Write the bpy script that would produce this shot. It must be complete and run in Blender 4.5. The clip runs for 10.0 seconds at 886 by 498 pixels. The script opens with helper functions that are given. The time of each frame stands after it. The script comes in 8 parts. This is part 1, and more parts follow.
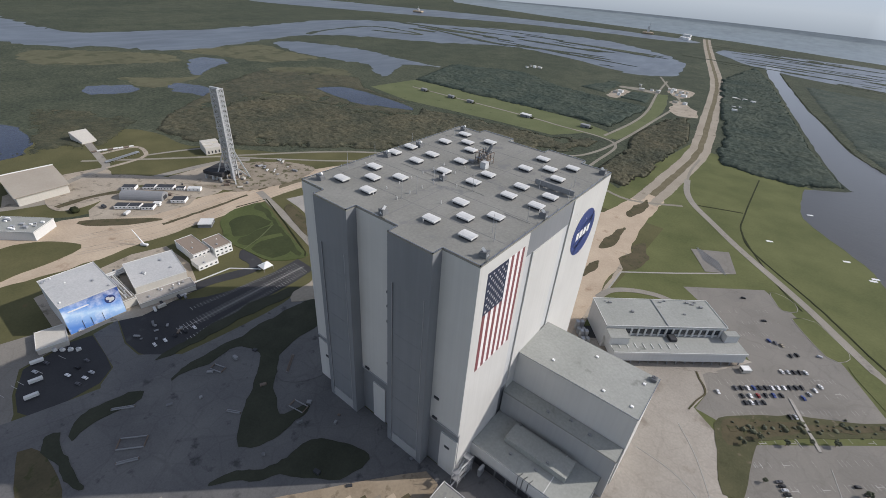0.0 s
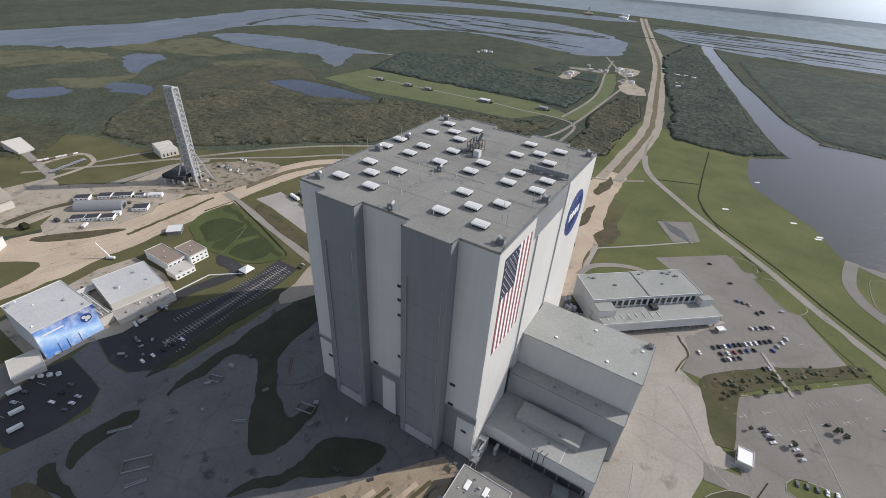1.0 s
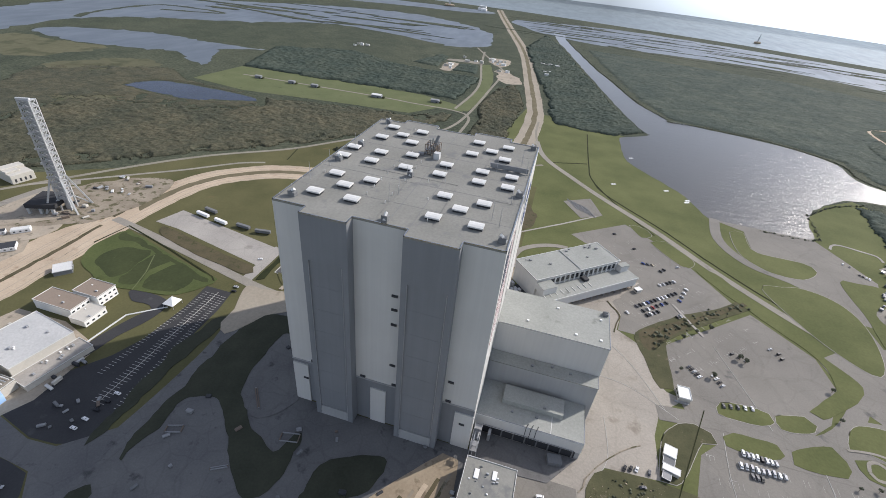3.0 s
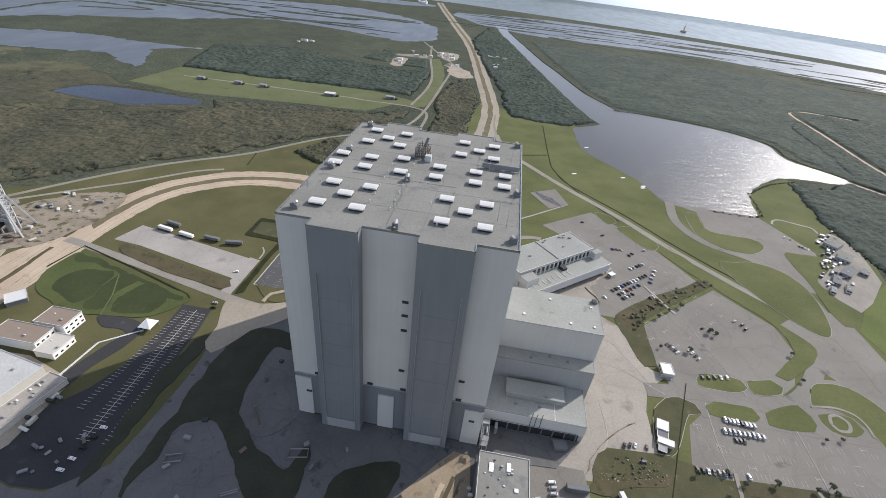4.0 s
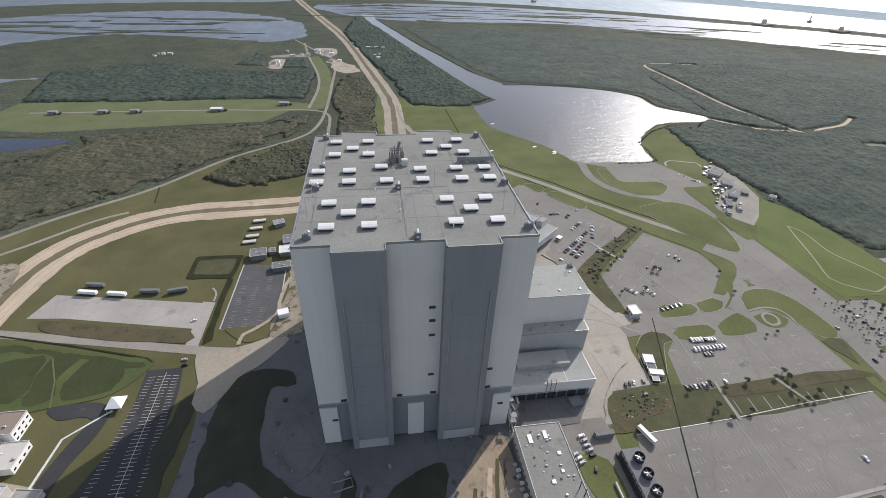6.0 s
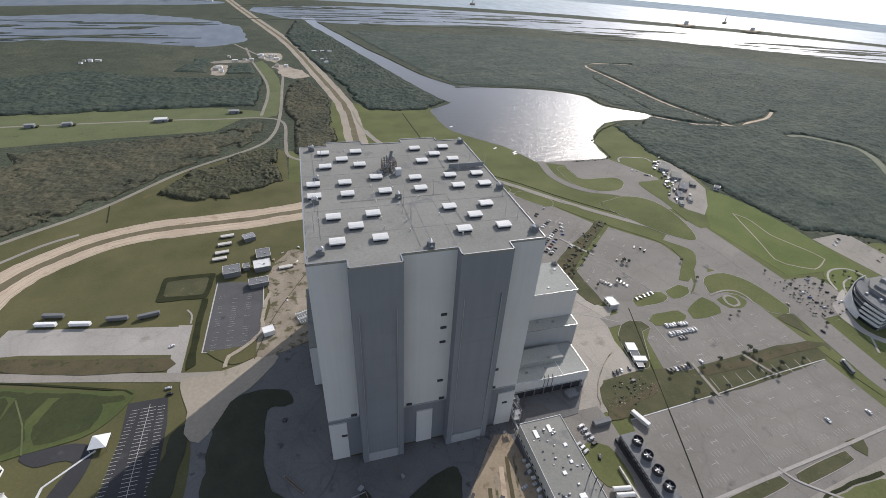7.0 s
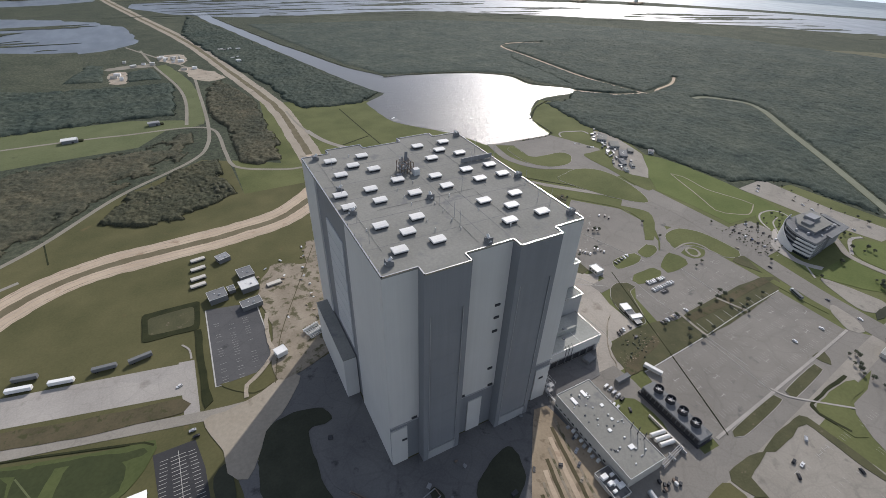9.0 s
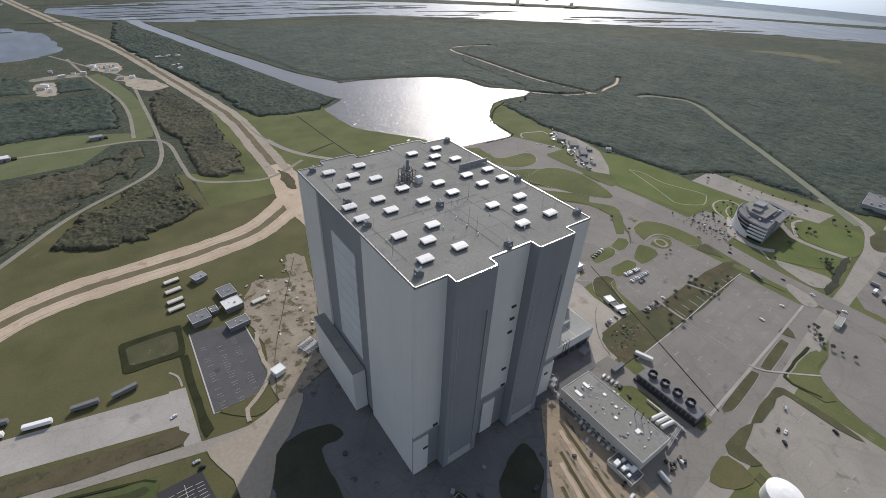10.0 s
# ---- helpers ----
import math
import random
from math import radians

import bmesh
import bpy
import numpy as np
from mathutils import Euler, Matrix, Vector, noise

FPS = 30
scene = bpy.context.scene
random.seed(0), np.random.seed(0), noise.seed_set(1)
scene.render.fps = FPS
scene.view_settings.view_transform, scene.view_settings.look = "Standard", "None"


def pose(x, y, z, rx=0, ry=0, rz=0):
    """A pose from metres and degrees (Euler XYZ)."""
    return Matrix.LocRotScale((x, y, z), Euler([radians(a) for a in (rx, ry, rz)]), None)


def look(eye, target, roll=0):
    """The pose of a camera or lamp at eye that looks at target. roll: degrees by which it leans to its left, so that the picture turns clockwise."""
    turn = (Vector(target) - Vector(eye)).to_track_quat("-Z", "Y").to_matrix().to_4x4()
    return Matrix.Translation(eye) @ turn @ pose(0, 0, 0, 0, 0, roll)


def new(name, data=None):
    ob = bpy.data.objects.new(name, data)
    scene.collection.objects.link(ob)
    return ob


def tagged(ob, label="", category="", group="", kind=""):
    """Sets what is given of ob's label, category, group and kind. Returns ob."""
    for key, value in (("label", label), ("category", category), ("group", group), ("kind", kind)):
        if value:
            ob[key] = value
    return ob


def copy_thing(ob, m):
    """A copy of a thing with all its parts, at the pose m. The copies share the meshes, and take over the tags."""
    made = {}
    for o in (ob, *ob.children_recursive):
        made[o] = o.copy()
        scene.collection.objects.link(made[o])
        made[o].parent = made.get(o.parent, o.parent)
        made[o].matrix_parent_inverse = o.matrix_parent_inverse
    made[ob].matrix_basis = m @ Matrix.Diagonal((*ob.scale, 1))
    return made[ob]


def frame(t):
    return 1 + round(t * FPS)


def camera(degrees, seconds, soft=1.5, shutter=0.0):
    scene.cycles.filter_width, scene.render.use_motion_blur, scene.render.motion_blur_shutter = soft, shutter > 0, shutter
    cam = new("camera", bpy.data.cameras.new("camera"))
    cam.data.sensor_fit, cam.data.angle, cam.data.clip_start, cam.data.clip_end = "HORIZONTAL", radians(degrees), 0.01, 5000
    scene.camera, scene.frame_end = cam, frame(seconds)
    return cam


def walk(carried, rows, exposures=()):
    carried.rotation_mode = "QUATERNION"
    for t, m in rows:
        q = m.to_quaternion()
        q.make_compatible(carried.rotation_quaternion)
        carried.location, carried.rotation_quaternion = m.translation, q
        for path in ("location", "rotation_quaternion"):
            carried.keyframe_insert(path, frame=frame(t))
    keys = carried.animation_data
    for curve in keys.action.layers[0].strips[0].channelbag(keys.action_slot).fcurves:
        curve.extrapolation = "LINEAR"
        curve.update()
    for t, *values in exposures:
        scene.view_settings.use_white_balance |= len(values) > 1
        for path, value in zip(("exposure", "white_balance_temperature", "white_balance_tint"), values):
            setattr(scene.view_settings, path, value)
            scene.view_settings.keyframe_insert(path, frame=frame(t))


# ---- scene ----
cam = camera(88.5, 10.0, soft=0.6)
PATH = [
    (0, (143.885, -141.802, 271.474), (142.878, -140.446, 270.403), 4.4),
    (0.5, (133.39, -151.323, 272.116), (132.454, -149.935, 271.022), 4.1),
    (1, (122.318, -160.106, 272.871), (121.484, -158.662, 271.767), 3.7),
    (1.5, (110.583, -167.99, 273.99), (109.843, -166.484, 272.903), 3.0),
    (2, (97.95, -174.978, 275.137), (97.327, -173.415, 274.055), 3.3),
    (2.5, (84.352, -180.41, 276.192), (83.864, -178.807, 275.101), 4.8),
    (4, (38.885, -190.487, 280.642), (38.735, -188.825, 279.539), 6.4),
    (4.5, (23.599, -192.374, 281.438), (23.553, -190.708, 280.333), 5.2),
    (5, (7.886, -193.063, 282.349), (7.954, -191.403, 281.237), 3.8),
    (5.5, (-8.072, -192.442, 283.3), (-7.902, -190.792, 282.184), 2.4),
    (7, (-56.727, -184.619, 288.216), (-56.226, -183.028, 287.112), 3.3),
    (7.5, (-73.1, -180.208, 289.459), (-72.524, -178.632, 288.371), 2.1),
    (8, (-89.648, -174.427, 290.788), (-89.011, -172.889, 289.681), 1.7),
    (8.5, (-106.396, -167.663, 292.255), (-105.669, -166.177, 291.131), 1.9),
    (9, (-123.032, -159.869, 293.604), (-122.23, -158.434, 292.464), 1.9),
    (9.5, (-139.501, -150.655, 294.776), (-138.614, -149.276, 293.631), 1.9),
    (10, (-155.916, -140.29, 295.839), (-154.925, -138.965, 294.715), 2.8),
]
EXPOSURES = [(0.0, 0.15, 6420, 14), (2.0, 0.38, 6420, 14), (5.0, 0.48, 6420, 14), (7.5, 0.24, 6420, 14), (10.0, 0.14, 6420, 14)]
walk(cam, [(t, look(eye, target, roll)) for t, eye, target, roll in PATH], EXPOSURES)

# ---- world, sun ----
SUN_WAY = Vector((0.715, 0.70, 0.0)).normalized()
SUN_UP = radians(33.0)
world = bpy.data.worlds.new("world")
scene.world = world
world.use_nodes = True
wn = world.node_tree.nodes
sky = wn.new("ShaderNodeTexSky")
sky.sky_type = "NISHITA"
sky.sun_disc = False
sky.sun_elevation = SUN_UP
sky.sun_rotation = math.atan2(SUN_WAY.x, SUN_WAY.y)
sky.air_density, sky.dust_density, sky.ozone_density = 1.0, 0.6, 1.6
wn["Background"].inputs["Strength"].default_value = 0.15
pale = wn.new("ShaderNodeHueSaturation")
pale.inputs["Saturation"].default_value = 0.55
world.node_tree.links.new(sky.outputs[0], pale.inputs["Color"])
world.node_tree.links.new(pale.outputs[0], wn["Background"].inputs["Color"])

sun_data = bpy.data.lights.new("sun", "SUN")
sun_data.energy, sun_data.angle, sun_data.color = 3.5, radians(0.53), (1.0, 0.95, 0.87)
sun = new("sun", sun_data)
sun.matrix_world = look((SUN_WAY.x * math.cos(SUN_UP) * 900, SUN_WAY.y * math.cos(SUN_UP) * 900, math.sin(SUN_UP) * 900), (0, 0, 0))


# ---- materials ----
def material(name, rough=0.9, metal=0.0, spec=0.3):
    m = bpy.data.materials.new(name)
    m.use_nodes = True
    b = m.node_tree.nodes["Principled BSDF"]
    b.inputs["Roughness"].default_value = rough
    b.inputs["Metallic"].default_value = metal
    b.inputs["Specular IOR Level"].default_value = spec
    return m, m.node_tree.nodes, m.node_tree.links, b


def noise_node(nodes, links, vec, scale, detail=4.0, rough=0.55):
    n = nodes.new("ShaderNodeTexNoise")
    n.inputs["Scale"].default_value, n.inputs["Detail"].default_value, n.inputs["Roughness"].default_value = scale, detail, rough
    links.new(vec, n.inputs["Vector"])
    return n.outputs["Fac"]


def ramp(nodes, links, fac, *stops):
    r = nodes.new("ShaderNodeValToRGB")
    e = r.color_ramp.elements
    while len(e) < len(stops):
        e.new(0.5)
    for el, (at, col) in zip(e, stops):
        el.position, el.color = at, (*col, 1)
    links.new(fac, r.inputs["Fac"])
    return r.outputs["Color"]


def blend(nodes, links, fac, a, b, how="MIX"):
    m = nodes.new("ShaderNodeMix")
    m.data_type, m.blend_type = "RGBA", how
    for value, socket in ((fac, m.inputs[0]), (a, m.inputs[6]), (b, m.inputs[7])):
        if isinstance(value, (int, float)):
            socket.default_value = value
        elif isinstance(value, tuple):
            socket.default_value = (*value, 1)
        else:
            links.new(value, socket)
    return m.outputs[2]


def bump(nodes, links, shader, height, strength, metres):
    b = nodes.new("ShaderNodeBump")
    b.inputs["Strength"].default_value, b.inputs["Distance"].default_value = strength, metres
    links.new(height, b.inputs["Height"])
    links.new(b.outputs[0], shader.inputs["Normal"])


def stretched(nodes, links, vec, x, y, z):
    m = nodes.new("ShaderNodeMapping")
    m.inputs["Scale"].default_value = (x, y, z)
    links.new(vec, m.inputs["Vector"])
    return m.outputs[0]


def surface(name, dark, light, coarse, fine, rough=0.9, spec=0.3, metal=0.0, stain=None, stain_at=0.62, squash=(1, 1, 1), relief=0.0, vary=0.0, cracks=None):
    """Two scales of variation between a dark and a light tone, with optional stains; sizes as 1 / metres."""
    m, nodes, links, b = material(name, rough, metal, spec)
    co = stretched(nodes, links, nodes.new("ShaderNodeTexCoord").outputs["Object"], *squash)
    big = noise_node(nodes, links, co, coarse, 5)
    small = noise_node(nodes, links, co, fine, 3, 0.65)
    col = ramp(nodes, links, big, (0.32, dark), (0.68, light))
    mean = tuple((p + q) / 2 for p, q in zip(dark, light))
    grain = ramp(nodes, links, small, (0.3, tuple(0.72 * c for c in mean)), (0.7, tuple(1.25 * c for c in mean)))
    col = blend(nodes, links, 0.34, col, grain)
    if stain:
        spots = ramp(nodes, links, noise_node(nodes, links, co, coarse * 2.3, 6, 0.6), (stain_at, (0, 0, 0)), (stain_at + 0.09, (1, 1, 1)))
        col = blend(nodes, links, spots, col, stain)
    if cracks:
        size, depth = cracks
        warp = nodes.new("ShaderNodeVectorMath")
        warp.operation = "MULTIPLY_ADD"
        sway = nodes.new("ShaderNodeTexNoise")
        sway.inputs["Scale"].default_value, sway.inputs["Detail"].default_value = 0.05, 4
        links.new(co, sway.inputs["Vector"])
        links.new(sway.outputs["Color"], warp.inputs[0])
        warp.inputs[1].default_value = (size * 0.5,) * 3
        links.new(co, warp.inputs[2])
        for scale, thin in ((1.0 / size, 0.012), (0.31 / size, 0.008)):
            cell = nodes.new("ShaderNodeTexVoronoi")
            cell.feature = "DISTANCE_TO_EDGE"
            cell.inputs["Scale"].default_value = scale
            links.new(warp.outputs[0], cell.inputs["Vector"])
            seam = ramp(nodes, links, cell.outputs["Distance"], (thin, (1 - depth,) * 3), (thin * 2.6, (1.0,) * 3))
            col = blend(nodes, links, 1.0, col, seam, "MULTIPLY")
        slab = nodes.new("ShaderNodeTexVoronoi")
        slab.inputs["Scale"].default_value = 0.45 / size
        links.new(warp.outputs[0], slab.inputs["Vector"])
        grey = nodes.new("ShaderNodeSeparateColor")
        links.new(slab.outputs["Color"], grey.inputs[0])
        tone = ramp(nodes, links, grey.outputs[0], (0.0, (0.95, 0.95, 0.955)), (1.0, (1.04, 1.035, 1.03)))
        col = blend(nodes, links, 1.0, col, tone, "MULTIPLY")
    if vary:
        info = nodes.new("ShaderNodeObjectInfo")
        tone = ramp(nodes, links, info.outputs["Random"], (0.0, (1 - vary,) * 3), (1.0, (1.0,) * 3))
        col = blend(nodes, links, 1.0, col, tone, "MULTIPLY")
    links.new(col, b.inputs["Base Color"])
    if relief:
        bump(nodes, links, b, small, 0.6, relief)
    return m


def plain(name, colour, rough=0.6, metal=0.0, spec=0.4, vary=0.12):
    return surface(name, tuple(c * (1 - vary) for c in colour), colour, 0.6, 6.0, rough, spec, metal)


def siding(name, dark, light, rough=0.55):
    """Painted ribbed metal sheet with rain streaks."""
    m, nodes, links, b = material(name, rough, 0.0, 0.4)
    co = nodes.new("ShaderNodeTexCoord").outputs["Object"]
    streak = noise_node(nodes, links, stretched(nodes, links, co, 0.5, 0.5, 0.012), 1.0, 5, 0.6)
    patch_tone = noise_node(nodes, links, co, 0.03, 3)
    col = blend(nodes, links, 0.5, ramp(nodes, links, streak, (0.3, dark), (0.7, light)), ramp(nodes, links, patch_tone, (0.35, dark), (0.65, light)))
    links.new(col, b.inputs["Base Color"])
    sep = nodes.new("ShaderNodeSeparateXYZ")
    links.new(co, sep.inputs[0])
    add = nodes.new("ShaderNodeMath")
    links.new(sep.outputs[0], add.inputs[0])
    links.new(sep.outputs[1], add.inputs[1])
    wave = nodes.new("ShaderNodeMath")
    wave.operation = "PINGPONG"
    wave.inputs[1].default_value = 0.45
    links.new(add.outputs[0], wave.inputs[0])
    bump(nodes, links, b, wave.outputs[0], 0.12, 0.15)
    return m


def water(name, colour, rough, wave, ior=1.42, metres=1.1, ripples=0.22):
    m, nodes, links, b = material(name, rough, 0.0, 0.5)
    b.inputs["IOR"].default_value = ior
    co = nodes.new("ShaderNodeTexCoord").outputs["Object"]
    big = noise_node(nodes, links, stretched(nodes, links, co, 1, 0.6, 1), 0.006, 4)
    links.new(ramp(nodes, links, big, (0.35, tuple(0.75 * c for c in colour)), (0.65, colour)), b.inputs["Base Color"])
    gust = noise_node(nodes, links, stretched(nodes, links, co, 1, 0.35, 1), 0.02, 5, 0.6)
    rr = nodes.new("ShaderNodeMapRange")
    rr.inputs["From Min"].default_value, rr.inputs["From Max"].default_value = 0.35, 0.65
    rr.inputs["To Min"].default_value, rr.inputs["To Max"].default_value = rough * 0.88, rough * 1.12
    links.new(gust, rr.inputs["Value"])
    links.new(rr.outputs[0], b.inputs["Roughness"])
    ripple = noise_node(nodes, links, co, ripples, 3, 0.6)
    bump(nodes, links, b, ripple, wave, metres)
    return m


def choppy_water(name, colour, rough, ior, metres):
    """Open water under a breeze: a dark body under a wide, even gloss, with ripples and gust lines."""
    m, nodes, links, b = material(name, 0.6, 0.0, 0.0)
    co = nodes.new("ShaderNodeTexCoord").outputs["Object"]
    body = noise_node(nodes, links, co, 0.006, 4)
    links.new(ramp(nodes, links, body, (0.35, tuple(0.85 * c for c in colour)), (0.65, colour)), b.inputs["Base Color"])
    ripple = noise_node(nodes, links, co, 0.4, 3, 0.6)
    turned = nodes.new("ShaderNodeMapping")
    turned.inputs["Rotation"].default_value = (0, 0, radians(20))
    turned.inputs["Scale"].default_value = (0.5, 1.0, 1.0)
    links.new(co, turned.inputs["Vector"])
    gust = noise_node(nodes, links, turned.outputs[0], 0.085, 6, 0.7)
    lift = nodes.new("ShaderNodeMath")
    lift.operation = "MULTIPLY_ADD"
    links.new(gust, lift.inputs[0])
    lift.inputs[1].default_value = 3.0
    links.new(ripple, lift.inputs[2])
    relief = nodes.new("ShaderNodeBump")
    relief.inputs["Strength"].default_value, relief.inputs["Distance"].default_value = 0.9, metres
    links.new(lift.outputs[0], relief.inputs["Height"])
    gloss = nodes.new("ShaderNodeBsdfAnisotropic")
    gloss.distribution = "BECKMANN"
    gloss.inputs["Color"].default_value = (1, 1, 1, 1)
    calm = nodes.new("ShaderNodeMapRange")
    calm.inputs["From Min"].default_value, calm.inputs["From Max"].default_value = 0.3, 0.7
    calm.inputs["To Min"].default_value, calm.inputs["To Max"].default_value = rough * 0.9, rough * 1.1
    links.new(gust, calm.inputs["Value"])
    links.new(calm.outputs[0], gloss.inputs["Roughness"])
    links.new(relief.outputs[0], gloss.inputs["Normal"])
    edge = nodes.new("ShaderNodeFresnel")
    edge.inputs["IOR"].default_value = ior
    both = nodes.new("ShaderNodeMixShader")
    links.new(edge.outputs[0], both.inputs[0])
    links.new(b.outputs[0], both.inputs[1])
    links.new(gloss.outputs[0], both.inputs[2])
    links.new(both.outputs[0], nodes["Material Output"].inputs["Surface"])
    return m


def canopy_leaves(name, dark, light):
    """Closed tree canopy: crowns, stands and brown patches at four sizes."""
    m, nodes, links, b = material(name, 0.9, 0.0, 0.1)
    co = nodes.new("ShaderNodeTexCoord").outputs["Object"]
    col = ramp(nodes, links, noise_node(nodes, links, co, 0.30, 4, 0.7), (0.34, dark), (0.66, light))
    for scale, lo, hi in ((0.012, (0.78, 0.83, 0.83), (1.26, 1.17, 1.08)), (0.05, (0.82, 0.84, 0.83), (1.2, 1.17, 1.12)), (0.11, (0.90, 0.91, 0.90), (1.12, 1.10, 1.08))):
        tone = ramp(nodes, links, noise_node(nodes, links, co, scale, 5, 0.62), (0.34, lo), (0.66, hi))
        col = blend(nodes, links, 1.0, col, tone, "MULTIPLY")
    links.new(col, b.inputs["Base Color"])
    bump(nodes, links, b, noise_node(nodes, links, co, 0.45, 5, 0.7), 0.9, 1.1)
    return m


def foliage(name, dark, light):
    """Leaves: each clump takes its own tone."""
    m, nodes, links, b = material(name, 0.85, 0.0, 0.15)
    geo = nodes.new("ShaderNodeNewGeometry")
    col = ramp(nodes, links, geo.outputs["Random Per Island"], (0.0, dark), (0.8, light), (1.0, tuple(c * 1.12 for c in light)))
    co = nodes.new("ShaderNodeTexCoord").outputs["Object"]
    leaf = ramp(nodes, links, noise_node(nodes, links, co, 1.3, 3, 0.7), (0.3, (0.92, 0.92, 0.92)), (0.7, (1.08, 1.08, 1.07)))
    stand = ramp(nodes, links, noise_node(nodes, links, co, 0.016, 7, 0.68), (0.34, (0.76, 0.80, 0.79)), (0.5, (0.98, 0.99, 0.98)), (0.66, (1.34, 1.22, 1.12)))
    patchy = ramp(nodes, links, noise_node(nodes, links, stretched(nodes, links, co, 1.0, 0.6, 1.0), 0.07, 4, 0.6), (0.35, (0.80, 0.84, 0.82)), (0.65, (1.18, 1.14, 1.10)))
    col = blend(nodes, links, 1.0, col, patchy, "MULTIPLY")
    col = blend(nodes, links, 1.0, blend(nodes, links, 1.0, col, leaf, "MULTIPLY"), stand, "MULTIPLY")
    links.new(col, b.inputs["Base Color"])
    return m


def marsh_land(name):
    """Scrub, wet grass and dark thickets, mixed at several sizes."""
    m, nodes, links, b = material(name, 0.95, 0.0, 0.1)
    co = nodes.new("ShaderNodeTexCoord").outputs["Object"]
    big = noise_node(nodes, links, stretched(nodes, links, co, 1.0, 0.6, 1), 0.0035, 6, 0.6)
    mid = noise_node(nodes, links, co, 0.02, 5, 0.65)
    fine = noise_node(nodes, links, co, 0.16, 4, 0.7)
    col = ramp(nodes, links, big, (0.36, (0.049, 0.059, 0.044)), (0.5, (0.063, 0.073, 0.052)), (0.58, (0.086, 0.093, 0.066)), (0.7, (0.068, 0.079, 0.058)))
    tuft = ramp(nodes, links, mid, (0.35, (0.037, 0.046, 0.034)), (0.62, (0.078, 0.088, 0.061)))
    col = blend(nodes, links, 0.5, col, tuft)
    speck = ramp(nodes, links, fine, (0.33, (0.62, 0.64, 0.62)), (0.66, (1.3, 1.28, 1.22)))
    col = blend(nodes, links, 1.0, col, speck, "MULTIPLY")
    links.new(col, b.inputs["Base Color"])
    bump(nodes, links, b, fine, 0.9, 1.8)
    return m


M_MARSH = marsh_land("marsh")
M_LAWN = surface("dry_lawn", (0.069, 0.071, 0.032), (0.125, 0.116, 0.057), 0.02, 0.5, 0.95, 0.1, stain=(0.14, 0.105, 0.055), stain_at=0.66, relief=0.1)
M_GREEN = surface("green_lawn", (0.074, 0.087, 0.034), (0.140, 0.147, 0.064), 0.015, 0.4, 0.95, 0.1, stain=(0.12, 0.115, 0.045), stain_at=0.68, relief=0.1)
M_FIELD = surface("field_grass", (0.092, 0.110, 0.052), (0.134, 0.146, 0.074), 0.02, 0.3, 0.95, 0.1, stain=(0.072, 0.090, 0.044), stain_at=0.62)
M_PRACTICE = surface("practice_turf", (0.060, 0.076, 0.030), (0.095, 0.112, 0.044), 0.02, 0.4, 0.95, 0.1, stain=(0.050, 0.060, 0.026), stain_at=0.64)
M_MOWN = surface("dark_mown_turf", (0.036, 0.046, 0.022), (0.058, 0.068, 0.030), 0.03, 0.4, 0.95, 0.1, stain=(0.07, 0.08, 0.035), stain_at=0.62)
M_FLAT = surface("marsh_flat", (0.094, 0.094, 0.058), (0.128, 0.123, 0.076), 0.008, 0.06, 0.95, 0.1, stain=(0.072, 0.077, 0.046), stain_at=0.52)
M_ROUGH_GRASS = surface("rough_grass", (0.056, 0.059, 0.032), (0.100, 0.096, 0.054), 0.06, 0.7, 0.95, 0.1, stain=(0.150, 0.128, 0.092), stain_at=0.62, relief=0.25)
M_ASPHALT = surface("old_asphalt", (0.166, 0.156, 0.138), (0.222, 0.209, 0.186), 0.02, 0.8, 0.9, 0.2, stain=(0.112, 0.110, 0.104), stain_at=0.64, cracks=(22, 0.07))
# Worn paving; its dark tone stands in for deep shade on the yard.
M_LOT = surface("worn_shaded_paving", (0.104, 0.104, 0.106), (0.152, 0.150, 0.146), 0.03, 0.8, 0.9, 0.2, stain=(0.062, 0.062, 0.063), stain_at=0.60, cracks=(20, 0.08))
M_MID_ASPHALT = surface("grey_asphalt", (0.074, 0.075, 0.078), (0.108, 0.108, 0.108), 0.03, 0.8, 0.9, 0.2, stain=(0.055, 0.055, 0.057), stain_at=0.60, cracks=(20, 0.08))
M_DARK_ASPHALT = surface("dark_asphalt", (0.034, 0.035, 0.038), (0.054, 0.054, 0.056), 0.03, 0.8, 0.9, 0.2, stain=(0.066, 0.066, 0.066), stain_at=0.62)
M_CONCRETE = surface("concrete_paving", (0.268, 0.244, 0.210), (0.364, 0.334, 0.289), 0.018, 0.6, 0.9, 0.2, stain=(0.222, 0.196, 0.163), stain_at=0.58, cracks=(16, 0.06))
M_SLAB = surface("pale_slab", (0.278, 0.262, 0.238), (0.368, 0.347, 0.316), 0.03, 0.7, 0.9, 0.2, stain=(0.25, 0.235, 0.21), stain_at=0.60, cracks=(18, 0.06))
M_ROAD = surface("road_paving", (0.222, 0.206, 0.176), (0.292, 0.271, 0.234), 0.03, 0.8, 0.9, 0.2, stain=(0.18, 0.168, 0.145), stain_at=0.6, cracks=(20, 0.06))
M_GRAVEL = surface("river_gravel", (0.362, 0.290, 0.215), (0.496, 0.406, 0.305), 0.025, 0.5, 0.95, 0.1, stain=(0.30, 0.225, 0.16), stain_at=0.60, relief=0.08)
M_OLD_GRAVEL = surface("weathered_gravel", (0.262, 0.229, 0.180), (0.345, 0.308, 0.250), 0.02, 0.4, 0.95, 0.1, stain=(0.20, 0.175, 0.13), stain_at=0.6)
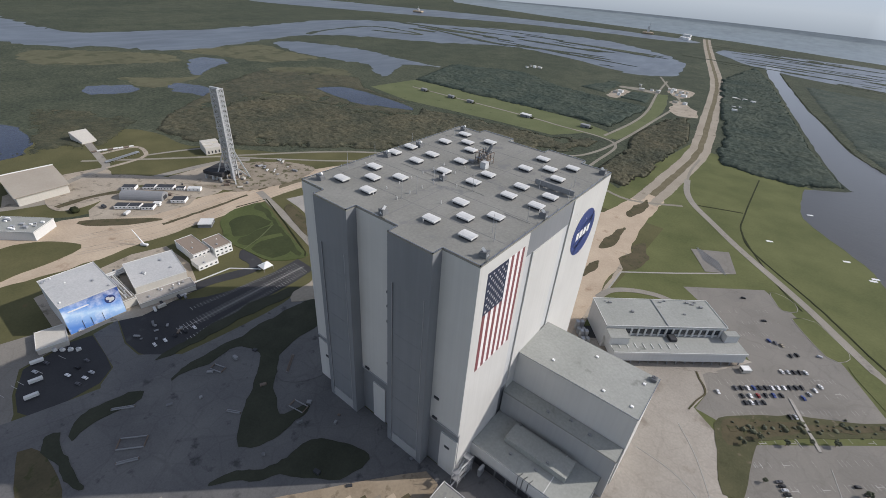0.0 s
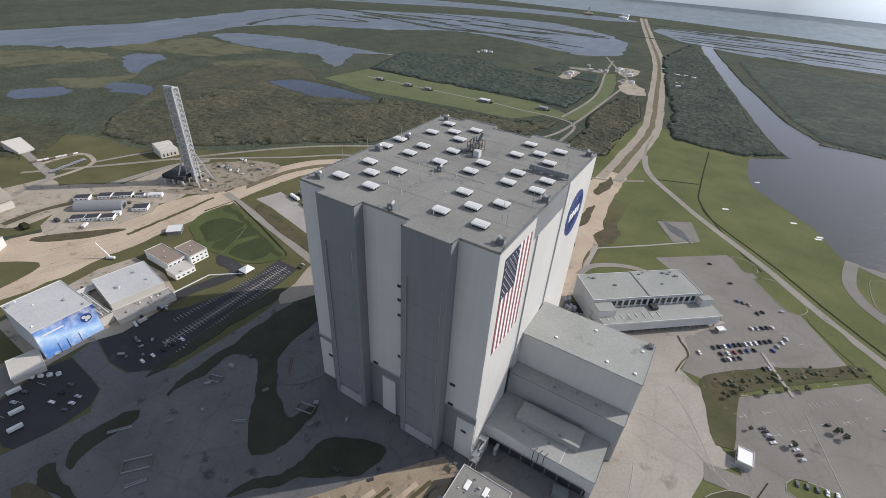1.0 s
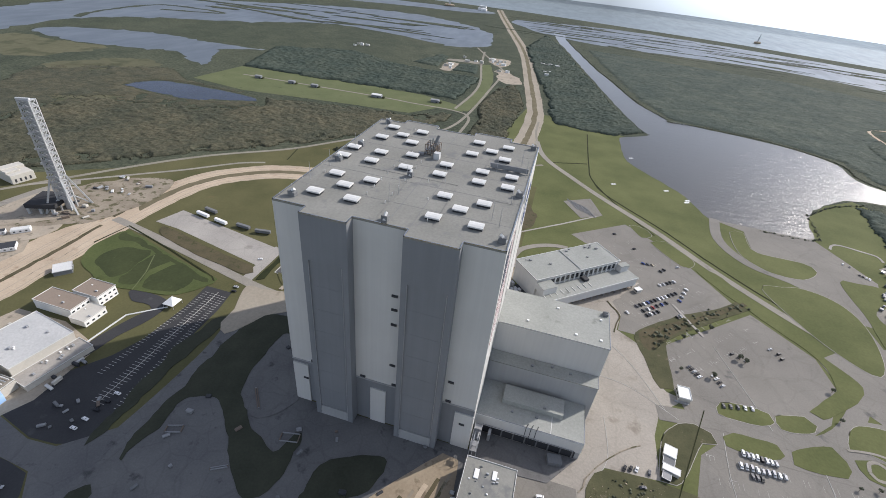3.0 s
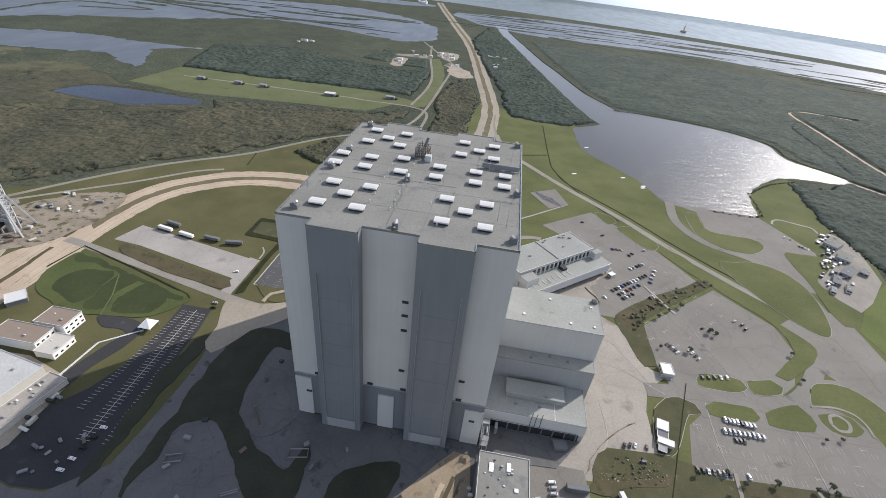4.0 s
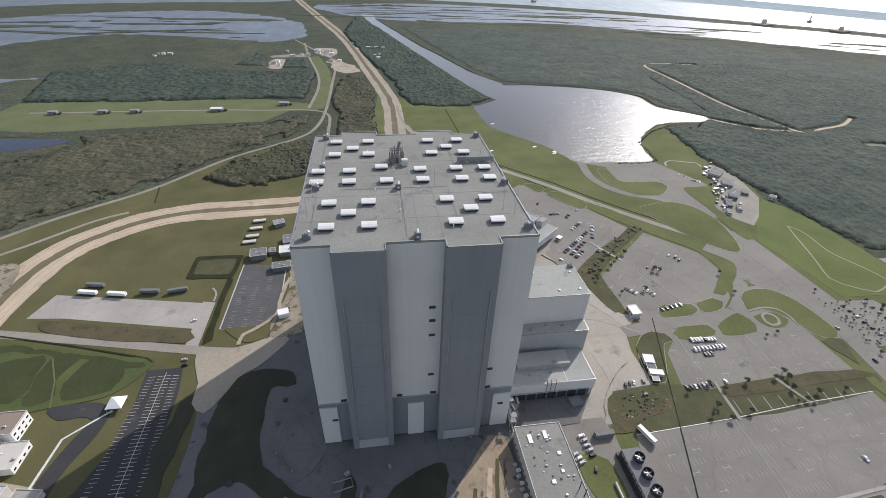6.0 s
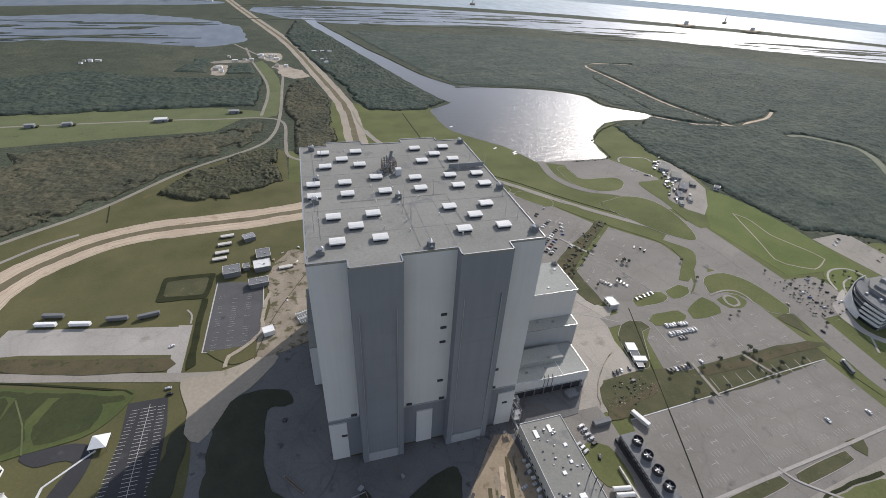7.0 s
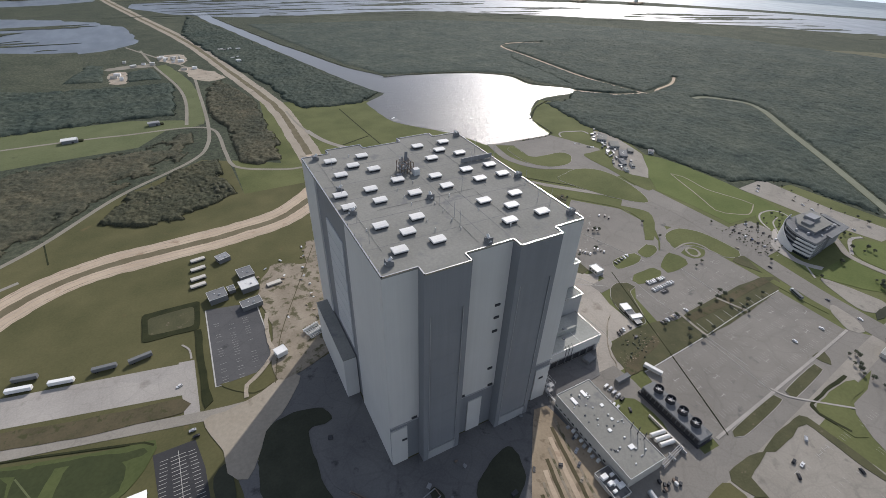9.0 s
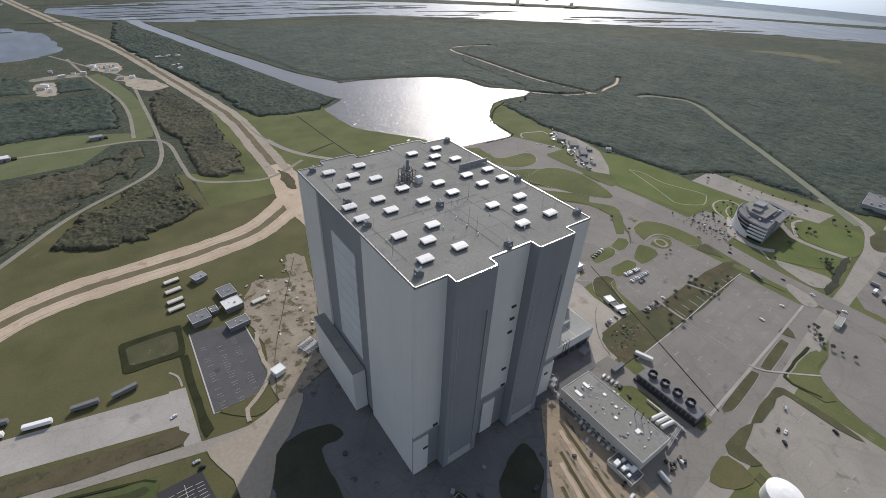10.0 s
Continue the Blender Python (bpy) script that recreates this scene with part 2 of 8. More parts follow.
M_RIDE = surface("pale_ride_grass", (0.150, 0.162, 0.115), (0.205, 0.215, 0.160), 0.03, 0.4, 0.95, 0.1)
M_MEDIAN = surface("median_turf", (0.112, 0.097, 0.058), (0.170, 0.148, 0.098), 0.05, 0.6, 0.95, 0.1)
M_SAND = surface("bare_sand", (0.300, 0.240, 0.165), (0.440, 0.365, 0.270), 0.04, 0.6, 0.95, 0.1, stain=(0.12, 0.105, 0.05), stain_at=0.6)
M_DITCH = surface("ditch_growth", (0.018, 0.022, 0.011), (0.040, 0.044, 0.020), 0.08, 0.8, 0.95, 0.1, relief=0.3)
M_WATER = choppy_water("basin_water", (0.034, 0.032, 0.029), 0.38, 1.34, 0.45)
M_SEA = water("sea_water", (0.125, 0.160, 0.178), 0.36, 0.03)
M_PALE_FELT = surface("pale_felt_roof", (0.40, 0.405, 0.40), (0.50, 0.50, 0.49), 0.03, 0.6, 0.95, 0.1, stain=(0.30, 0.305, 0.30), stain_at=0.64)
M_FAR_WATER = water("lagoon_water", (0.074, 0.092, 0.116), 0.38, 0.08)
M_POND = water("pond_water", (0.012, 0.022, 0.050), 0.2, 0.2, 1.2)
M_WHITE_SIDING = siding("white_siding", (0.495, 0.488, 0.464), (0.562, 0.555, 0.528))
M_GREY_SIDING = siding("grey_siding", (0.172, 0.181, 0.192), (0.206, 0.215, 0.226))
M_PALE_SIDING = siding("pale_grey_siding", (0.44, 0.45, 0.45), (0.54, 0.545, 0.54))
# Grey siding; on the low bay's step its dark tone imitates shade.
M_STEP_SIDING = siding("grey_shade_siding", (0.30, 0.305, 0.305), (0.36, 0.365, 0.36))
M_ROOF = surface("gravel_roof", (0.196, 0.196, 0.178), (0.258, 0.256, 0.234), 0.03, 0.7, 0.95, 0.06, stain=(0.178, 0.180, 0.176), stain_at=0.58)
M_LOW_ROOF = surface("pale_roof", (0.262, 0.272, 0.250), (0.335, 0.342, 0.320), 0.03, 0.6, 0.95, 0.1, stain=(0.20, 0.207, 0.19), stain_at=0.62)
M_WHITE = plain("white_paint", (0.80, 0.80, 0.78), 0.5)
M_TRIM = plain("pale_trim", (0.62, 0.62, 0.60), 0.5)
M_DARK = plain("dark_louvre", (0.035, 0.037, 0.042), 0.6)
M_STEEL = plain("galvanised_steel", (0.40, 0.41, 0.42), 0.45, 0.4)
M_TOWER = plain("grey_tower_steel", (0.46, 0.47, 0.47), 0.5, 0.1)
M_BROWN = plain("tan_roof", (0.25, 0.200, 0.158), 0.9)
M_CREAM = plain("cream_wall", (0.52, 0.495, 0.44), 0.7)
M_TAN_METAL = siding("tan_metal_roof", (0.305, 0.265, 0.21), (0.37, 0.33, 0.27))
M_GLASS = plain("dark_glass", (0.025, 0.032, 0.040), 0.12, 0.0, 0.8)
M_FLAG_RED = plain("faded_flag_red", (0.205, 0.068, 0.072), 0.6)
M_FLAG_WHITE = plain("flag_white", (0.78, 0.76, 0.75), 0.6)
M_FLAG_BLUE = plain("flag_blue", (0.022, 0.030, 0.060), 0.6)
M_LOGO_BLUE = plain("emblem_blue", (0.030, 0.050, 0.170), 0.5)
M_LINE = plain("worn_line_paint", (0.44, 0.43, 0.40), 0.9)
M_DIRT_TURF = surface("brown_turf", (0.066, 0.060, 0.036), (0.112, 0.094, 0.058), 0.06, 0.6, 0.95, 0.1, stain=(0.06, 0.062, 0.03), stain_at=0.55, relief=0.2)
M_RUBBER = plain("tyre_rubber", (0.02, 0.02, 0.02), 0.9)
M_RUST = plain("rusty_earth", (0.165, 0.130, 0.105), 0.95)
M_EDGE = plain("bright_metal_edge", (0.50, 0.50, 0.49), 0.25, 1.0)
M_DIRT = surface("scraped_dirt", (0.190, 0.160, 0.122), (0.310, 0.270, 0.212), 0.05, 0.5, 0.95, 0.1, stain=(0.098, 0.092, 0.054), stain_at=0.52, relief=0.1)
M_DUST = surface("dusty_gravel", (0.278, 0.240, 0.190), (0.394, 0.346, 0.278), 0.04, 0.5, 0.95, 0.1, stain=(0.19, 0.165, 0.128), stain_at=0.56)
M_TAN_DIRT = surface("tan_dirt", (0.235, 0.188, 0.132), (0.335, 0.275, 0.200), 0.04, 0.5, 0.95, 0.1, stain=(0.17, 0.135, 0.095), stain_at=0.56)
M_BRIGHT = surface("watered_lawn", (0.086, 0.110, 0.036), (0.130, 0.152, 0.056), 0.02, 0.4, 0.95, 0.1, stain=(0.10, 0.112, 0.045), stain_at=0.62)
M_TRACK = surface("dirt_road", (0.190, 0.175, 0.140), (0.270, 0.250, 0.205), 0.03, 0.6, 0.95, 0.15)
M_SHED = plain("grey_shed_metal", (0.24, 0.245, 0.25), 0.6)
M_WOODS = foliage("woods_leaves", (0.072, 0.078, 0.056), (0.094, 0.100, 0.070))
# Coarse grass, darkened in its colour for the building's shade.
M_SHADE_TURF = surface("coarse_shade_turf", (0.035, 0.039, 0.028), (0.057, 0.060, 0.043), 0.05, 0.7, 0.95, 0.1, relief=0.2)
M_DARK_ROOF = surface("dark_grey_roof", (0.135, 0.140, 0.145), (0.190, 0.195, 0.195), 0.05, 0.6, 0.9, 0.25, stain=(0.105, 0.11, 0.115), stain_at=0.6)
M_SEAM = plain("roof_seam", (0.195, 0.197, 0.193), 0.9)
M_BROWN_WOODS = foliage("autumn_scrub_leaves", (0.066, 0.067, 0.047), (0.086, 0.085, 0.060))
M_CANOPY_BROWN = canopy_leaves("autumn_canopy", (0.053, 0.056, 0.042), (0.095, 0.095, 0.070))
M_CANOPY_DARK = canopy_leaves("dark_canopy", (0.044, 0.049, 0.035), (0.084, 0.086, 0.060))
# The blue of distance haze is mixed into this leaf colour.
M_CANOPY_FAR = canopy_leaves("hazy_far_canopy", (0.041, 0.056, 0.049), (0.067, 0.086, 0.075))
M_BARK = plain("bark", (0.12, 0.085, 0.055), 0.9)
PAINTS = [plain(n, c, 0.5, 0.0, 0.3) for n, c in (("white_car_paint", (0.75, 0.75, 0.75)), ("silver_car_paint", (0.42, 0.43, 0.45)), ("black_car_paint", (0.015, 0.015, 0.018)),
          ("red_car_paint", (0.25, 0.03, 0.03)), ("blue_car_paint", (0.03, 0.06, 0.22)), ("tan_car_paint", (0.34, 0.29, 0.22)), ("grey_car_paint", (0.10, 0.10, 0.11)))]


# ---- building helpers ----
def box(bm, x0, x1, y0, y1, z0, z1):
    v = [bm.verts.new((x, y, z)) for z in (z0, z1) for x, y in ((x0, y0), (x1, y0), (x1, y1), (x0, y1))]
    for f in ((3, 2, 1, 0), (4, 5, 6, 7), (0, 1, 5, 4), (1, 2, 6, 5), (2, 3, 7, 6), (3, 0, 4, 7)):
        bm.faces.new([v[i] for i in f])
    return bm


def cube(*a):
    return box(bmesh.new(), *a)


def prism(points, z0, z1):
    bm = bmesh.new()
    if sum(a[0] * b[1] - b[0] * a[1] for a, b in zip(points, points[1:] + points[:1])) < 0:
        points = points[::-1]
    low, high = [bm.verts.new((x, y, z0)) for x, y in points], [bm.verts.new((x, y, z1)) for x, y in points]
    bm.faces.new(high)
    bm.faces.new(low[::-1])
    for i in range(len(points)):
        j = (i + 1) % len(points)
        bm.faces.new((low[i], low[j], high[j], high[i]))
    return bm


def rod(a, b, thick, sides=6, top=None):
    """A tapered round bar from a to b."""
    bm = bmesh.new()
    a, b = Vector(a), Vector(b)
    m = (b - a).to_track_quat("Z", "Y").to_matrix()
    rings = [[bm.verts.new(p + m @ Vector((r * math.cos(k * math.tau / sides), r * math.sin(k * math.tau / sides), 0))) for k in range(sides)]
             for p, r in ((a, thick), (b, thick if top is None else top))]
    for k in range(sides):
        bm.faces.new((rings[0][k], rings[0][(k + 1) % sides], rings[1][(k + 1) % sides], rings[1][k]))
    bm.faces.new(rings[0][::-1])
    bm.faces.new(rings[1])
    return bm


def soften(bm, width):
    bmesh.ops.bevel(bm, geom=bm.edges[:], offset=width, segments=1, affect="EDGES")
    return bm


def mesh_of(name, bm, mat):
    me = bpy.data.meshes.new(name)
    bm.normal_update()
    bm.to_mesh(me)
    bm.free()
    me.materials.append(mat)
    return me


def part(name, bm, mat, parent, label=""):
    ob = new(name, bm if isinstance(bm, bpy.types.Mesh) else mesh_of(name, bm, mat))
    ob.parent = parent
    return tagged(ob, label)


def thing(name, label, category, x=0.0, y=0.0, z=0.0, turn=0.0, group=""):
    ob = new(name)
    ob.matrix_basis = pose(x, y, z, 0, 0, turn)
    return tagged(ob, label, category, group)


def smooth_line(points, closed, step):
    """A curve through the points, sampled about every step metres."""
    n, out = len(points), []
    for i in range(n if closed else n - 1):
        p = [Vector(points[(i + k) % n] if closed else points[min(max(i + k, 0), n - 1)]) for k in (-1, 0, 1, 2)]
        m = max(1, round((p[2] - p[1]).length / step))
        for s in range(m):
            u = s / m
            out.append(tuple(0.5 * ((2 * p[1]) + (p[2] - p[0]) * u + (2 * p[0] - 5 * p[1] + 4 * p[2] - p[3]) * u * u + (3 * p[1] - p[0] - 3 * p[2] + p[3]) * u ** 3)))
    return out if closed else out + [tuple(points[-1])]


def patch(name, points, mat, top, label, category, soft=0.0, ragged=0.0):
    """A flat piece of the ground, standing a little proud of what lies under it. soft: curved outline sampled at this step; ragged: unevenness in metres."""
    if soft:
        points = smooth_line(points, True, soft)
    if ragged:
        points = [(x + ragged * noise.noise((x * 0.05, y * 0.05, 1)) * 1.6 + ragged * 0.5 * noise.noise((x * 0.3, y * 0.3, 2)),
                   y + ragged * noise.noise((x * 0.05, y * 0.05, 5)) * 1.6 + ragged * 0.5 * noise.noise((x * 0.3, y * 0.3, 7))) for x, y in points]
    ob = new(name, mesh_of(name, prism([tuple(p) for p in points], -0.6, top), mat))
    return tagged(ob, label, category, kind="structure")


def ribbon_points(points, width, step=12.0, shift=0.0, curved=True, ragged=0.0):
    line = smooth_line(points, False, step) if curved else [tuple(p) for p in points]
    left, right = [], []
    for i, p in enumerate(line):
        a, b = Vector(line[max(i - 1, 0)]), Vector(line[min(i + 1, len(line) - 1)])
        side = Vector((-(b - a).y, (b - a).x)).normalized()
        q, s = Vector(p) + side * (shift + width / 2), Vector(p) + side * (shift - width / 2)
        if ragged:
            q += side * ragged * (noise.noise((q.x * 0.02, q.y * 0.02, 4)) + 0.8 * noise.noise((q.x * 0.11, q.y * 0.11, 9)))
            s += side * ragged * (noise.noise((s.x * 0.02, s.y * 0.02, 4)) + 0.8 * noise.noise((s.x * 0.11, s.y * 0.11, 9)))
        left.append(tuple(q))
        right.append(tuple(s))
    return left, right


def ribbon(name, points, width, mat, top, label, category, step=12.0, shift=0.0, curved=True, ragged=0.0):
    left, right = ribbon_points(points, width, step, shift, curved, ragged)
    bm = bmesh.new()
    a = [bm.verts.new((*p, top)) for p in left]
    b = [bm.verts.new((*p, top)) for p in right]
    c = [bm.verts.new((*p, -0.6)) for p in left]
    d = [bm.verts.new((*p, -0.6)) for p in right]
    for i in range(len(a) - 1):
        for q in ((b[i], b[i + 1], a[i + 1], a[i]), (a[i], a[i + 1], c[i + 1], c[i]), (d[i], d[i + 1], b[i + 1], b[i])):
            bm.faces.new(q)
    return tagged(new(name, mesh_of(name, bm, mat)), label, category, kind="structure")


# ---- ground and water ----
CENTRE, HORIZON = (0.0, 300.0), 4150.0
rim = [(CENTRE[0] + HORIZON * math.cos(a * math.tau / 180), CENTRE[1] + HORIZON * math.sin(a * math.tau / 180)) for a in range(180)]
tagged(new("ground", mesh_of("ground", prism(rim, -3.0, 0.0), M_MARSH)), "flat olive marsh and scrub land reaching the horizon", "ground", kind="structure")

sea = [(CENTRE[0] + (HORIZON + 2) * math.cos(a), CENTRE[1] + (HORIZON + 2) * math.sin(a)) for a in [radians(d) for d in range(-6, 132, 2)]]
patch("marsh_flat", [(1603, 696), (1691, 833), (1802, 717), (1991, 559), (1934, 413), (1769, 544)], M_FLAT, 0.04, "pale marsh meadow far in the woods", "marsh", 25, 14)
patch("sea", sea + [(-2300, 3050), (-1500, 2950), (-700, 2960), (-300, 2950), (300, 2820), (900, 2680), (1500, 2420), (2300, 1900), (3200, 900), (3900, 200)],
      M_SEA, 0.05, "pale grey-blue open sea beyond the beach", "sea")
patch("lagoon", [(-250, 2480), (-160, 2180), (60, 2000), (350, 1960), (760, 1960), (1050, 1850), (1500, 1560), (2100, 1100), (2900, 300), (3300, 500), (2500, 1500), (1600, 2150), (900, 2480), (300, 2620)],
      M_FAR_WATER, 0.05, "shallow grey lagoon with low islets", "lagoon", 60, 14)
patch("river", [(-3900, -250), (-2600, -40), (-1900, 110), (-1577, 219), (-1480, 360), (-1345, 470), (-1345, 629), (-1400, 860), (-1420, 1000), (-1290, 1190), (-1074, 1345), (-797, 1560), (-290, 1480), (-290, 1880),
      (-640, 2150), (-1056, 2070), (-1400, 1800), (-1640, 1600), (-1755, 1330), (-1715, 1083), (-1680, 800), (-1720, 560), (-1850, 330), (-2700, 250), (-3900, 100)], M_FAR_WATER, 0.06, "wide grey-blue tidal river with shoals", "river", 30, 20)
ribbon("islet", [(-1440, 1020), (-1490, 1140), (-1515, 1300), (-1500, 1430), (-1370, 1460), (-1240, 1450), (-1310, 1390), (-1420, 1340)], 22, M_MARSH, 0.3, "marshy spit enclosing a lagoon", "islet", 15, ragged=9)
patch("pond", [(-1332, 804), (-1297, 900), (-1065, 985), (-937, 974), (-751, 990), (-837, 919), (-764, 770), (-825, 781), (-911, 828), (-1024, 790), (-1173, 770)], M_FAR_WATER, 0.06, "shallow blue-grey marsh lake", "pond", 14, 9)
patch("creek", [(-2600, 1500), (-1900, 1900), (-1200, 2350), (-500, 2560), (-480, 2720), (-1300, 2600), (-2100, 2250), (-2900, 1800)], M_FAR_WATER, 0.05, "narrow grey backwater", "creek", 60, 14)
BASIN = [(200, 757), (256, 805), (302, 925), (387, 914), (516, 881), (596, 814), (600, 735), (672, 661), (643, 636), (551, 628), (490, 580), (447, 523), (428, 450), (410, 441), (353, 444), (300, 444), (290, 461), (276, 511), (245, 555), (210, 598), (192, 643), (190, 700), (191, 745)]
patch("turning_basin", BASIN, M_WATER, 0.07, "broad grey turning basin glittering in the sun", "basin", 20, 3)
patch("canal", [(250, 803), (190, 1010), (127, 1300), (98, 1425), (30, 1750), (-10, 1930), (-45, 2180), (0, 2180), (21, 1990), (60, 1800), (143, 1430), (188, 1270), (245, 1055), (303, 934), (300, 860)], M_WATER, 0.08, "straight grey barge canal", "canal", 30, 3)
patch("pond", [(-760, 536), (-741, 590), (-652, 603), (-538, 598), (-500, 580), (-552, 552), (-616, 525), (-706, 530)], M_POND, 0.06, "dark blue marsh pond", "pond", 12, 5)
patch("pond", [(-1044, 167), (-1001, 237), (-950, 215), (-977, 153)], M_POND, 0.06, "dark blue marsh pond", "pond", 12, 8)
patch("pond", [(-980, 310), (-913, 350), (-840, 366), (-805, 327), (-849, 307), (-926, 285)], M_POND, 0.06, "dark blue marsh pond", "pond", 10, 8)
patch("pond", [(-1205, 461), (-1197, 511), (-1129, 525), (-1068, 440), (-1021, 394), (-1060, 390)], M_POND, 0.06, "small blue marsh pond", "pond", 10, 8)
patch("pond", [(-850, -10), (-789, 0), (-735, -5), (-690, -40), (-688, -120), (-820, -160), (-900, -90)], M_POND, 0.06, "dark blue marsh pond", "pond", 12, 6)
for flat in ([(-1500, 190), (-1330, 420), (-1200, 430), (-1230, 300), (-1330, 150)], [(-1330, 500), (-1310, 740), (-1180, 750), (-1040, 760), (-1080, 600), (-1180, 560)], [(-1080, 250), (-1030, 330), (-1000, 380), (-960, 260)],
             [(-1000, 560), (-930, 700), (-820, 700), (-900, 580)], [(-880, 330), (-820, 420), (-760, 480), (-700, 480), (-780, 380)]):
    patch("marsh_flat", flat, M_FLAT, 0.03, "pale tan flat of dry marsh grass", "marsh", 14, 12)

rng = random.Random(7)
for k in range(104):
    u = rng.random()
    cx, cy = (-150 + 2600 * u, 2330 - 1400 * u * u + rng.uniform(-340, 260)) if k < 82 else (rng.uniform(-1500, -350), rng.uniform(1500, 1950))
    lx, ly = rng.choice((40, 70, 120, 220, 320)) * rng.uniform(0.7, 1.2), rng.uniform(5, 24)
    lean = radians(-22 * u + rng.uniform(-6, 6)) if k < 82 else radians(rng.uniform(-10, 20))
    outline = []
    for q in range(14):
        a = q * math.tau / 14
        r = rng.uniform(0.65, 1.1)
        px, py = lx * r * math.cos(a), ly * r * math.sin(a)
        outline.append((cx + px * math.cos(lean) - py * math.sin(lean), cy + px * math.sin(lean) + py * math.cos(lean)))
    patch("islet", outline, M_MARSH, 0.35 + 0.006 * k, "low overgrown islet in the shallow water", "islet", 25, 6)

# pale haze of the far sky behind the horizon
hz, hnodes, hlinks, hb = material("far_sky", 1.0, 0.0, 0.0)
hco = hnodes.new("ShaderNodeTexCoord").outputs["Object"]
hsep = hnodes.new("ShaderNodeSeparateXYZ")
hlinks.new(hco, hsep.inputs[0])
hup = hnodes.new("ShaderNodeMapRange")
hup.inputs["From Max"].default_value = 330.0
hlinks.new(hsep.outputs[2], hup.inputs["Value"])
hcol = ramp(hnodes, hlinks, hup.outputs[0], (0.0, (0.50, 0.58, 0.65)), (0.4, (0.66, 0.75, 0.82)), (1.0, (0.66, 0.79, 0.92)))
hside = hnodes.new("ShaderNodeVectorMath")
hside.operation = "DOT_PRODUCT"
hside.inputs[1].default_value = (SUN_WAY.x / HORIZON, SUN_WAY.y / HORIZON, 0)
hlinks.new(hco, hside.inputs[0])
# Painted glow: the backdrop shines brighter on the sun's side.
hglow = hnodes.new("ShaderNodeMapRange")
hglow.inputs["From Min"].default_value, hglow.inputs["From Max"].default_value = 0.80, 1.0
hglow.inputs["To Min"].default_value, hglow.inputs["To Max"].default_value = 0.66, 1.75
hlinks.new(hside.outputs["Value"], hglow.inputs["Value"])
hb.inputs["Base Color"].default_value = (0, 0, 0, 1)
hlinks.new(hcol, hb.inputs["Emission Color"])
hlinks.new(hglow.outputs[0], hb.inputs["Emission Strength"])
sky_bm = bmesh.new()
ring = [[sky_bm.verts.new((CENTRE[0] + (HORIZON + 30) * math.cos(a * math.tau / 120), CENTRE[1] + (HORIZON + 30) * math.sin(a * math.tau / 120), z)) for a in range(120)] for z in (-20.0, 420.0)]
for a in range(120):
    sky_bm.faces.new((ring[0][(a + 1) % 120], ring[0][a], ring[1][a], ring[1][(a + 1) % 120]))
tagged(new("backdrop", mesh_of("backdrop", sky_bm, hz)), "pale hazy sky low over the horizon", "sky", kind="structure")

# mown land round the building
patch("lawn", [(-430, -330), (-440, 120), (-455, 260), (-405, 318), (-314, 402), (-240, 498), (-135, 580), (-100, 560), (-95, 440), (60, 440), (60, -330)], M_LAWN, 0.03,
      "dry olive-green mown grass round the crawlerway", "lawn", 0)
patch("lawn", [(-95, 440), (-95, 560), (-30, 520), (-20, 700), (-5, 850), (38, 818), (120, 800), (205, 757), (203, 666), (249, 604), (286, 522), (300, 450), (426, 450), (447, 523), (490, 580), (545, 622), (600, 560),
      (556, 430), (502, 257), (522, 148), (629, 132), (640, 20), (690, -60), (700, -330), (60, -330), (60, 440)], M_GREEN, 0.02, "green mown grass by the turning basin", "lawn")
patch("lawn", [(-700, 650), (-690, 795), (-405, 818), (-237, 812), (-151, 783), (-125, 740), (-180, 735), (-221, 671), (-347, 660), (-566, 630)], M_FIELD, 0.05, "long green field with small bunkers", "lawn", 0, 2)
patch("lawn", [(-760, 0), (-740, 90), (-690, 140), (-600, 150), (-540, 190), (-470, 240), (-430, 250), (-420, 60), (-520, -130), (-690, -80)], M_LAWN, 0.025, "dry grass round the tower site", "lawn", 20, 4)

# crawlerway: two gravel lanes with a turf strip between
LOOP = [(2, 414), (-8, 402), (-22, 388), (-50, 366), (-80, 353), (-127, 344), (-186, 339), (-248, 334), (-290, 320), (-325, 293), (-350, 262), (-364, 215), (-368, 150), (-368, 100), (-366, 40), (-366, 0), (-385, -60), (-400, -130), (-440, -260), (-500, -420)]
EAST = [(16, 500), (18, 600), (20, 700), (19, 775), (11, 860), (-26, 1100), (-98, 1530), (-227, 2060), (-340, 2520), (-420, 2860)]
ribbon("crawlerway_bed", LOOP[2:], 47, M_LAWN, 0.06, "verge under the gravel crawlerway", "verge")
for line in (LOOP, EAST):
    wide = 17.0 if line is LOOP else 13.5
    gap = 13.5 if line is LOOP else 12.0
    stone = M_GRAVEL if line is LOOP else M_OLD_GRAVEL
    up = 0.0 if line is LOOP else 0.012
    ribbon("crawlerway_median", line, 12, M_MEDIAN, 0.10 + up, "brown turf strip between the crawlerway lanes", "median")
    ribbon("crawlerway_lane", line, wide, stone, 0.14 + up, "pale pink-tan river gravel crawlerway lane", "crawlerway", 5, gap, ragged=1.8)
    ribbon("crawlerway_lane", line, wide, stone, 0.14 + up, "pale pink-tan river gravel crawlerway lane", "crawlerway", 5, -gap, ragged=1.8)
patch("crawlerway_apron", [(-8, 300), (-14, 420), (-3, 500), (2, 530), (34, 530), (36, 488), (39, 408), (48, 337), (51, 262), (57, 219), (60, 152), (-8, 152)], M_GRAVEL, 0.12, "wide gravel crawlerway apron behind the building", "apron", 12, 2)
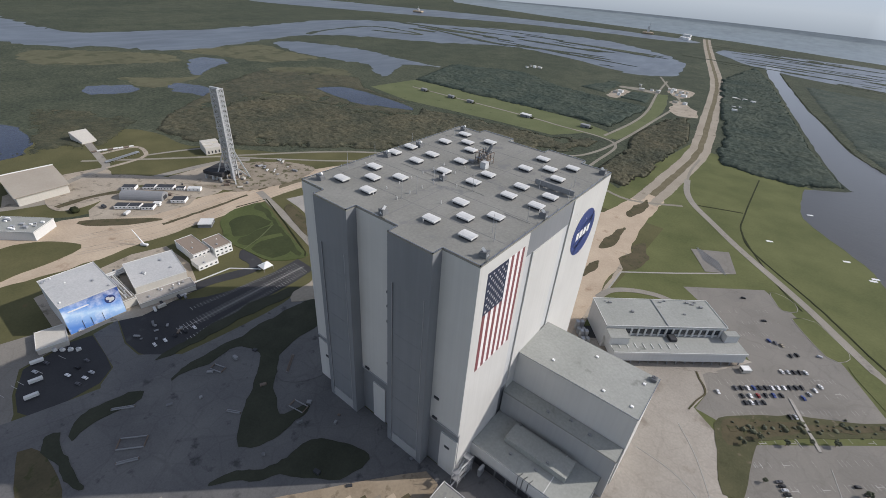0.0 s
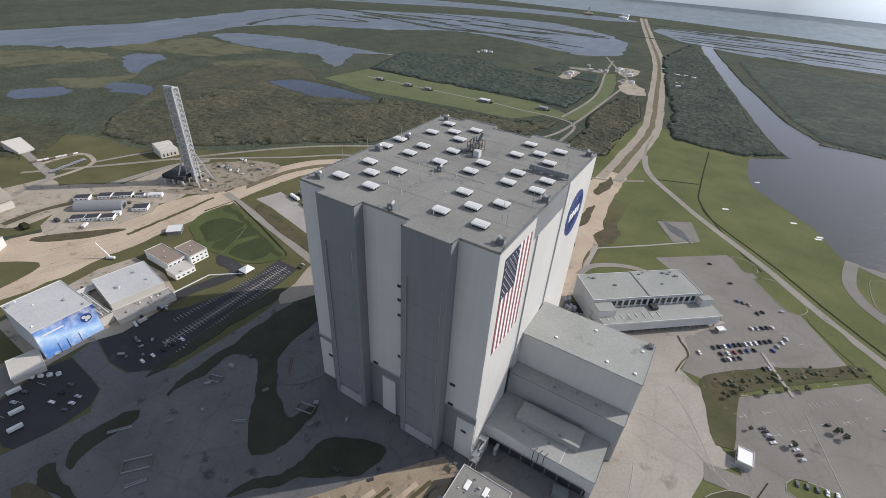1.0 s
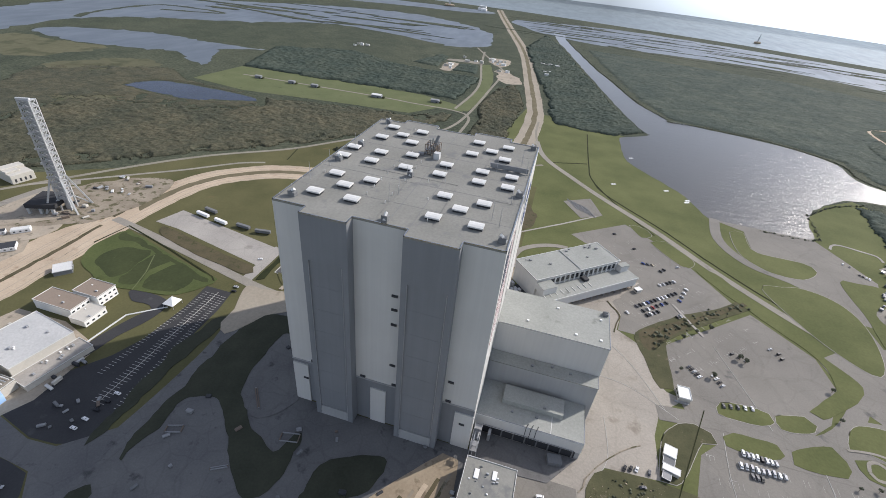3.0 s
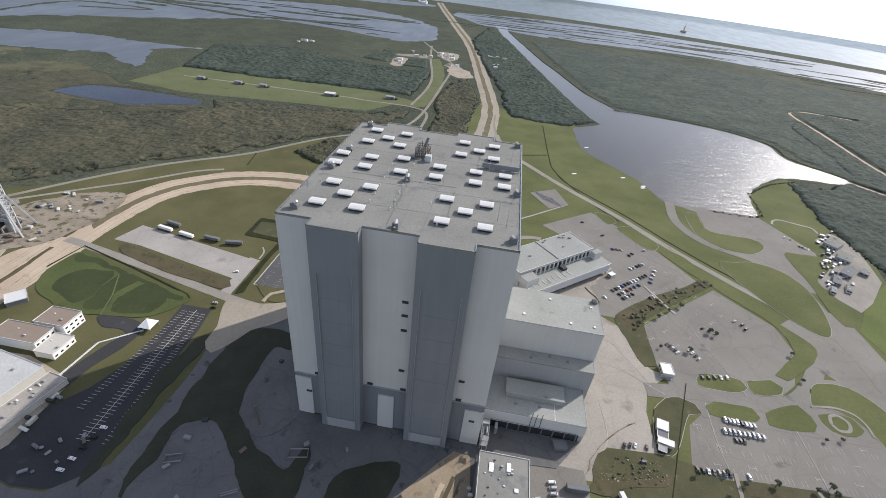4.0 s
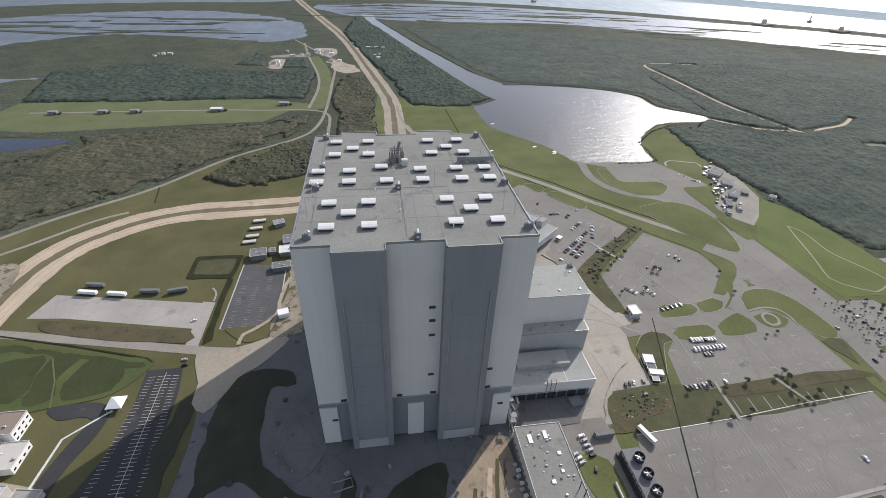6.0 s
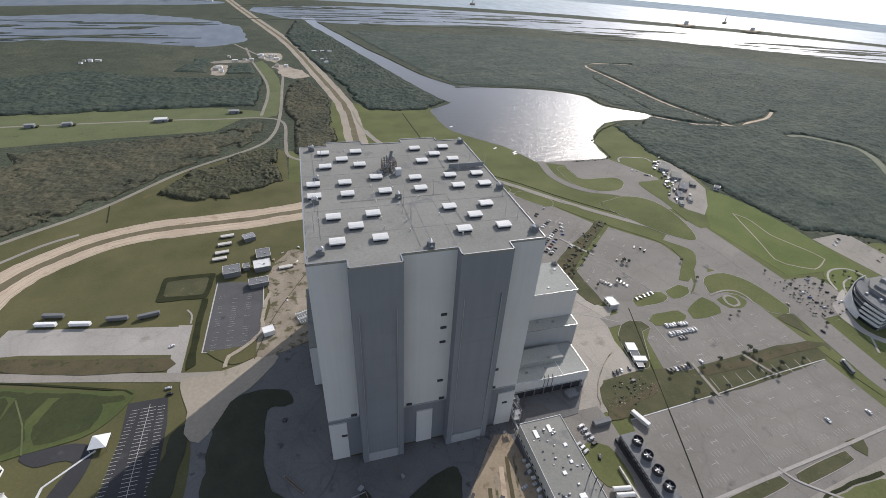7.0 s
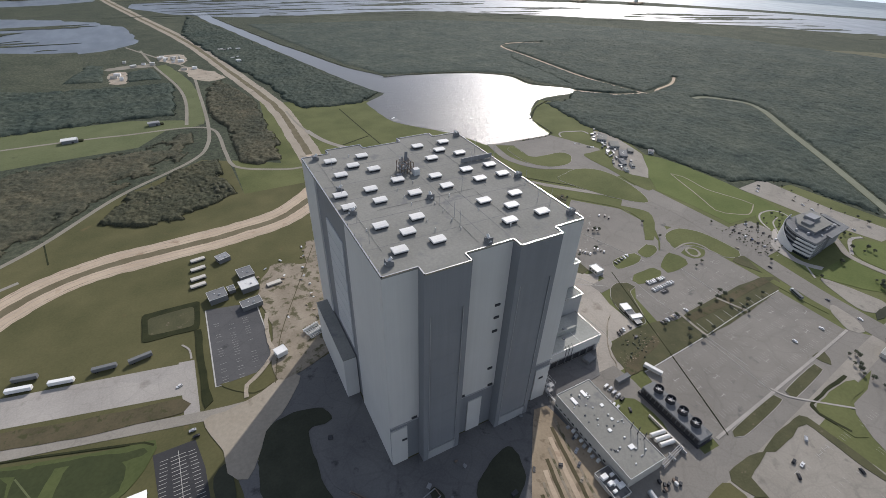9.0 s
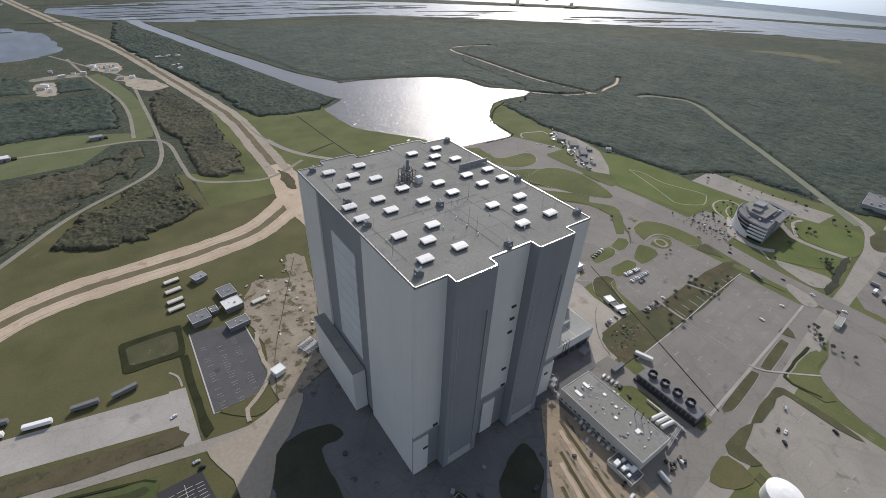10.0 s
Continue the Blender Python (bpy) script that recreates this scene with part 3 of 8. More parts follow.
for strip in ([(12, 440), (10, 476), (18, 512), (23, 484), (21, 446)], [(18, 333), (14, 367), (22, 405), (27, 386), (27, 350)], [(28, 262), (24, 283), (29, 308), (34, 290)]):
    patch("crawlerway_median", strip, M_DIRT_TURF, 0.2, "dark worn turf patch in the gravel apron", "median", 4, 2.5)
ribbon("haul_road", [(61, 160), (58, 200), (55, 250), (53, 300), (48, 345)], 5, M_DUST, 0.205, "dusty haul road along the gravel apron", "road", 8, ragged=1.5)
patch("bare_ground", [(55, 306), (46, 318), (46, 372), (54, 384), (64, 358), (68, 330)], M_DIRT_TURF, 0.21, "bare brown earth beside the gravel apron", "ground", 6, 4)
patch("crawlerway_apron", [(-440, -90), (-452, -62), (-442, -31), (-408, 20), (-404, 86), (-391, 130), (-386, 168), (-372, 172), (-346, 140), (-344, 74), (-346, 10), (-356, -32), (-400, -90)], M_GRAVEL, 0.185, "gravel apron where the crawlerway widens", "apron", 10, 1.5)
for strip in ([(-369, 18), (-370, 70), (-373, 124)], [(-376, 142), (-376, 170), (-374, 202)]):
    ribbon("crawlerway_median", strip, 4.5, M_DIRT_TURF, 0.21, "narrow dark turf strip in the crawlerway", "median", 4, ragged=1.5)
patch("crawlerway_apron", [(-392, 30), (-350, 0), (-345, -80), (-372, -180), (-450, -330), (-520, -330), (-470, -120), (-430, -30)], M_GRAVEL, 0.12, "wide tan gravel yard by the crawlerway", "apron", 12, 2)

for shift in (-20, -16.5, -9, 9, 17, 20.5):
    ribbon("rut", LOOP[2:-3], 0.9, M_DUST, 0.19, "worn rut in the gravel lane", "rut", 5, shift, ragged=1.4)

# roads and paths
ROADS = (
    ("dirt road along the edge of the woods", [(-620, 20), (-540, 130), (-451, 264), (-406, 320), (-375, 350), (-314, 405), (-240, 502), (-150, 582), (-122, 640), (-112, 740), (-110, 924), (-114, 1167), (-157, 1276), (-260, 1500)], 6, M_TRACK),
    ("narrow pale road beside the crawlerway", [(-520, 160), (-470, 205), (-432, 240), (-396, 273), (-350, 322), (-320, 340)], 4.5, M_ROAD),
    ("service road through the field", [(-640, 735), (-319, 743), (-237, 739), (-145, 737), (-105, 705), (-100, 600), (-98, 550), (-88, 528), (-60, 509), (-4, 492), (60, 530)], 5.5, M_TRACK),
    ("narrow road beside the canal woods", [(-146, 752), (-139, 900), (-150, 1031), (-190, 1234), (-222, 1441)], 6, M_TRACK),
    ("dirt path from the crawlerway to the causeway road", [(30, 760), (32, 690), (39, 640)], 4, M_TRACK),
    ("two-lane causeway road past the car parks", [(39, 640), (51, 589), (70, 549), (104, 506), (147, 454), (218, 378), (271, 313), (318, 262), (367, 215), (410, 175)], 9, M_ROAD),
    ("straight cross road in front of the parking lots", [(-60, -128), (90, -122), (216, -110), (337, -97), (424, -90), (511, -85), (650, -70)], 15, M_ROAD),
    ("road past the tower site", [(-620, -190), (-535, -110), (-508, -42), (-505, -8), (-504, 37), (-501, 93), (-498, 135), (-491, 168), (-475, 190)], 11, M_ROAD),
    ("pale road to the stepped blockhouse", [(-587, 92), (-576, 130), (-560, 172)], 5, M_ROAD),
    ("pale road through the storage yard", [(-700, 52), (-640, 45), (-600, 40), (-575, 34), (-563, -1), (-540, -40), (-508, -60)], 10, M_ROAD),
    ("loop road round the storage racks", [(-574, 35), (-577, 67), (-588, 92), (-630, 95), (-632, 48)], 6, M_DUST),
    ("road between the slab and the practice field", [(-372, 140), (-344, 135), (-260, 117), (-173, 97), (-140, 92)], 9, M_ROAD),
    # Concrete road given the yard's dark tone for the building's shade.
    ("worn concrete road sweeping past, darkened for the building's shade", [(-153, 46), (-149, 12), (-153, -60), (-165, -130), (-190, -220)], 15, M_LOT),
    ("curving road round the turning basin", [(305, 452), (298, 390), (321, 343), (369, 318), (400, 272), (404, 215)], 13, M_ASPHALT),
    ("broad avenue past the parking lots", [(404, 230), (405, 190), (410, 140), (402, 60), (392, -10), (388, -70), (384, -330)], 26, M_ASPHALT),
    ("ring road round the octagonal lot", [(190, 78), (207, 80), (239, 84), (288, 84), (317, 96), (341, 122), (362, 155), (395, 205)], 14, M_ASPHALT),
    ("side road behind the round office", [(424, -90), (500, -80), (557, -72), (620, -47), (660, 20)], 13, M_ROAD),
    ("grassy ride through the eastern woods", [(613, -43), (672, 26), (778, 155), (880, 285), (945, 365), (965, 420), (920, 485), (885, 492)], 13, M_RIDE),
    ("sandy track through the scrub", [(1000, 640), (941, 601), (870, 580), (809, 567), (776, 737), (784, 947), (791, 1132), (848, 1172), (960, 1150)], 7, M_GRAVEL),
    ("sandy track through the scrub", [(665, 655), (730, 590), (809, 567)], 7, M_GRAVEL),
    ("pale kerbed path on the lawn", [(494, 236), (484, 210), (475, 184), (464, 156), (454, 131), (459, 120), (472, 110), (484, 104), (502, 110), (517, 118), (515, 132), (506, 155), (498, 178), (501, 200), (502, 221), (494, 236)], 1.5, M_OLD_GRAVEL),
)
for k, (label, line, wide, mat) in enumerate(ROADS):
    ribbon("road", line, wide, mat, 0.16 + 0.006 * k, label, "road")

PAVING = (
    ("car_park", "grey asphalt car park with worn stall lines", M_ASPHALT, [(114, 323), (182, 379), (220, 343), (252, 300), (283, 247), (183, 162), (164, 163), (168, 187), (160, 204), (189, 248), (155, 291)]),
    ("car_park", "octagonal grey asphalt car park with a few cars", M_ASPHALT, [(206, 159), (296, 237), (338, 190), (342, 154), (322, 112), (300, 92), (240, 86), (212, 84), (204, 111)]),
    ("car_park", "grey asphalt car park with a row of vans", M_ASPHALT, [(207, 10), (216, 50), (230, 63), (340, 66), (362, 66), (364, 14), (300, 9)]),
    ("car_park", "wide empty grey asphalt car park", M_ASPHALT, [(150, -20), (359, -8), (359, -70), (146, -86), (140, -60)]),
    ("car_park", "pale grey asphalt lot with a few parked trucks", M_ROAD, [(226, -115), (202, -112), (180, -110), (158, -113), (144, -117), (139, -131), (132, -160), (110, -260), (227, -260), (229, -160)]),
    ("car_park", "dark asphalt car park with white stall lines", M_DARK_ASPHALT, [(-207, 80), (-181, 80), (-177, 55), (-175, 12), (-168, -50), (-171, -76), (-186, -82), (-204, -83), (-236, -77), (-232, -40), (-214, -14), (-207, 8), (-205, 48)]),
    ("car_park", "dark grey asphalt car park behind the cabins", M_MID_ASPHALT, [(-162, 218), (-119, 209), (-117, 149), (-121, 130), (-134, 122), (-163, 121)]),
    ("car_park", "dark asphalt car park with parked cars", M_DARK_ASPHALT, [(-184, -101), (-174, -112), (-172, -149), (-186, -156), (-205, -153), (-227, -143), (-234, -112), (-231, -98), (-200, -99)]),
    ("apron", "worn asphalt behind the dark lot", M_ASPHALT, [(-236, -110), (-262, -118), (-280, -190), (-190, -240), (-166, -168), (-186, -158), (-205, -155), (-229, -145)]),
    ("apron", "pale concrete yard round the workshops", M_DUST, [(-316, -114), (-330, -30), (-322, 0), (-276, 2), (-256, -4), (-230, -12), (-228, -62), (-238, -84), (-236, -116)]),
    ("storage_slab", "long pale concrete storage slab", M_SLAB, [(-330, 152), (-322, 184), (-180, 157), (-186, 124), (-300, 149)]),
    ("apron", "worn concrete crossing, darkened for the shade between the lots", M_LOT, [(-232, -97), (-236, -78), (-204, -84), (-184, -83), (-160, -60), (-150, -96), (-150, -120), (-172, -112), (-184, -100)]),
    ("apron", "stained concrete apron along the building", M_CONCRETE, [(61, 150), (98, 172), (179, 249), (190, 249), (160, 204), (168, 187), (163, 163), (182, 150), (186, 138), (190, 112), (200, 101), (213, 98), (192, 78), (186, 55), (186, 20), (150, 17), (139, -2), (137, -10), (113, -11), (61, -8)]),
    # Pale concrete yard, with the building's deep shade put into its colour.
    ("apron", "broad concrete yard, coloured dark for the shade of the building", M_LOT, [(-140, 96), (-66, 118), (-66, 0), (61, 0), (61, -12), (56, -120), (-40, -240), (-190, -240), (-160, -130), (-145, -20)]),
    ("slab_road", "concrete strip at the end of the slab", M_SLAB, [(-188, 160), (-176, 158), (-176, 100), (-187, 102)]),
    ("apron", "patched paved yard beside the flat-roofed plant", M_ASPHALT, [(61, -4), (132, -4), (134, -22), (130, -92), (150, -92), (150, -114), (56, -118)]),
    ("apron", "worn asphalt ground at the end of the plant", M_ASPHALT, [(96, -90), (118, -92), (128, -96), (126, -114), (90, -117), (72, -108)]),
    ("apron", "paved margin between the wide lot and the street", M_ASPHALT, [(146, -86), (360, -70), (376, -90), (374, -104), (140, -120)]),
    ("apron", "asphalt yard beyond the avenue", M_ASPHALT, [(410, -110), (430, -96), (560, -84), (600, -130), (560, -190), (410, -190)]),
    ("apron", "wide asphalt quay beside the basin", M_ASPHALT, [(303, 449), (426, 446), (447, 400), (464, 360), (428, 262), (385, 268), (376, 318), (333, 350), (338, 430)]),
    ("apron", "asphalt forecourt between the lots and the avenue", M_ASPHALT, [(340, 190), (372, 215), (400, 240), (425, 215), (430, 80), (400, 70), (372, 118), (352, 140)]),
    ("apron", "asphalt road surface round the grass islands", M_ASPHALT, [(206, 84), (300, 90), (330, 104), (345, 125), (372, 128), (395, 112), (400, 60), (392, 44), (364, 60), (230, 60), (222, 72)]),
    ("lawn", "bright watered lawn beyond the avenue", M_BRIGHT, [(515, 307), (530, 285), (540, 245), (545, 180), (542, 112), (536, 90), (500, 98), (440, 100), (436, 160), (428, 205), (460, 250), (490, 284)]),
    ("car_park", "car park with rows of small trees", M_ASPHALT, [(404, 92), (421, 96), (468, 93), (476, 66), (452, 54), (434, 36), (404, 34)]),
    ("car_park", "long pale parking strip at the edge of the woods", M_ROAD, [(545, 158), (606, 162), (604, 60), (618, -12), (572, -10), (556, 40)]),
    ("car_park", "curved asphalt lot beyond the street", M_ASPHALT, [(264, -124), (274, -118), (299, -116), (336, -104), (374, -103), (376, -130), (330, -180), (240, -190), (244, -160), (252, -140)]),
    ("press_yard", "pale gravel yard with small press buildings", M_ROAD, [(483, 399), (516, 427), (526, 414), (528, 378), (523, 349), (514, 311), (475, 262), (450, 240), (434, 262), (434, 292), (474, 338), (487, 371)]),
    ("tower_yard", "dusty gravel yard with site trailers", M_DUST, [(-457, -25), (-494, 18), (-464, 73), (-426, 98), (-395, 60), (-398, 20), (-431, -33)]),
    ("tower_yard", "dusty paved ground in front of the hangar", M_DUST, [(-578, 34), (-557, 34), (-520, 24), (-506, -44), (-520, -90), (-560, -80), (-585, -10)]),
    ("tower_yard", "dusty hardstand under the launch tower", M_DUST, [(-492, 80), (-461, 85), (-410, 116), (-404, 140), (-440, 165), (-470, 180), (-496, 160)]),
    ("clearing", "pale cleared ground with low sheds", M_DUST, [(-136, 1178), (-112, 1195), (-60, 1120), (-46, 1076), (-74, 1041), (-108, 1068)]),
    ("clearing", "pale cleared ground with low sheds", M_DUST, [(-181, 1355), (-120, 1345), (-118, 1262), (-140, 1240), (-175, 1290)]),
    ("clearing", "pale cleared ground with low sheds", M_DUST, [(-281, 1195), (-251, 1190), (-243, 1088), (-280, 1098)]),
    ("clearing", "pale cleared ground with low sheds", M_TRACK, [(-290, 1250), (-200, 1270), (-196, 1236), (-290, 1222)]),
    ("clearing", "pale cleared ground with low sheds", M_TRACK, [(-50, 1385), (48, 1380), (30, 1270), (14, 1200), (0, 1230), (-22, 1300)]),
)
for k, (name, label, mat, points) in enumerate(PAVING):
    far = name == "clearing"
    patch(name, points, mat, 0.08 + 0.004 * k, label, name.replace("_", " "), 12 if far else 0, 7 if far else 0.6)
patch("verge", [(-143, 745), (-136, 900), (-147, 1031), (-185, 1234), (-165, 1245), (-122, 1063), (-112, 924), (-118, 745)], M_FIELD, 0.07, "green verge between the two far roads", "verge", 20, 3)

GREENS = (
    ("grass verge between two parking lots", M_ROUGH_GRASS, [(180, 165), (202, 188), (228, 210), (261, 231), (292, 258), (300, 248), (261, 214), (214, 171), (206, 157), (206, 106), (195, 103), (188, 120), (185, 135), (180, 151)]),
    ("brown trampled earth between the lots", M_DIRT_TURF, [(183, 165), (206, 186), (228, 201), (230, 192), (206, 166), (190, 145)]),
    ("grass island at the corner of the lot", M_GREEN, [(187, 379), (199, 381), (210, 374), (213, 360), (201, 352), (193, 364)]),
    ("grass island with a rounded end", M_GREEN, [(240, 105), (258, 109), (276, 107), (278, 99), (267, 92), (250, 91), (236, 93)]),
    ("grass island with a rounded end", M_GREEN, [(280, 106), (292, 111), (303, 114), (310, 107), (306, 100), (295, 95), (281, 94)]),
    ("grass island beside the ring road", M_ROUGH_GRASS, [(190, 52), (196, 64), (204, 72), (216, 76), (227, 72), (230, 63), (219, 60), (204, 30), (196, 20), (186, 20)]),
    ("grass strip north of the van park", M_GREEN, [(235, 72), (244, 78), (273, 77), (276, 69), (264, 62), (236, 64)]),
    ("grass strip by the ring road", M_GREEN, [(282, 75), (300, 85), (313, 90), (319, 80), (314, 65), (280, 64)]),
    ("teardrop grass island in the road", M_GREEN, [(331, 106), (338, 116), (349, 121), (369, 121), (384, 106), (390, 84), (391, 56), (384, 49), (372, 50), (364, 56), (362, 70), (353, 86), (338, 93), (326, 92)]),
    ("grass strip between the large lots", M_ROUGH_GRASS, [(228, 9), (364, 14), (362, -7), (226, -17)]),
    ("worn earth strip by the far yard", M_DIRT_TURF, [(-152, -165), (-149, -158), (-140, -154), (-100, -157), (-110, -174)]),
    ("rough turf with builders' clutter", M_ROUGH_GRASS, [(138, -2), (151, 16), (197, 18), (226, 8), (226, -16), (189, -18), (152, -20), (138, -12)]),
    ("grass strip beside the octagonal lot", M_GREEN, [(255, 302), (273, 306), (293, 279), (323, 228), (355, 186), (366, 167), (358, 150), (346, 138), (318, 116), (310, 121), (336, 148), (343, 160), (340, 190), (297, 243), (276, 268)]),
    ("long grass island beside the causeway", M_GREEN, [(210, 344), (218, 352), (229, 354), (244, 338), (256, 322), (254, 308), (240, 303)]),
    ("kerbed grass inside the small loop", M_GREEN, [(326, 84), (337, 88), (352, 85), (356, 75), (345, 67), (329, 69)]),
    ("grass beside the avenue", M_ROUGH_GRASS, [(366, 46), (385, 47), (374, 18), (371, 28)]),
    ("grass by the press yard", M_GREEN, [(419, 345), (440, 350), (463, 351), (471, 336), (450, 312), (431, 290), (436, 256), (433, 220), (417, 210), (414, 240), (418, 281)]),
    ("large grass island beside the causeway", M_GREEN, [(322, 292), (345, 305), (369, 311), (395, 300), (408, 275), (408, 241), (398, 200), (382, 187), (350, 224)]),
    ("grass island on the quay", M_GREEN, [(318, 420), (335, 424), (334, 395), (340, 376), (390, 373), (399, 362), (396, 350), (376, 332), (350, 331), (332, 340), (316, 366)]),
    ("grass strip along the street", M_ROUGH_GRASS, [(160, -93), (164, -89), (224, -84), (226, -90), (196, -94), (168, -96)]),
    ("grass strip along the street", M_ROUGH_GRASS, [(234, -92), (236, -86), (288, -81), (288, -88), (238, -94)]),
    ("small grass corner by the crossing", M_ROUGH_GRASS, [(296, -75), (311, -77), (300, -89)]),
    ("dark hedged verge beside the street", M_ROUGH_GRASS, [(168, -110), (181, -107), (200, -105), (222, -104), (226, -108), (228, -150), (224, -166), (220, -150), (219, -111), (200, -113), (176, -114)]),
    ("clipped green lawn between the lots", M_GREEN, [(240, -108), (246, -105), (291, -103), (300, -106), (298, -114), (274, -116), (262, -122), (249, -139), (240, -134)]),
    ("dark clipped hedge along the lawn", M_DITCH, [(298, -101.5), (268, -102.5), (243, -104.5), (239.5, -111), (244, -130), (242, -131), (237, -112), (239, -103.5), (242, -102), (268, -100), (298, -99)]),
    ("grass corner beside the street", M_ROUGH_GRASS, [(170, -111), (156, -107), (134, -108), (128, -113), (133, -127), (140, -131), (143, -117), (157, -114)]),
    ("grass verge below the round tank", M_ROUGH_GRASS, [(126, -132), (133, -132), (124, -170), (108, -200), (102, -200)]),
    ("scuffed dry turf beside the tank", M_LAWN, [(97, -116), (114, -111), (126, -113), (126, -132), (106, -128)]),
    ("grass strip along the coach stand", M_GREEN, [(366, 5), (374, 5), (376, -50), (369, -52)]),
    ("tree-lined verge beyond the avenue", M_SHADE_TURF, [(414, -80), (500, -68), (500, -62), (414, -74)]),
    ("small lawn between plant buildings", M_GREEN, [(101, -33), (121, -36), (122, -66), (104, -62)]),
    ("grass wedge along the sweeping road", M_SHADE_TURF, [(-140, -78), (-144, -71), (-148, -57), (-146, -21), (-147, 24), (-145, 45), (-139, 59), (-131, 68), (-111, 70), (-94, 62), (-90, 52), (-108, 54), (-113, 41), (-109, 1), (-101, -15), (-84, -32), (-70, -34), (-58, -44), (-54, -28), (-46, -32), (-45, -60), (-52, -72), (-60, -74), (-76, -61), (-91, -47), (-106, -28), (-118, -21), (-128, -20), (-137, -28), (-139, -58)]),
    ("scuffed paving beside the building in the yard's shade colour", M_LOT, [(-108, 50), (-92, 46), (-74, 10), (-64, -2), (-75, -20), (-88, -26), (-98, -6), (-105, 4), (-109, 30)]),
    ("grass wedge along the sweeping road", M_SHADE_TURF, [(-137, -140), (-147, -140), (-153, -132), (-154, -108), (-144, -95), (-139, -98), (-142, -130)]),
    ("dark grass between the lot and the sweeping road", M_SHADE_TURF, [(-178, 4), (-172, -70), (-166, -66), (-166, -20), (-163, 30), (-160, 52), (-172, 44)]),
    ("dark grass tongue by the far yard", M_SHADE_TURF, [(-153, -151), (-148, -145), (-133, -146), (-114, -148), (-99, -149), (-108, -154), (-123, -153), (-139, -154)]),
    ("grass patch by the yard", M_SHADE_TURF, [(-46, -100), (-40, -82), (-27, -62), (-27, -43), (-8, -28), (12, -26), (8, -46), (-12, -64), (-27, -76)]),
    ("practice field with clipped turf", M_PRACTICE, [(-338, 70), (-348, 92), (-346, 120), (-340, 127), (-305, 118), (-235, 98), (-205, 91), (-208, 78), (-217, 65), (-230, 56), (-262, 52), (-290, 48), (-312, 56)]),
    ("dark panel of the practice field", M_MOWN, [(-326, 78), (-322, 99), (-292, 104), (-287, 84), (-288, 60), (-308, 63)]),
    ("dark panel of the practice field", M_MOWN, [(-284, 103), (-262, 102), (-268, 80), (-266, 60), (-283, 59)]),
    ("dark panel of the practice field", M_MOWN, [(-252, 99), (-228, 88), (-222, 76), (-228, 62), (-255, 59), (-262, 74)]),
    ("dark strip along the practice field", M_MOWN, [(-340, 112), (-338, 123), (-305, 115), (-235, 95), (-212, 88), (-214, 82), (-238, 90), (-300, 108)]),
    ("tan concrete apron at the bend of the road", M_OLD_GRAVEL, [(-174, 92), (-160, 94), (-134, 100), (-116, 108), (-103, 102), (-118, 80), (-136, 64), (-144, 48), (-154, 34), (-164, 44), (-165, 62)]),
    ("brown ditch verge south of the slab", M_DIRT_TURF, [(-316, 147), (-295, 144), (-242, 131), (-188, 121), (-188, 108), (-238, 115), (-302, 131)]),
    ("sunken drainage basin with dark scrub", M_DITCH, [(-214, 233), (-212, 235.5), (-190, 235.5), (-168, 234), (-166, 232), (-167, 214), (-169, 196), (-171, 194), (-190, 195), (-212, 197), (-214, 199), (-214, 215)]),
    ("floor of the drainage basin", M_ROUGH_GRASS, [(-209, 226), (-207, 228), (-190, 228.5), (-173, 228), (-171, 226), (-173, 203), (-175, 201), (-190, 201), (-207, 204), (-209, 206)]),
    ("sunken pit in the sand", M_DIRT, [(-88, 168), (-70, 172), (-69, 150), (-86, 142)]),
    ("drainage ditch with dark growth", M_DITCH, [(-173, 194), (-168, 193), (-169, 133), (-167, 108), (-173, 103), (-174, 127)]),
    ("bare sandy ground beside the building", M_DIRT, [(-114, 196), (-108, 240), (-90, 262), (-62, 250), (-50, 290), (-36, 280), (-50, 200), (-67, 156), (-68, 120), (-116, 104), (-120, 132), (-114, 160)]),
    ("dry olive turf north of the building", M_LAWN, [(-160, 122), (-138, 102), (-124, 106), (-126, 112)]),
    ("dusty pale ground across the tower site", M_DUST, [(-532, -43), (-545, 26), (-500, 70), (-468, 92), (-410, 112), (-412, 72), (-488, 44), (-478, 16), (-474, -46)]),
    ("dark turf strip below the trailers", M_DIRT_TURF, [(-436, -41), (-418, -14), (-381, 24), (-393, -7), (-422, -40)]),
    ("dark turf strip between the yard roads", M_DIRT_TURF, [(-492, -48), (-496, -10), (-486, 26), (-480, 20), (-488, -10), (-484, -46)]),
    ("scrubby grass beside the gravel yard", M_LAWN, [(-425, -120), (-419, -86), (-383, -56), (-368, -78), (-366, -108), (-364, -140), (-400, -170)]),
    ("scraped dirt round the tower", M_DIRT, [(-461, 82), (-421, 118), (-432, 152), (-468, 172), (-446, 213), (-426, 224), (-386, 240), (-372, 200), (-376, 151), (-388, 126), (-404, 108), (-430, 96)]),
    ("cleared dirt bands beside the tracks", M_TAN_DIRT, [(45, -8), (56, -10), (56, -118), (10, -230), (-80, -230), (-30, -110)]),
)
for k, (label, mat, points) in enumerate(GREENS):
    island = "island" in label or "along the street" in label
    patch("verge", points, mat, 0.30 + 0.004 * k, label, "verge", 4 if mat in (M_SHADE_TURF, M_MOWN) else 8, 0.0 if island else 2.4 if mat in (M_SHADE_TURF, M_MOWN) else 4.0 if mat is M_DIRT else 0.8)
    if island:
        edge = smooth_line(points, True, 8)
        ribbon("kerb", edge + edge[:2], 0.45, M_SLAB, 0.31 + 0.004 * k, "pale concrete kerb round the grass", "kerb", curved=False)
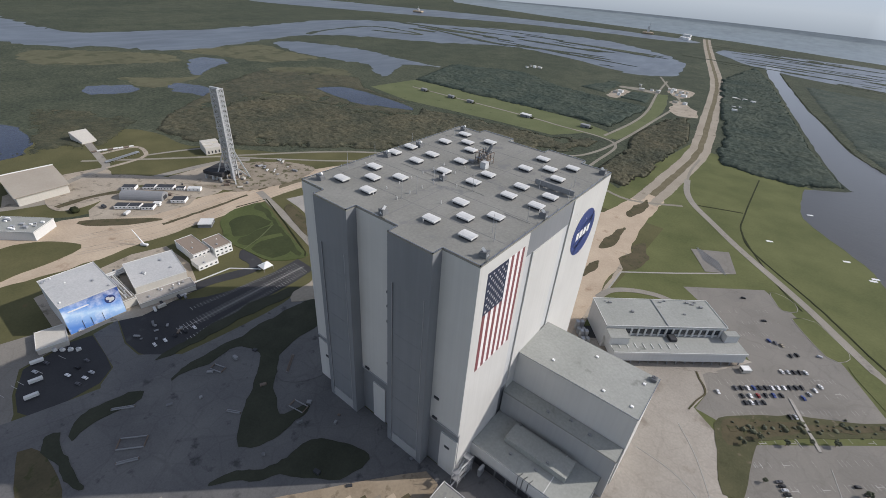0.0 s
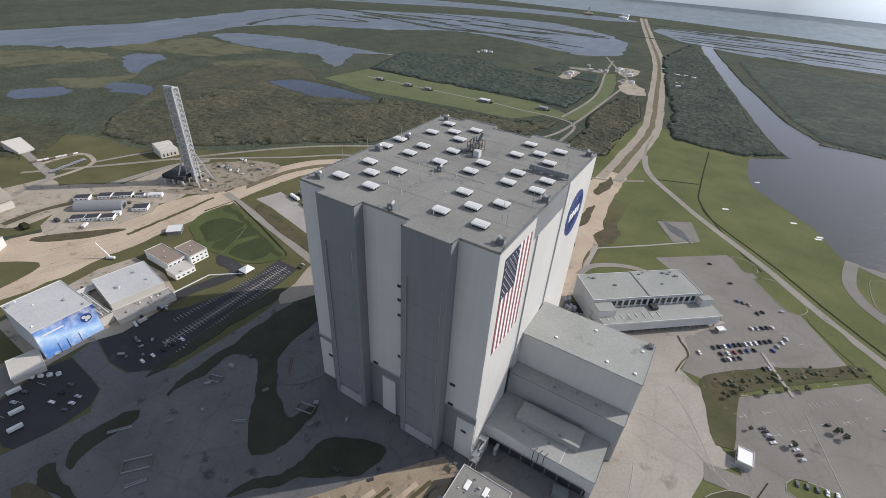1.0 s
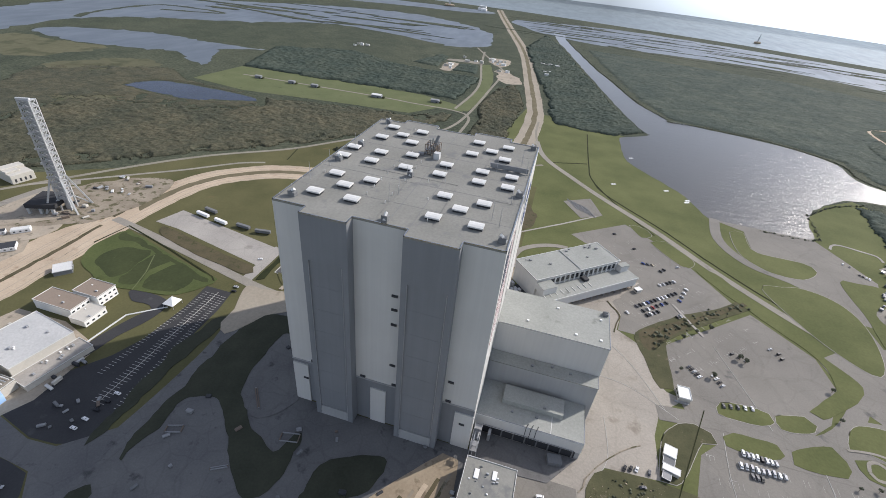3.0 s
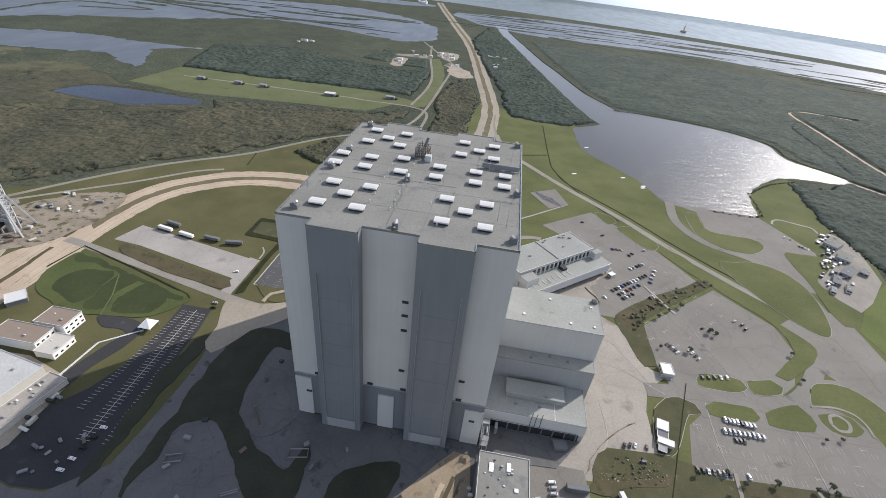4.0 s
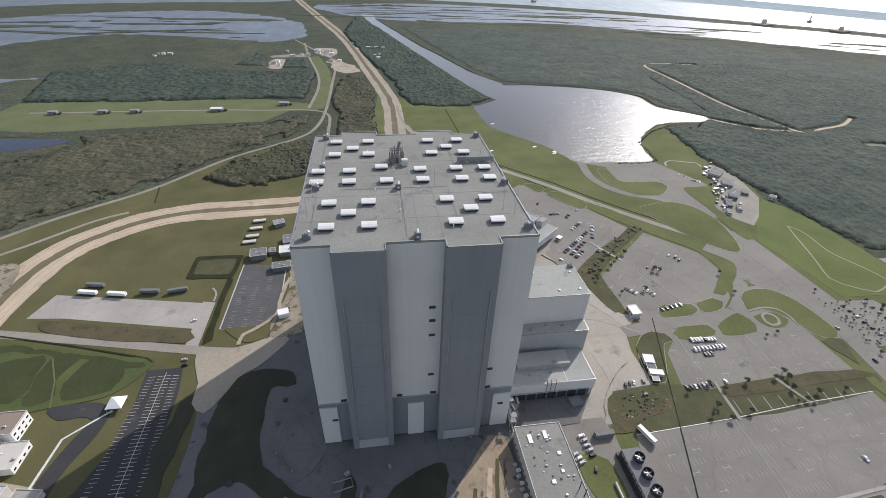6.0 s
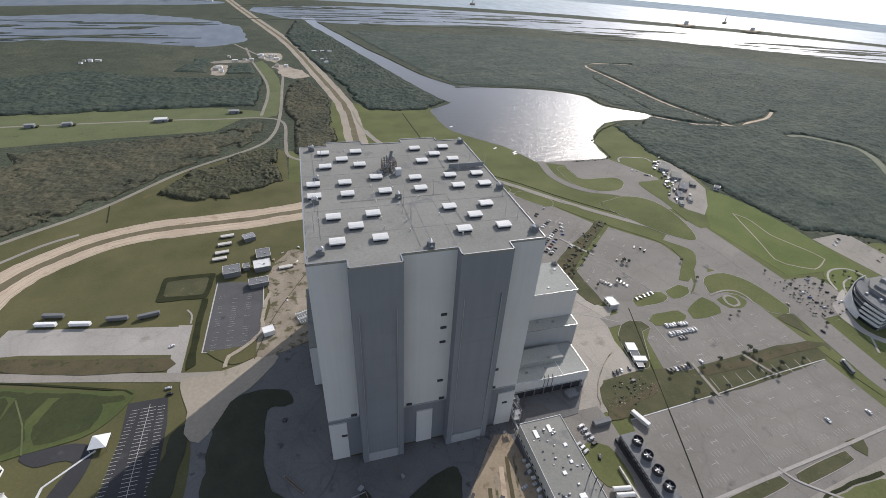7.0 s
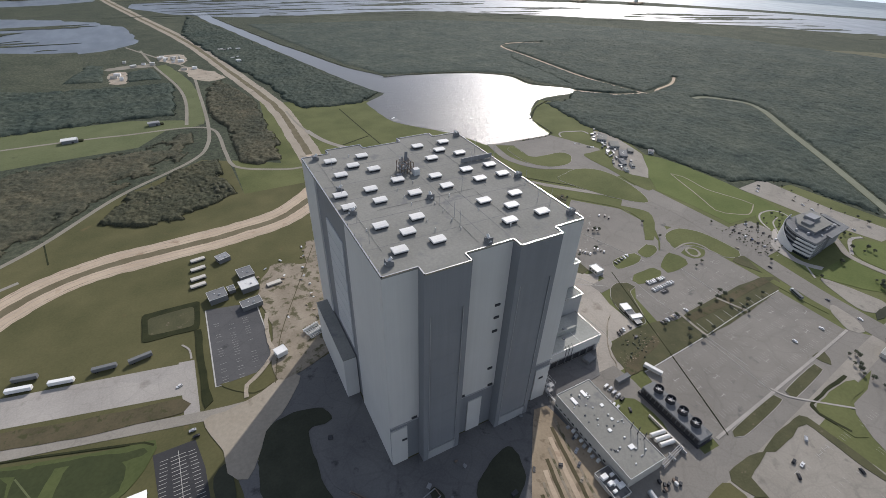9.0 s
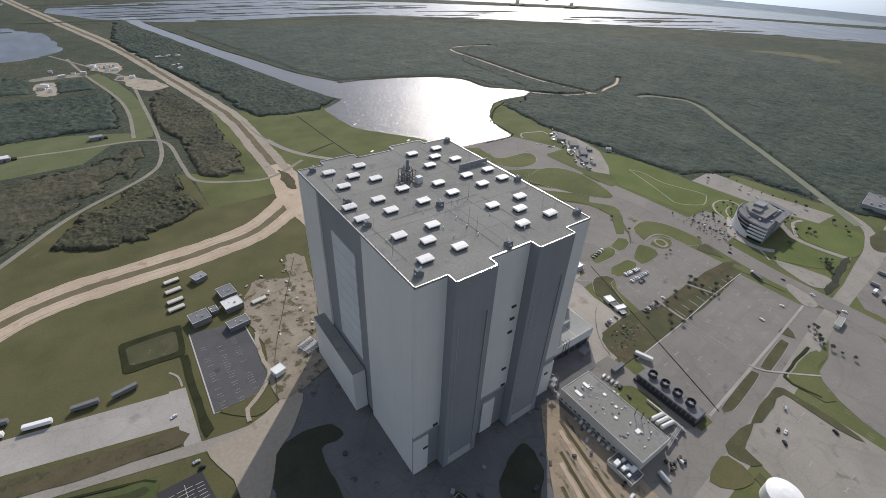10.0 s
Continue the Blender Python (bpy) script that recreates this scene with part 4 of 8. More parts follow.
for line, wide in (([(128, 734), (133, 569), (141, 501), (186, 410), (217, 365)], 2), ([(-310, 415), (-299, 362)], 1.6), ([(74, 549), (100, 560), (130, 572)], 3)):
    ribbon("ditch", line, wide, M_DITCH, 0.12, "drainage ditch with dark reeds", "ditch")
ribbon("ditch", [(139, 509), (158, 462), (226, 388), (279, 322), (326, 270), (374, 224)], 1.8, M_DITCH, 0.3, "dark ditch along the causeway road", "ditch", 8, ragged=0.8)
ribbon("ditch", [(-352, 96), (-347, 134), (-280, 115), (-212, 93), (-206, 88)], 1.6, M_DITCH, 0.48, "dark ditch round the practice field", "ditch", curved=False)
ribbon("swale", [(240, 5), (290, 6), (330, 8), (366, 9)], 8, M_DIRT_TURF, 0.5, "sunken brown turf strip between the lots", "swale", 6, ragged=0.8)
ribbon("drain", [(296, 253), (262, 225), (236, 203), (206, 176), (188, 160)], 5.5, M_DIRT_TURF, 0.5, "overgrown earth drain between the lots", "channel", 3, ragged=2.6)
ribbon("trodden_strip", [(155, 203), (160, 197), (168, 184), (164, 170), (161, 158)], 1.3, M_DIRT_TURF, 0.5, "trampled brown strip at the edge of the lot", "verge", 4, ragged=1.5)
ribbon("footpath", [(220, 224), (231, 203), (242, 183)], 2.4, M_SLAB, 0.52, "pale footbridge path over the drain", "path", 4)
ribbon("path", [(324, 91), (334, 93), (346, 94), (357, 90), (361, 80), (360, 70)], 2.0, M_ROAD, 0.53, "pale path round the small loop", "path", 3)
ribbon("path", [(332, 76), (335, 84), (342, 86), (347, 80), (343, 72), (335, 71), (332, 76)], 2.6, M_ROAD, 0.54, "small oval drive in the grass", "path", 2)
patch("worn_site", [(137, -10), (144, -6), (156, -4), (168, -2), (180, 1), (192, 4), (190, -3), (176, -8), (158, -12), (146, -19), (134, -16)], M_DIRT_TURF, 0.5, "bare trampled earth with builders' clutter", "ground", 3, 2.0)
ribbon("trench", [(133, -6), (136, -1), (139, 7), (147, 18), (158, 30), (167, 38), (175, 43)], 0.7, M_DIRT, 0.5, "narrow earth-filled trench across the concrete", "trench", 3, ragged=1.0)
for k in range(10):
    ribbon("track", [(53 - 6 * k, -20 - 6 * k), (42 - 6.6 * k, -70 - 5 * k), (30 - 7 * k, -120 - 4 * k), (-10 - 7 * k, -225)], 1.8 + 0.7 * (k % 3), M_DIRT_TURF if k % 3 == 1 else M_GRAVEL if k % 3 else M_DIRT, 0.62 + 0.01 * k, "worn wheel track in the dirt", "track", 5, ragged=1.0)


# ---- the assembly building ----
X0, X1, DEEP, TOP = -66.5, 59.8, 152.0, 160.0
vab = thing("assembly_building", "huge white and grey ribbed-metal rocket assembly building", "building")
part("core", cube(X0 + 1.2, X1 - 1.2, 1.2, DEEP - 1.2, 0, TOP - 0.9), M_GREY_SIDING, vab, "grey ribbed wall")
BAYS = ((-47.2, -20.3), (9.6, 38.4))
roof_outline = [(X0, 0), (BAYS[0][0], 0), (BAYS[0][0], -7), (BAYS[0][1], -7), (BAYS[0][1], 0), (BAYS[1][0], 0), (BAYS[1][0], -7), (BAYS[1][1], -7), (BAYS[1][1], 0), (X1, 0),
                (X1, DEEP), (BAYS[1][1], DEEP), (BAYS[1][1], DEEP + 7), (BAYS[1][0], DEEP + 7), (BAYS[1][0], DEEP), (BAYS[0][1], DEEP), (BAYS[0][1], DEEP + 7), (BAYS[0][0], DEEP + 7), (BAYS[0][0], DEEP), (X0, DEEP)]
roof = part("roof", prism(roof_outline, TOP - 1.2, TOP - 0.3), M_ROOF, vab, "grey gravel roof with seams")
for a, b in zip(roof_outline, roof_outline[1:] + roof_outline[:1]):
    d = Vector(b) - Vector(a)
    n = Vector((-d.y, d.x)).normalized() * 0.55
    part("parapet", prism([a, b, tuple(Vector(b) + n), tuple(Vector(a) + n)], TOP - 0.3, TOP + 0.2), M_EDGE, roof, "bright metal roof edge")
for k, y in enumerate((24, 52, 79, 100, 126)):
    part("roof_seam", cube(X0 + 2, X1 - 2, y, y + 0.35, TOP - 0.3, TOP - 0.24), M_SEAM, roof)
for x in (-2.6, 9.6):
    part("roof_seam", cube(x, x + 0.4, 3, DEEP - 3, TOP - 0.3, TOP - 0.22), M_SEAM, roof)

# west front: white panels over a grey base, with two door bays
for a, b in ((X0, BAYS[0][0]), (BAYS[0][1], BAYS[1][0]), (BAYS[1][1], X1)):
    part("wall_panel", cube(a, b, 0, 1.4, 41, TOP - 1.2), M_WHITE_SIDING, vab, "white ribbed wall panel")
    part("panel_sill", cube(a, b, -0.5, 1.4, 40.2, 41), M_STEEL, vab)
part("base_wall", cube(X0, X1, 0.6, 1.6, 0, 40.2), M_GREY_SIDING, vab, "grey ribbed base wall")
for a, b, h in ((X0, -55.5, 36.5), (-10.3, 0.5, 33.0), (47.5, X1, 34.0)):
    part("pilaster", cube(a, b, -0.2, 0.8, 0.0, h), M_WHITE_SIDING, vab, "white ribbed panel at the foot")
for a, b in BAYS:
    bay = part("door_bay", cube(a, b, -7, 1.0, 131, TOP - 1.2), M_GREY_SIDING, vab, "dark grey projecting door bay")
    for x0, x1 in ((a, a + 3.6), (b - 3.6, b)):
        part("door_jamb", cube(x0, x1, -7, 1.0, 0.0, 131), M_GREY_SIDING, bay)
    for k in range(7):
        z0 = 10 + k * 17.3
        part("door_leaf", cube(a + 3.6, b - 3.6, -6.7 + 0.05 * k, 0.5, z0, z0 + 17.25), M_GREY_SIDING, bay, "grey lifting door leaf")
    part("door_leaf", cube(a + 3.65, b - 3.65, -6.85, 0.5, 0.0, 9.0), M_STEP_SIDING, bay, "pale grey sliding door leaf")
    for x in (a + 3.4, b - 3.7):
        part("door_rail", cube(x, x + 0.3, -7.3, -7.0, 4, 131), M_STEEL, bay)
louvre = mesh_of("louvre", soften(cube(-1.8, 1.8, -0.5, 0.5, -0.8, 0.8), 0.12), M_DARK)
for x, z in ((4.2, 115.4), (4.3, 105.4), (4.3, 94), (4.4, 60), (42.3, 60), (-50.5, 42.8), (-57.5, 24), (-15.5, 42.6), (6.2, 42.6), (42.2, 42.6), (53, 24)):
    ob = part("louvre", louvre, None, vab, "dark louvred vent")
    ob.location = (x, -0.2, z)

# south front: flag panel, logo panel, grey strips
for y0, y1, z1, mat, proud in ((1.45, 44.5, TOP - 1.2, M_WHITE_SIDING, 0.0), (52.5, 88.5, 143, M_WHITE_SIDING, 0.0), (97, DEEP - 1.45, TOP - 1.2, M_WHITE_SIDING, 0.0),
                               (88.5, 97, 143, M_PALE_SIDING, 0.9), (44.5, 52.5, 143, M_PALE_SIDING, 0.9)):
    part("wall_panel", cube(X1 - 1.3, X1 - proud, y0, y1, 0 if mat is M_WHITE_SIDING else 40, z1), mat, vab, "ribbed wall panel")
part("wall_panel", cube(X1 - 1.3, X1 - 0.5, 44.5, 97, 143, TOP - 1.2), M_GREY_SIDING, vab, "dark grey ribbed wall panel")

flag = thing("painted_flag", "huge faded striped flag with a starred canton on a white wall", "flag")
FY0, FY1, FZ0, FZ1 = 7.5, 41.0, 88.0, 152.0
wide = (FY1 - FY0) / 13
for k in range(13):
    part("stripe", cube(X1 + 0.02, X1 + 0.10, FY0 + k * wide, FY0 + (k + 1) * wide, FZ0, FZ1 - 25.6 if k < 7 else FZ1), M_FLAG_WHITE if k % 2 else M_FLAG_RED, flag)
part("canton", cube(X1 + 0.02, X1 + 0.12, FY0, FY0 + 7 * wide, FZ1 - 25.6, FZ1), M_FLAG_BLUE, flag, "dark blue canton")
star_bm = bmesh.new()
ring = [star_bm.verts.new((0.0, r * math.sin(k * math.pi / 5), r * math.cos(k * math.pi / 5))) for k, r in ((k, 0.95 if k % 2 == 0 else 0.42) for k in range(10))]
star_bm.faces.new(ring[::-1])
bmesh.ops.solidify(star_bm, geom=star_bm.faces[:], thickness=0.06)
star = mesh_of("star", star_bm, M_FLAG_WHITE)
for row in range(11):
    for col in range(9):
        if (row + col) % 2 == 0:
            ob = part("star", star, None, flag)
            ob.location = (X1 + 0.2, FY0 + (col + 1) * 7 * wide / 10, FZ1 - (row + 1) * 25.6 / 12)

logo = thing("round_emblem", "round dark blue emblem with a white orbit and swoosh", "sign", X1, 124.5, 126.0)
part("disc", rod((0.02, 0, 0), (0.14, 0, 0), 16.8, 48), M_LOGO_BLUE, logo, "dark blue disc")


def arc(rx, ry, wide, lean, lo=0, hi=360):
    bm = bmesh.new()
    c, s = math.cos(lean), math.sin(lean)
    rows = []
    for k in range(49):
        a = radians(lo + (hi - lo) * k / 48)
        row = []
        for e in (-wide / 2, wide / 2):
            u, v = (rx + e) * math.cos(a), (ry + e) * math.sin(a)
            row.append(bm.verts.new((0.2, u * c - v * s, u * s + v * c)))
        rows.append(row)
    for p, q in zip(rows, rows[1:]):
        bm.faces.new((p[0], p[1], q[1], q[0]))
    bmesh.ops.solidify(bm, geom=bm.faces[:], thickness=0.05)
    return bm


part("orbit", arc(12.5, 5.0, 0.8, radians(35)), M_WHITE, logo, "white orbit ring")
part("swoosh", arc(17.5, 2.6, 1.1, radians(48), 200, 340), M_FLAG_RED, logo, "red swoosh")
for k in range(9):
    part("dot", rod((0.15, -9 + 15 * math.sin(2.1 * k) * 0.7, 9 - 14 * math.cos(1.7 * k) * 0.8), (0.22, -9 + 15 * math.sin(2.1 * k) * 0.7, 9 - 14 * math.cos(1.7 * k) * 0.8), 0.5, 6), M_WHITE, logo)
for k, y in enumerate((-8.5, -3.2, 2.2, 7.6)):
    part("bar", cube(0.15, 0.24, y - 1.9, y + 1.9, -3.2 + 0.3 * k, 2.4 + 0.3 * k), M_WHITE, logo, "white bar")

# north front: white walls, a grey slot with a pale window wall, a low porch
part("wall_panel", cube(X0, X0 + 1.3, 1.65, 56, 0, TOP - 1.2), M_WHITE_SIDING, vab, "white ribbed wall panel")
part("wall_panel", cube(X0, X0 + 1.3, 120, DEEP - 1.45, 0, TOP - 1.2), M_WHITE_SIDING, vab, "white ribbed wall panel")
part("window_wall", cube(X0 + 0.6, X0 + 1.5, 68, 102, 48, 138), M_PALE_SIDING, vab, "pale translucent window wall")
for k in range(1, 9):
    part("window_bar", cube(X0 + 0.5, X0 + 0.7, 68, 102, 48 + 10 * k - 0.15, 48 + 10 * k + 0.15), M_STEEL, vab)
porch = part("porch", cube(X0 - 9, X0 + 0.6, 66, 136, 0, 40), M_WHITE_SIDING, vab, "white porch over the north door")
part("porch_roof", cube(X0 - 9.2, X0 + 0.5, 65.8, 136.2, 40, 40.6), M_ROOF, porch)
# east front
for a, b in ((X0, BAYS[0][0]), (BAYS[0][1], BAYS[1][0]), (BAYS[1][1], X1)):
    part("wall_panel", cube(a, b, DEEP - 1.4, DEEP, 0, TOP - 1.2), M_WHITE_SIDING, vab, "white ribbed wall panel")
for a, b in BAYS:
    part("door_bay", cube(a, b, DEEP - 1.0, DEEP + 7, 0, TOP - 1.2), M_GREY_SIDING, vab, "dark grey projecting door bay")

# roof ventilators
vent_body = mesh_of("vent_body", cube(-3.7, 3.7, -2.3, 2.3, 0, 1.5), M_DARK)
vent_cap_bm = bmesh.new()
for x in (-3.0, -1.0, 1.0, 3.0):
    pts = [(-2.9, 1.3), (2.9, 1.3), (2.9, 2.05), (1.0, 2.4), (-1.0, 2.4), (-2.9, 2.05)]
    lo, hi = [vent_cap_bm.verts.new((x - 1.08, y, z)) for y, z in pts], [vent_cap_bm.verts.new((x + 1.0, y, z)) for y, z in pts]
    vent_cap_bm.faces.new(lo[::-1])
    vent_cap_bm.faces.new(hi)
    for i in range(6):
        vent_cap_bm.faces.new((lo[i], lo[(i + 1) % 6], hi[(i + 1) % 6], hi[i]))
bmesh.ops.recalc_face_normals(vent_cap_bm, faces=vent_cap_bm.faces[:])
vent_cap = mesh_of("vent_cap", vent_cap_bm, M_TRIM)
VENTS = ((16, (-50, -28, 18, 41)), (30, (-39, 29)), (42, (-50, -28, 17, 40)), (69, (-59, -39.5, -16.5, 6, 31, 49)), (85, (-59, -39.5, 6, 30, 49)), (90, (-19,)), (112, (-50, -27, 17, 40)), (123, (-38, 29)), (136, (-50, -27, 17, 39)))
for y, xs in VENTS:
    for x in xs:
        body = part("roof_vent", vent_body, None, vab, "white roof ventilator on a dark curb")
        body.location = (x, y, TOP - 0.3)
        part("vent_cap", vent_cap, None, body, "white ribbed cap")

# pipe rack, small huts, masts and railings on the roof
rack = part("pipe_rack", cube(-5.5, -1.5, 92.5, 96.5, TOP - 0.3, TOP + 4.0), M_PALE_SIDING, vab, "small grey plant box beside a rusty pipe rack")
for x in (-13.0, -8.5, -4.0):
    for y in (97.5, 101.5, 105.5):
        part("rack_post", rod((x, y, TOP - 0.3), (x, y, TOP + 7.4), 0.24, 5), M_RUST, rack, "rusty steel post")
for z in (3.2, 7.2):
    for y in (97.5, 101.5, 105.5):
        part("rack_rail", rod((-13.0, y, TOP + z), (-4.0, y, TOP + z), 0.22, 5), M_RUST, rack)
    for x in (-13.0, -8.5, -4.0):
        part("rack_rail", rod((x, 97.5, TOP + z), (x, 105.5, TOP + z), 0.22, 5), M_BROWN, rack)
for x, y in ((-13.0, 97.5), (-8.5, 101.5)):
    part("rack_brace", rod((x, y, TOP), (x + 4.5, y, TOP + 7.2), 0.16, 5), M_RUST, rack)
part("rack_deck", cube(-13.0, -8.6, 97.6, 105.4, TOP + 3.3, TOP + 3.5), M_SHED, rack)
stack_rng = random.Random(3)
for k in range(8):
    x, y, h = -11.5 + 2.2 * (k % 4) + stack_rng.uniform(-0.4, 0.4), 99.5 + 4.0 * (k // 4) + stack_rng.uniform(-0.5, 0.5), stack_rng.uniform(5.0, 10.0)
    pipe = part("exhaust_pipe", rod((x, y, TOP - 0.3), (x, y, TOP + h), 0.42, 8), M_SHED if k % 3 else M_BROWN, rack, "dull exhaust pipe")
    part("pipe_cap", rod((x, y, TOP + h), (x, y, TOP + h + 0.7), 0.7, 8, 0.4), M_SHED, pipe)
for k in range(3):
    part("duct", rod((-12 + 3.2 * k, 96.8, TOP + 1.4 + k % 2 * 4.2), (-12 + 3.2 * k, 107, TOP + 1.4 + k % 2 * 4.2), 0.5, 8), M_SHED, rack)
part("intake_hood", rod((-8, 102, TOP + 5), (-6, 105, TOP + 12), 1.2, 10, 1.0), M_DARK_ROOF, rack, "leaning dark intake hood")
part("duct_bend", soften(cube(-17, -13.2, 95.0, 97.2, TOP - 0.2, TOP + 1.6), 0.3), M_SHED, rack, "low dark duct")
hut_bm = prism([(-2.0, -1.6), (2.0, -1.6), (2.0, 1.6), (-2.0, 1.6)], 0, 2.2)
for v in hut_bm.verts:
    if v.co.z > 1 and v.co.x < 0:
        v.co.z = 3.6
hut = mesh_of("roof_hut", hut_bm, M_DARK_ROOF)
hut_lid = mesh_of("hatch_lid", rod((-2.1, 0, 1.0), (1.4, 0, 4.2), 0.9, 4), M_TRIM)
for x, y, r in ((-59, 8, 0), (-4, 4, 90), (56, 8, 180), (-59, 62, 0), (57, 62, 180), (-10, 60, 90), (-58, 145, 0), (56, 145, 180), (-57, 92, 0)):
    ob = part("roof_hut", hut, None, vab, "dark sloped roof hatch hut")
    ob.matrix_basis = pose(x, y, TOP - 0.3, 0, 0, r)
    part("hatch_lid", hut_lid, None, ob, "pale open hatch lid")
screen = part("plant_screen", cube(33, 58, 96.4, 97.0, TOP + 0.4, TOP + 3.6), M_SHED, vab, "grey mesh plant screen")
for k in range(8):
    part("screen_post", cube(32.6 + 3.6 * k, 32.8 + 3.6 * k, 96.2, 97.2, TOP - 0.3, TOP + 3.7), M_SHED, screen)
for k in range(3):
    part("screen_unit", soften(cube(36 + 7 * k, 40 + 7 * k, 98, 101, TOP - 0.3, TOP + 1.8), 0.3), M_DARK_ROOF, screen)
mast = mesh_of("roof_mast", rod((0, 0, 0), (0, 0, 11), 0.16, 5, 0.08), M_STEEL)
for x, y in ((-61, 30), (-60, 52), (-58, 85), (-10, 24), (-9, 50), (47, 28), (54, 50), (52, 110), (-52, 125), (12, 60), (-8, 34), (57, 92), (38, 92), (52, 22)):
    ob = part("roof_mast", mast, None, vab, "thin lightning mast")
    ob.location = (x, y, TOP - 0.3)
stub = mesh_of("roof_pipe", rod((0, 0, 0), (0, 0, 1.6), 0.3, 6), M_TRIM)
for k in range(26):
    ob = part("roof_pipe", stub, None, vab)
    ob.location = (-24 + 13 * (k % 2), 16 + 5.2 * k, TOP - 0.3) if k < 14 else (-60 + (k * 37 % 118), 10 + (k * 53 % 136), TOP - 0.3)
for x0, y0, x1, y1 in ((-9, 5, -9, 60), (-9, 60, 20, 60), (30, 60, 30, 145), (-45, 60, -12, 60), (-58, 20, -58, 140), (20, 8, 20, 56), (40, 50, 56, 50)):
    part("roof_conduit", rod((x0, y0, TOP), (x1, y1, TOP), 0.1, 4), M_SEAM, vab, "thin conduit along the roof")
rail = mesh_of("rail_post", rod((0, 0, 0), (0, 0, 1.5), 0.18, 4), M_STEEL)
for k in range(13):
    for x in (X0 + 1, X1 - 1):
        ob = part("rail_post", rail, None, vab)
        ob.location = (x, 6 + 11.5 * k, TOP - 0.3)

# ---- low bay ----
low = thing("low_bay", "pale grey stepped low bay against the tall building", "building")
HALLS = (("tall_hall", "hall_roof", 137.0, 61.5, 101.0, 62.4, M_WHITE_SIDING, "white ribbed hall"), ("middle_hall", "middle_roof", 136.2, 49.5, 61.4, 35.8, M_STEP_SIDING, "middle step, greyed for its shade"),
         ("front_hall", "front_roof", 132.0, 17.4, 49.4, 16.8, M_STEP_SIDING, "grey front hall"), ("east_hall", "east_roof", 132.0, 101.1, 140.0, 25.0, M_PALE_SIDING, "pale rear hall"))
for wall, top, x1, y0, y1, z1, mat, label in HALLS:
    part(wall, cube(X1 + 0.1, x1, y0, y1 - 0.1, 0, z1), mat, low, label)
    flat = part(top, cube(X1 + 0.1, x1 + 0.3, y0 - 0.3, y1 - 0.2, z1, z1 + 0.5), M_LOW_ROOF, low, "pale grey-green flat roof")
    part("roof_edge", cube(x1 + 0.1, x1 + 0.4, y0 - 0.4, y1 - 0.2, z1 + 0.4, z1 + 0.7), M_EDGE, flat, "bright metal roof edge")
    part("roof_edge", cube(X1 + 0.1, x1 + 0.08, y0 - 0.4, y0 - 0.1, z1 + 0.4, z1 + 0.7), M_EDGE, flat, "bright metal roof edge")
part("front_wall", cube(X1 + 0.1, 132.2, 16.6, 17.0, 7.5, 17.1), M_WHITE_SIDING, low, "white upper front wall")
part("open_bay", cube(X1 + 3, 129, 17.05, 17.3, 0.3, 7.4), M_DARK, low, "dark open bays under the front wall")
for k in range(9):
    part("bay_pier", cube(63 + 8 * k, 63.8 + 8 * k, 16.4, 17.0, 0, 7.4), M_DARK_ROOF, low)
part("roof_house", soften(cube(75, 117, 31, 45, 17.2, 21.6), 0.2), M_LOW_ROOF, low, "grey long roof house")
part("roof_joint", cube(110.2, 110.6, 17.6, 49, 17.3, 17.42), M_TRIM, low, "pale joint across the roof")
for x, y, z in ((80, 70, 62.9), (100, 92, 62.9), (114, 68, 62.9), (131, 90, 62.9), (131, 68, 62.9)):
    part("roof_light", soften(cube(x - 0.9, x + 0.9, y - 0.9, y + 0.9, z, z + 0.8), 0.2), M_WHITE, low)
for x, y, z in ((90, 54, 36.3), (104, 58, 36.3), (117, 56, 36.3), (77, 48, 17.3), (100, 27, 17.3), (83, 26, 17.3), (104, 33, 21.6)):
    part("roof_box", soften(cube(x - 1.0, x + 1.0, y - 0.7, y + 0.7, z, z + 1.4), 0.1), M_SHED, low)
roof_plant = part("roof_plant", soften(cube(132.6, 136.2, 95.6, 99.6, 62.9, 64.8), 0.2), M_DARK_ROOF, low, "dark plant unit at the roof corner")
for k in range(4):
    part("flue", rod((133.1 + 0.8 * k, 97.5, 64.8), (133.1 + 0.8 * k, 97.5, 66 + 0.6 * (k % 2)), 0.25, 8), M_SHED, roof_plant)
for k, x in enumerate((94.2, 97.4, 101.0)):
    part("down_pipe", rod((x, 16.4, 0.2), (x, 16.4, 17.6), 0.22, 6), M_DARK, low, "dark pipe down the front wall")
    part("pipe_elbow", rod((x, 16.4, 17.6), (x + 1.2, 20, 17.7), 0.22, 6), M_DARK, low)
part("pipe_run", rod((66, 16.2, 9.0), (128, 16.2, 8.6), 0.28, 6), M_SHED, low, "long grey pipe along the front wall")
part("steel_duct", soften(cube(70.5, 72.5, 10.5, 15.8, 0.3, 7.0), 0.2), M_STEEL, low, "pale duct in the shaded yard")

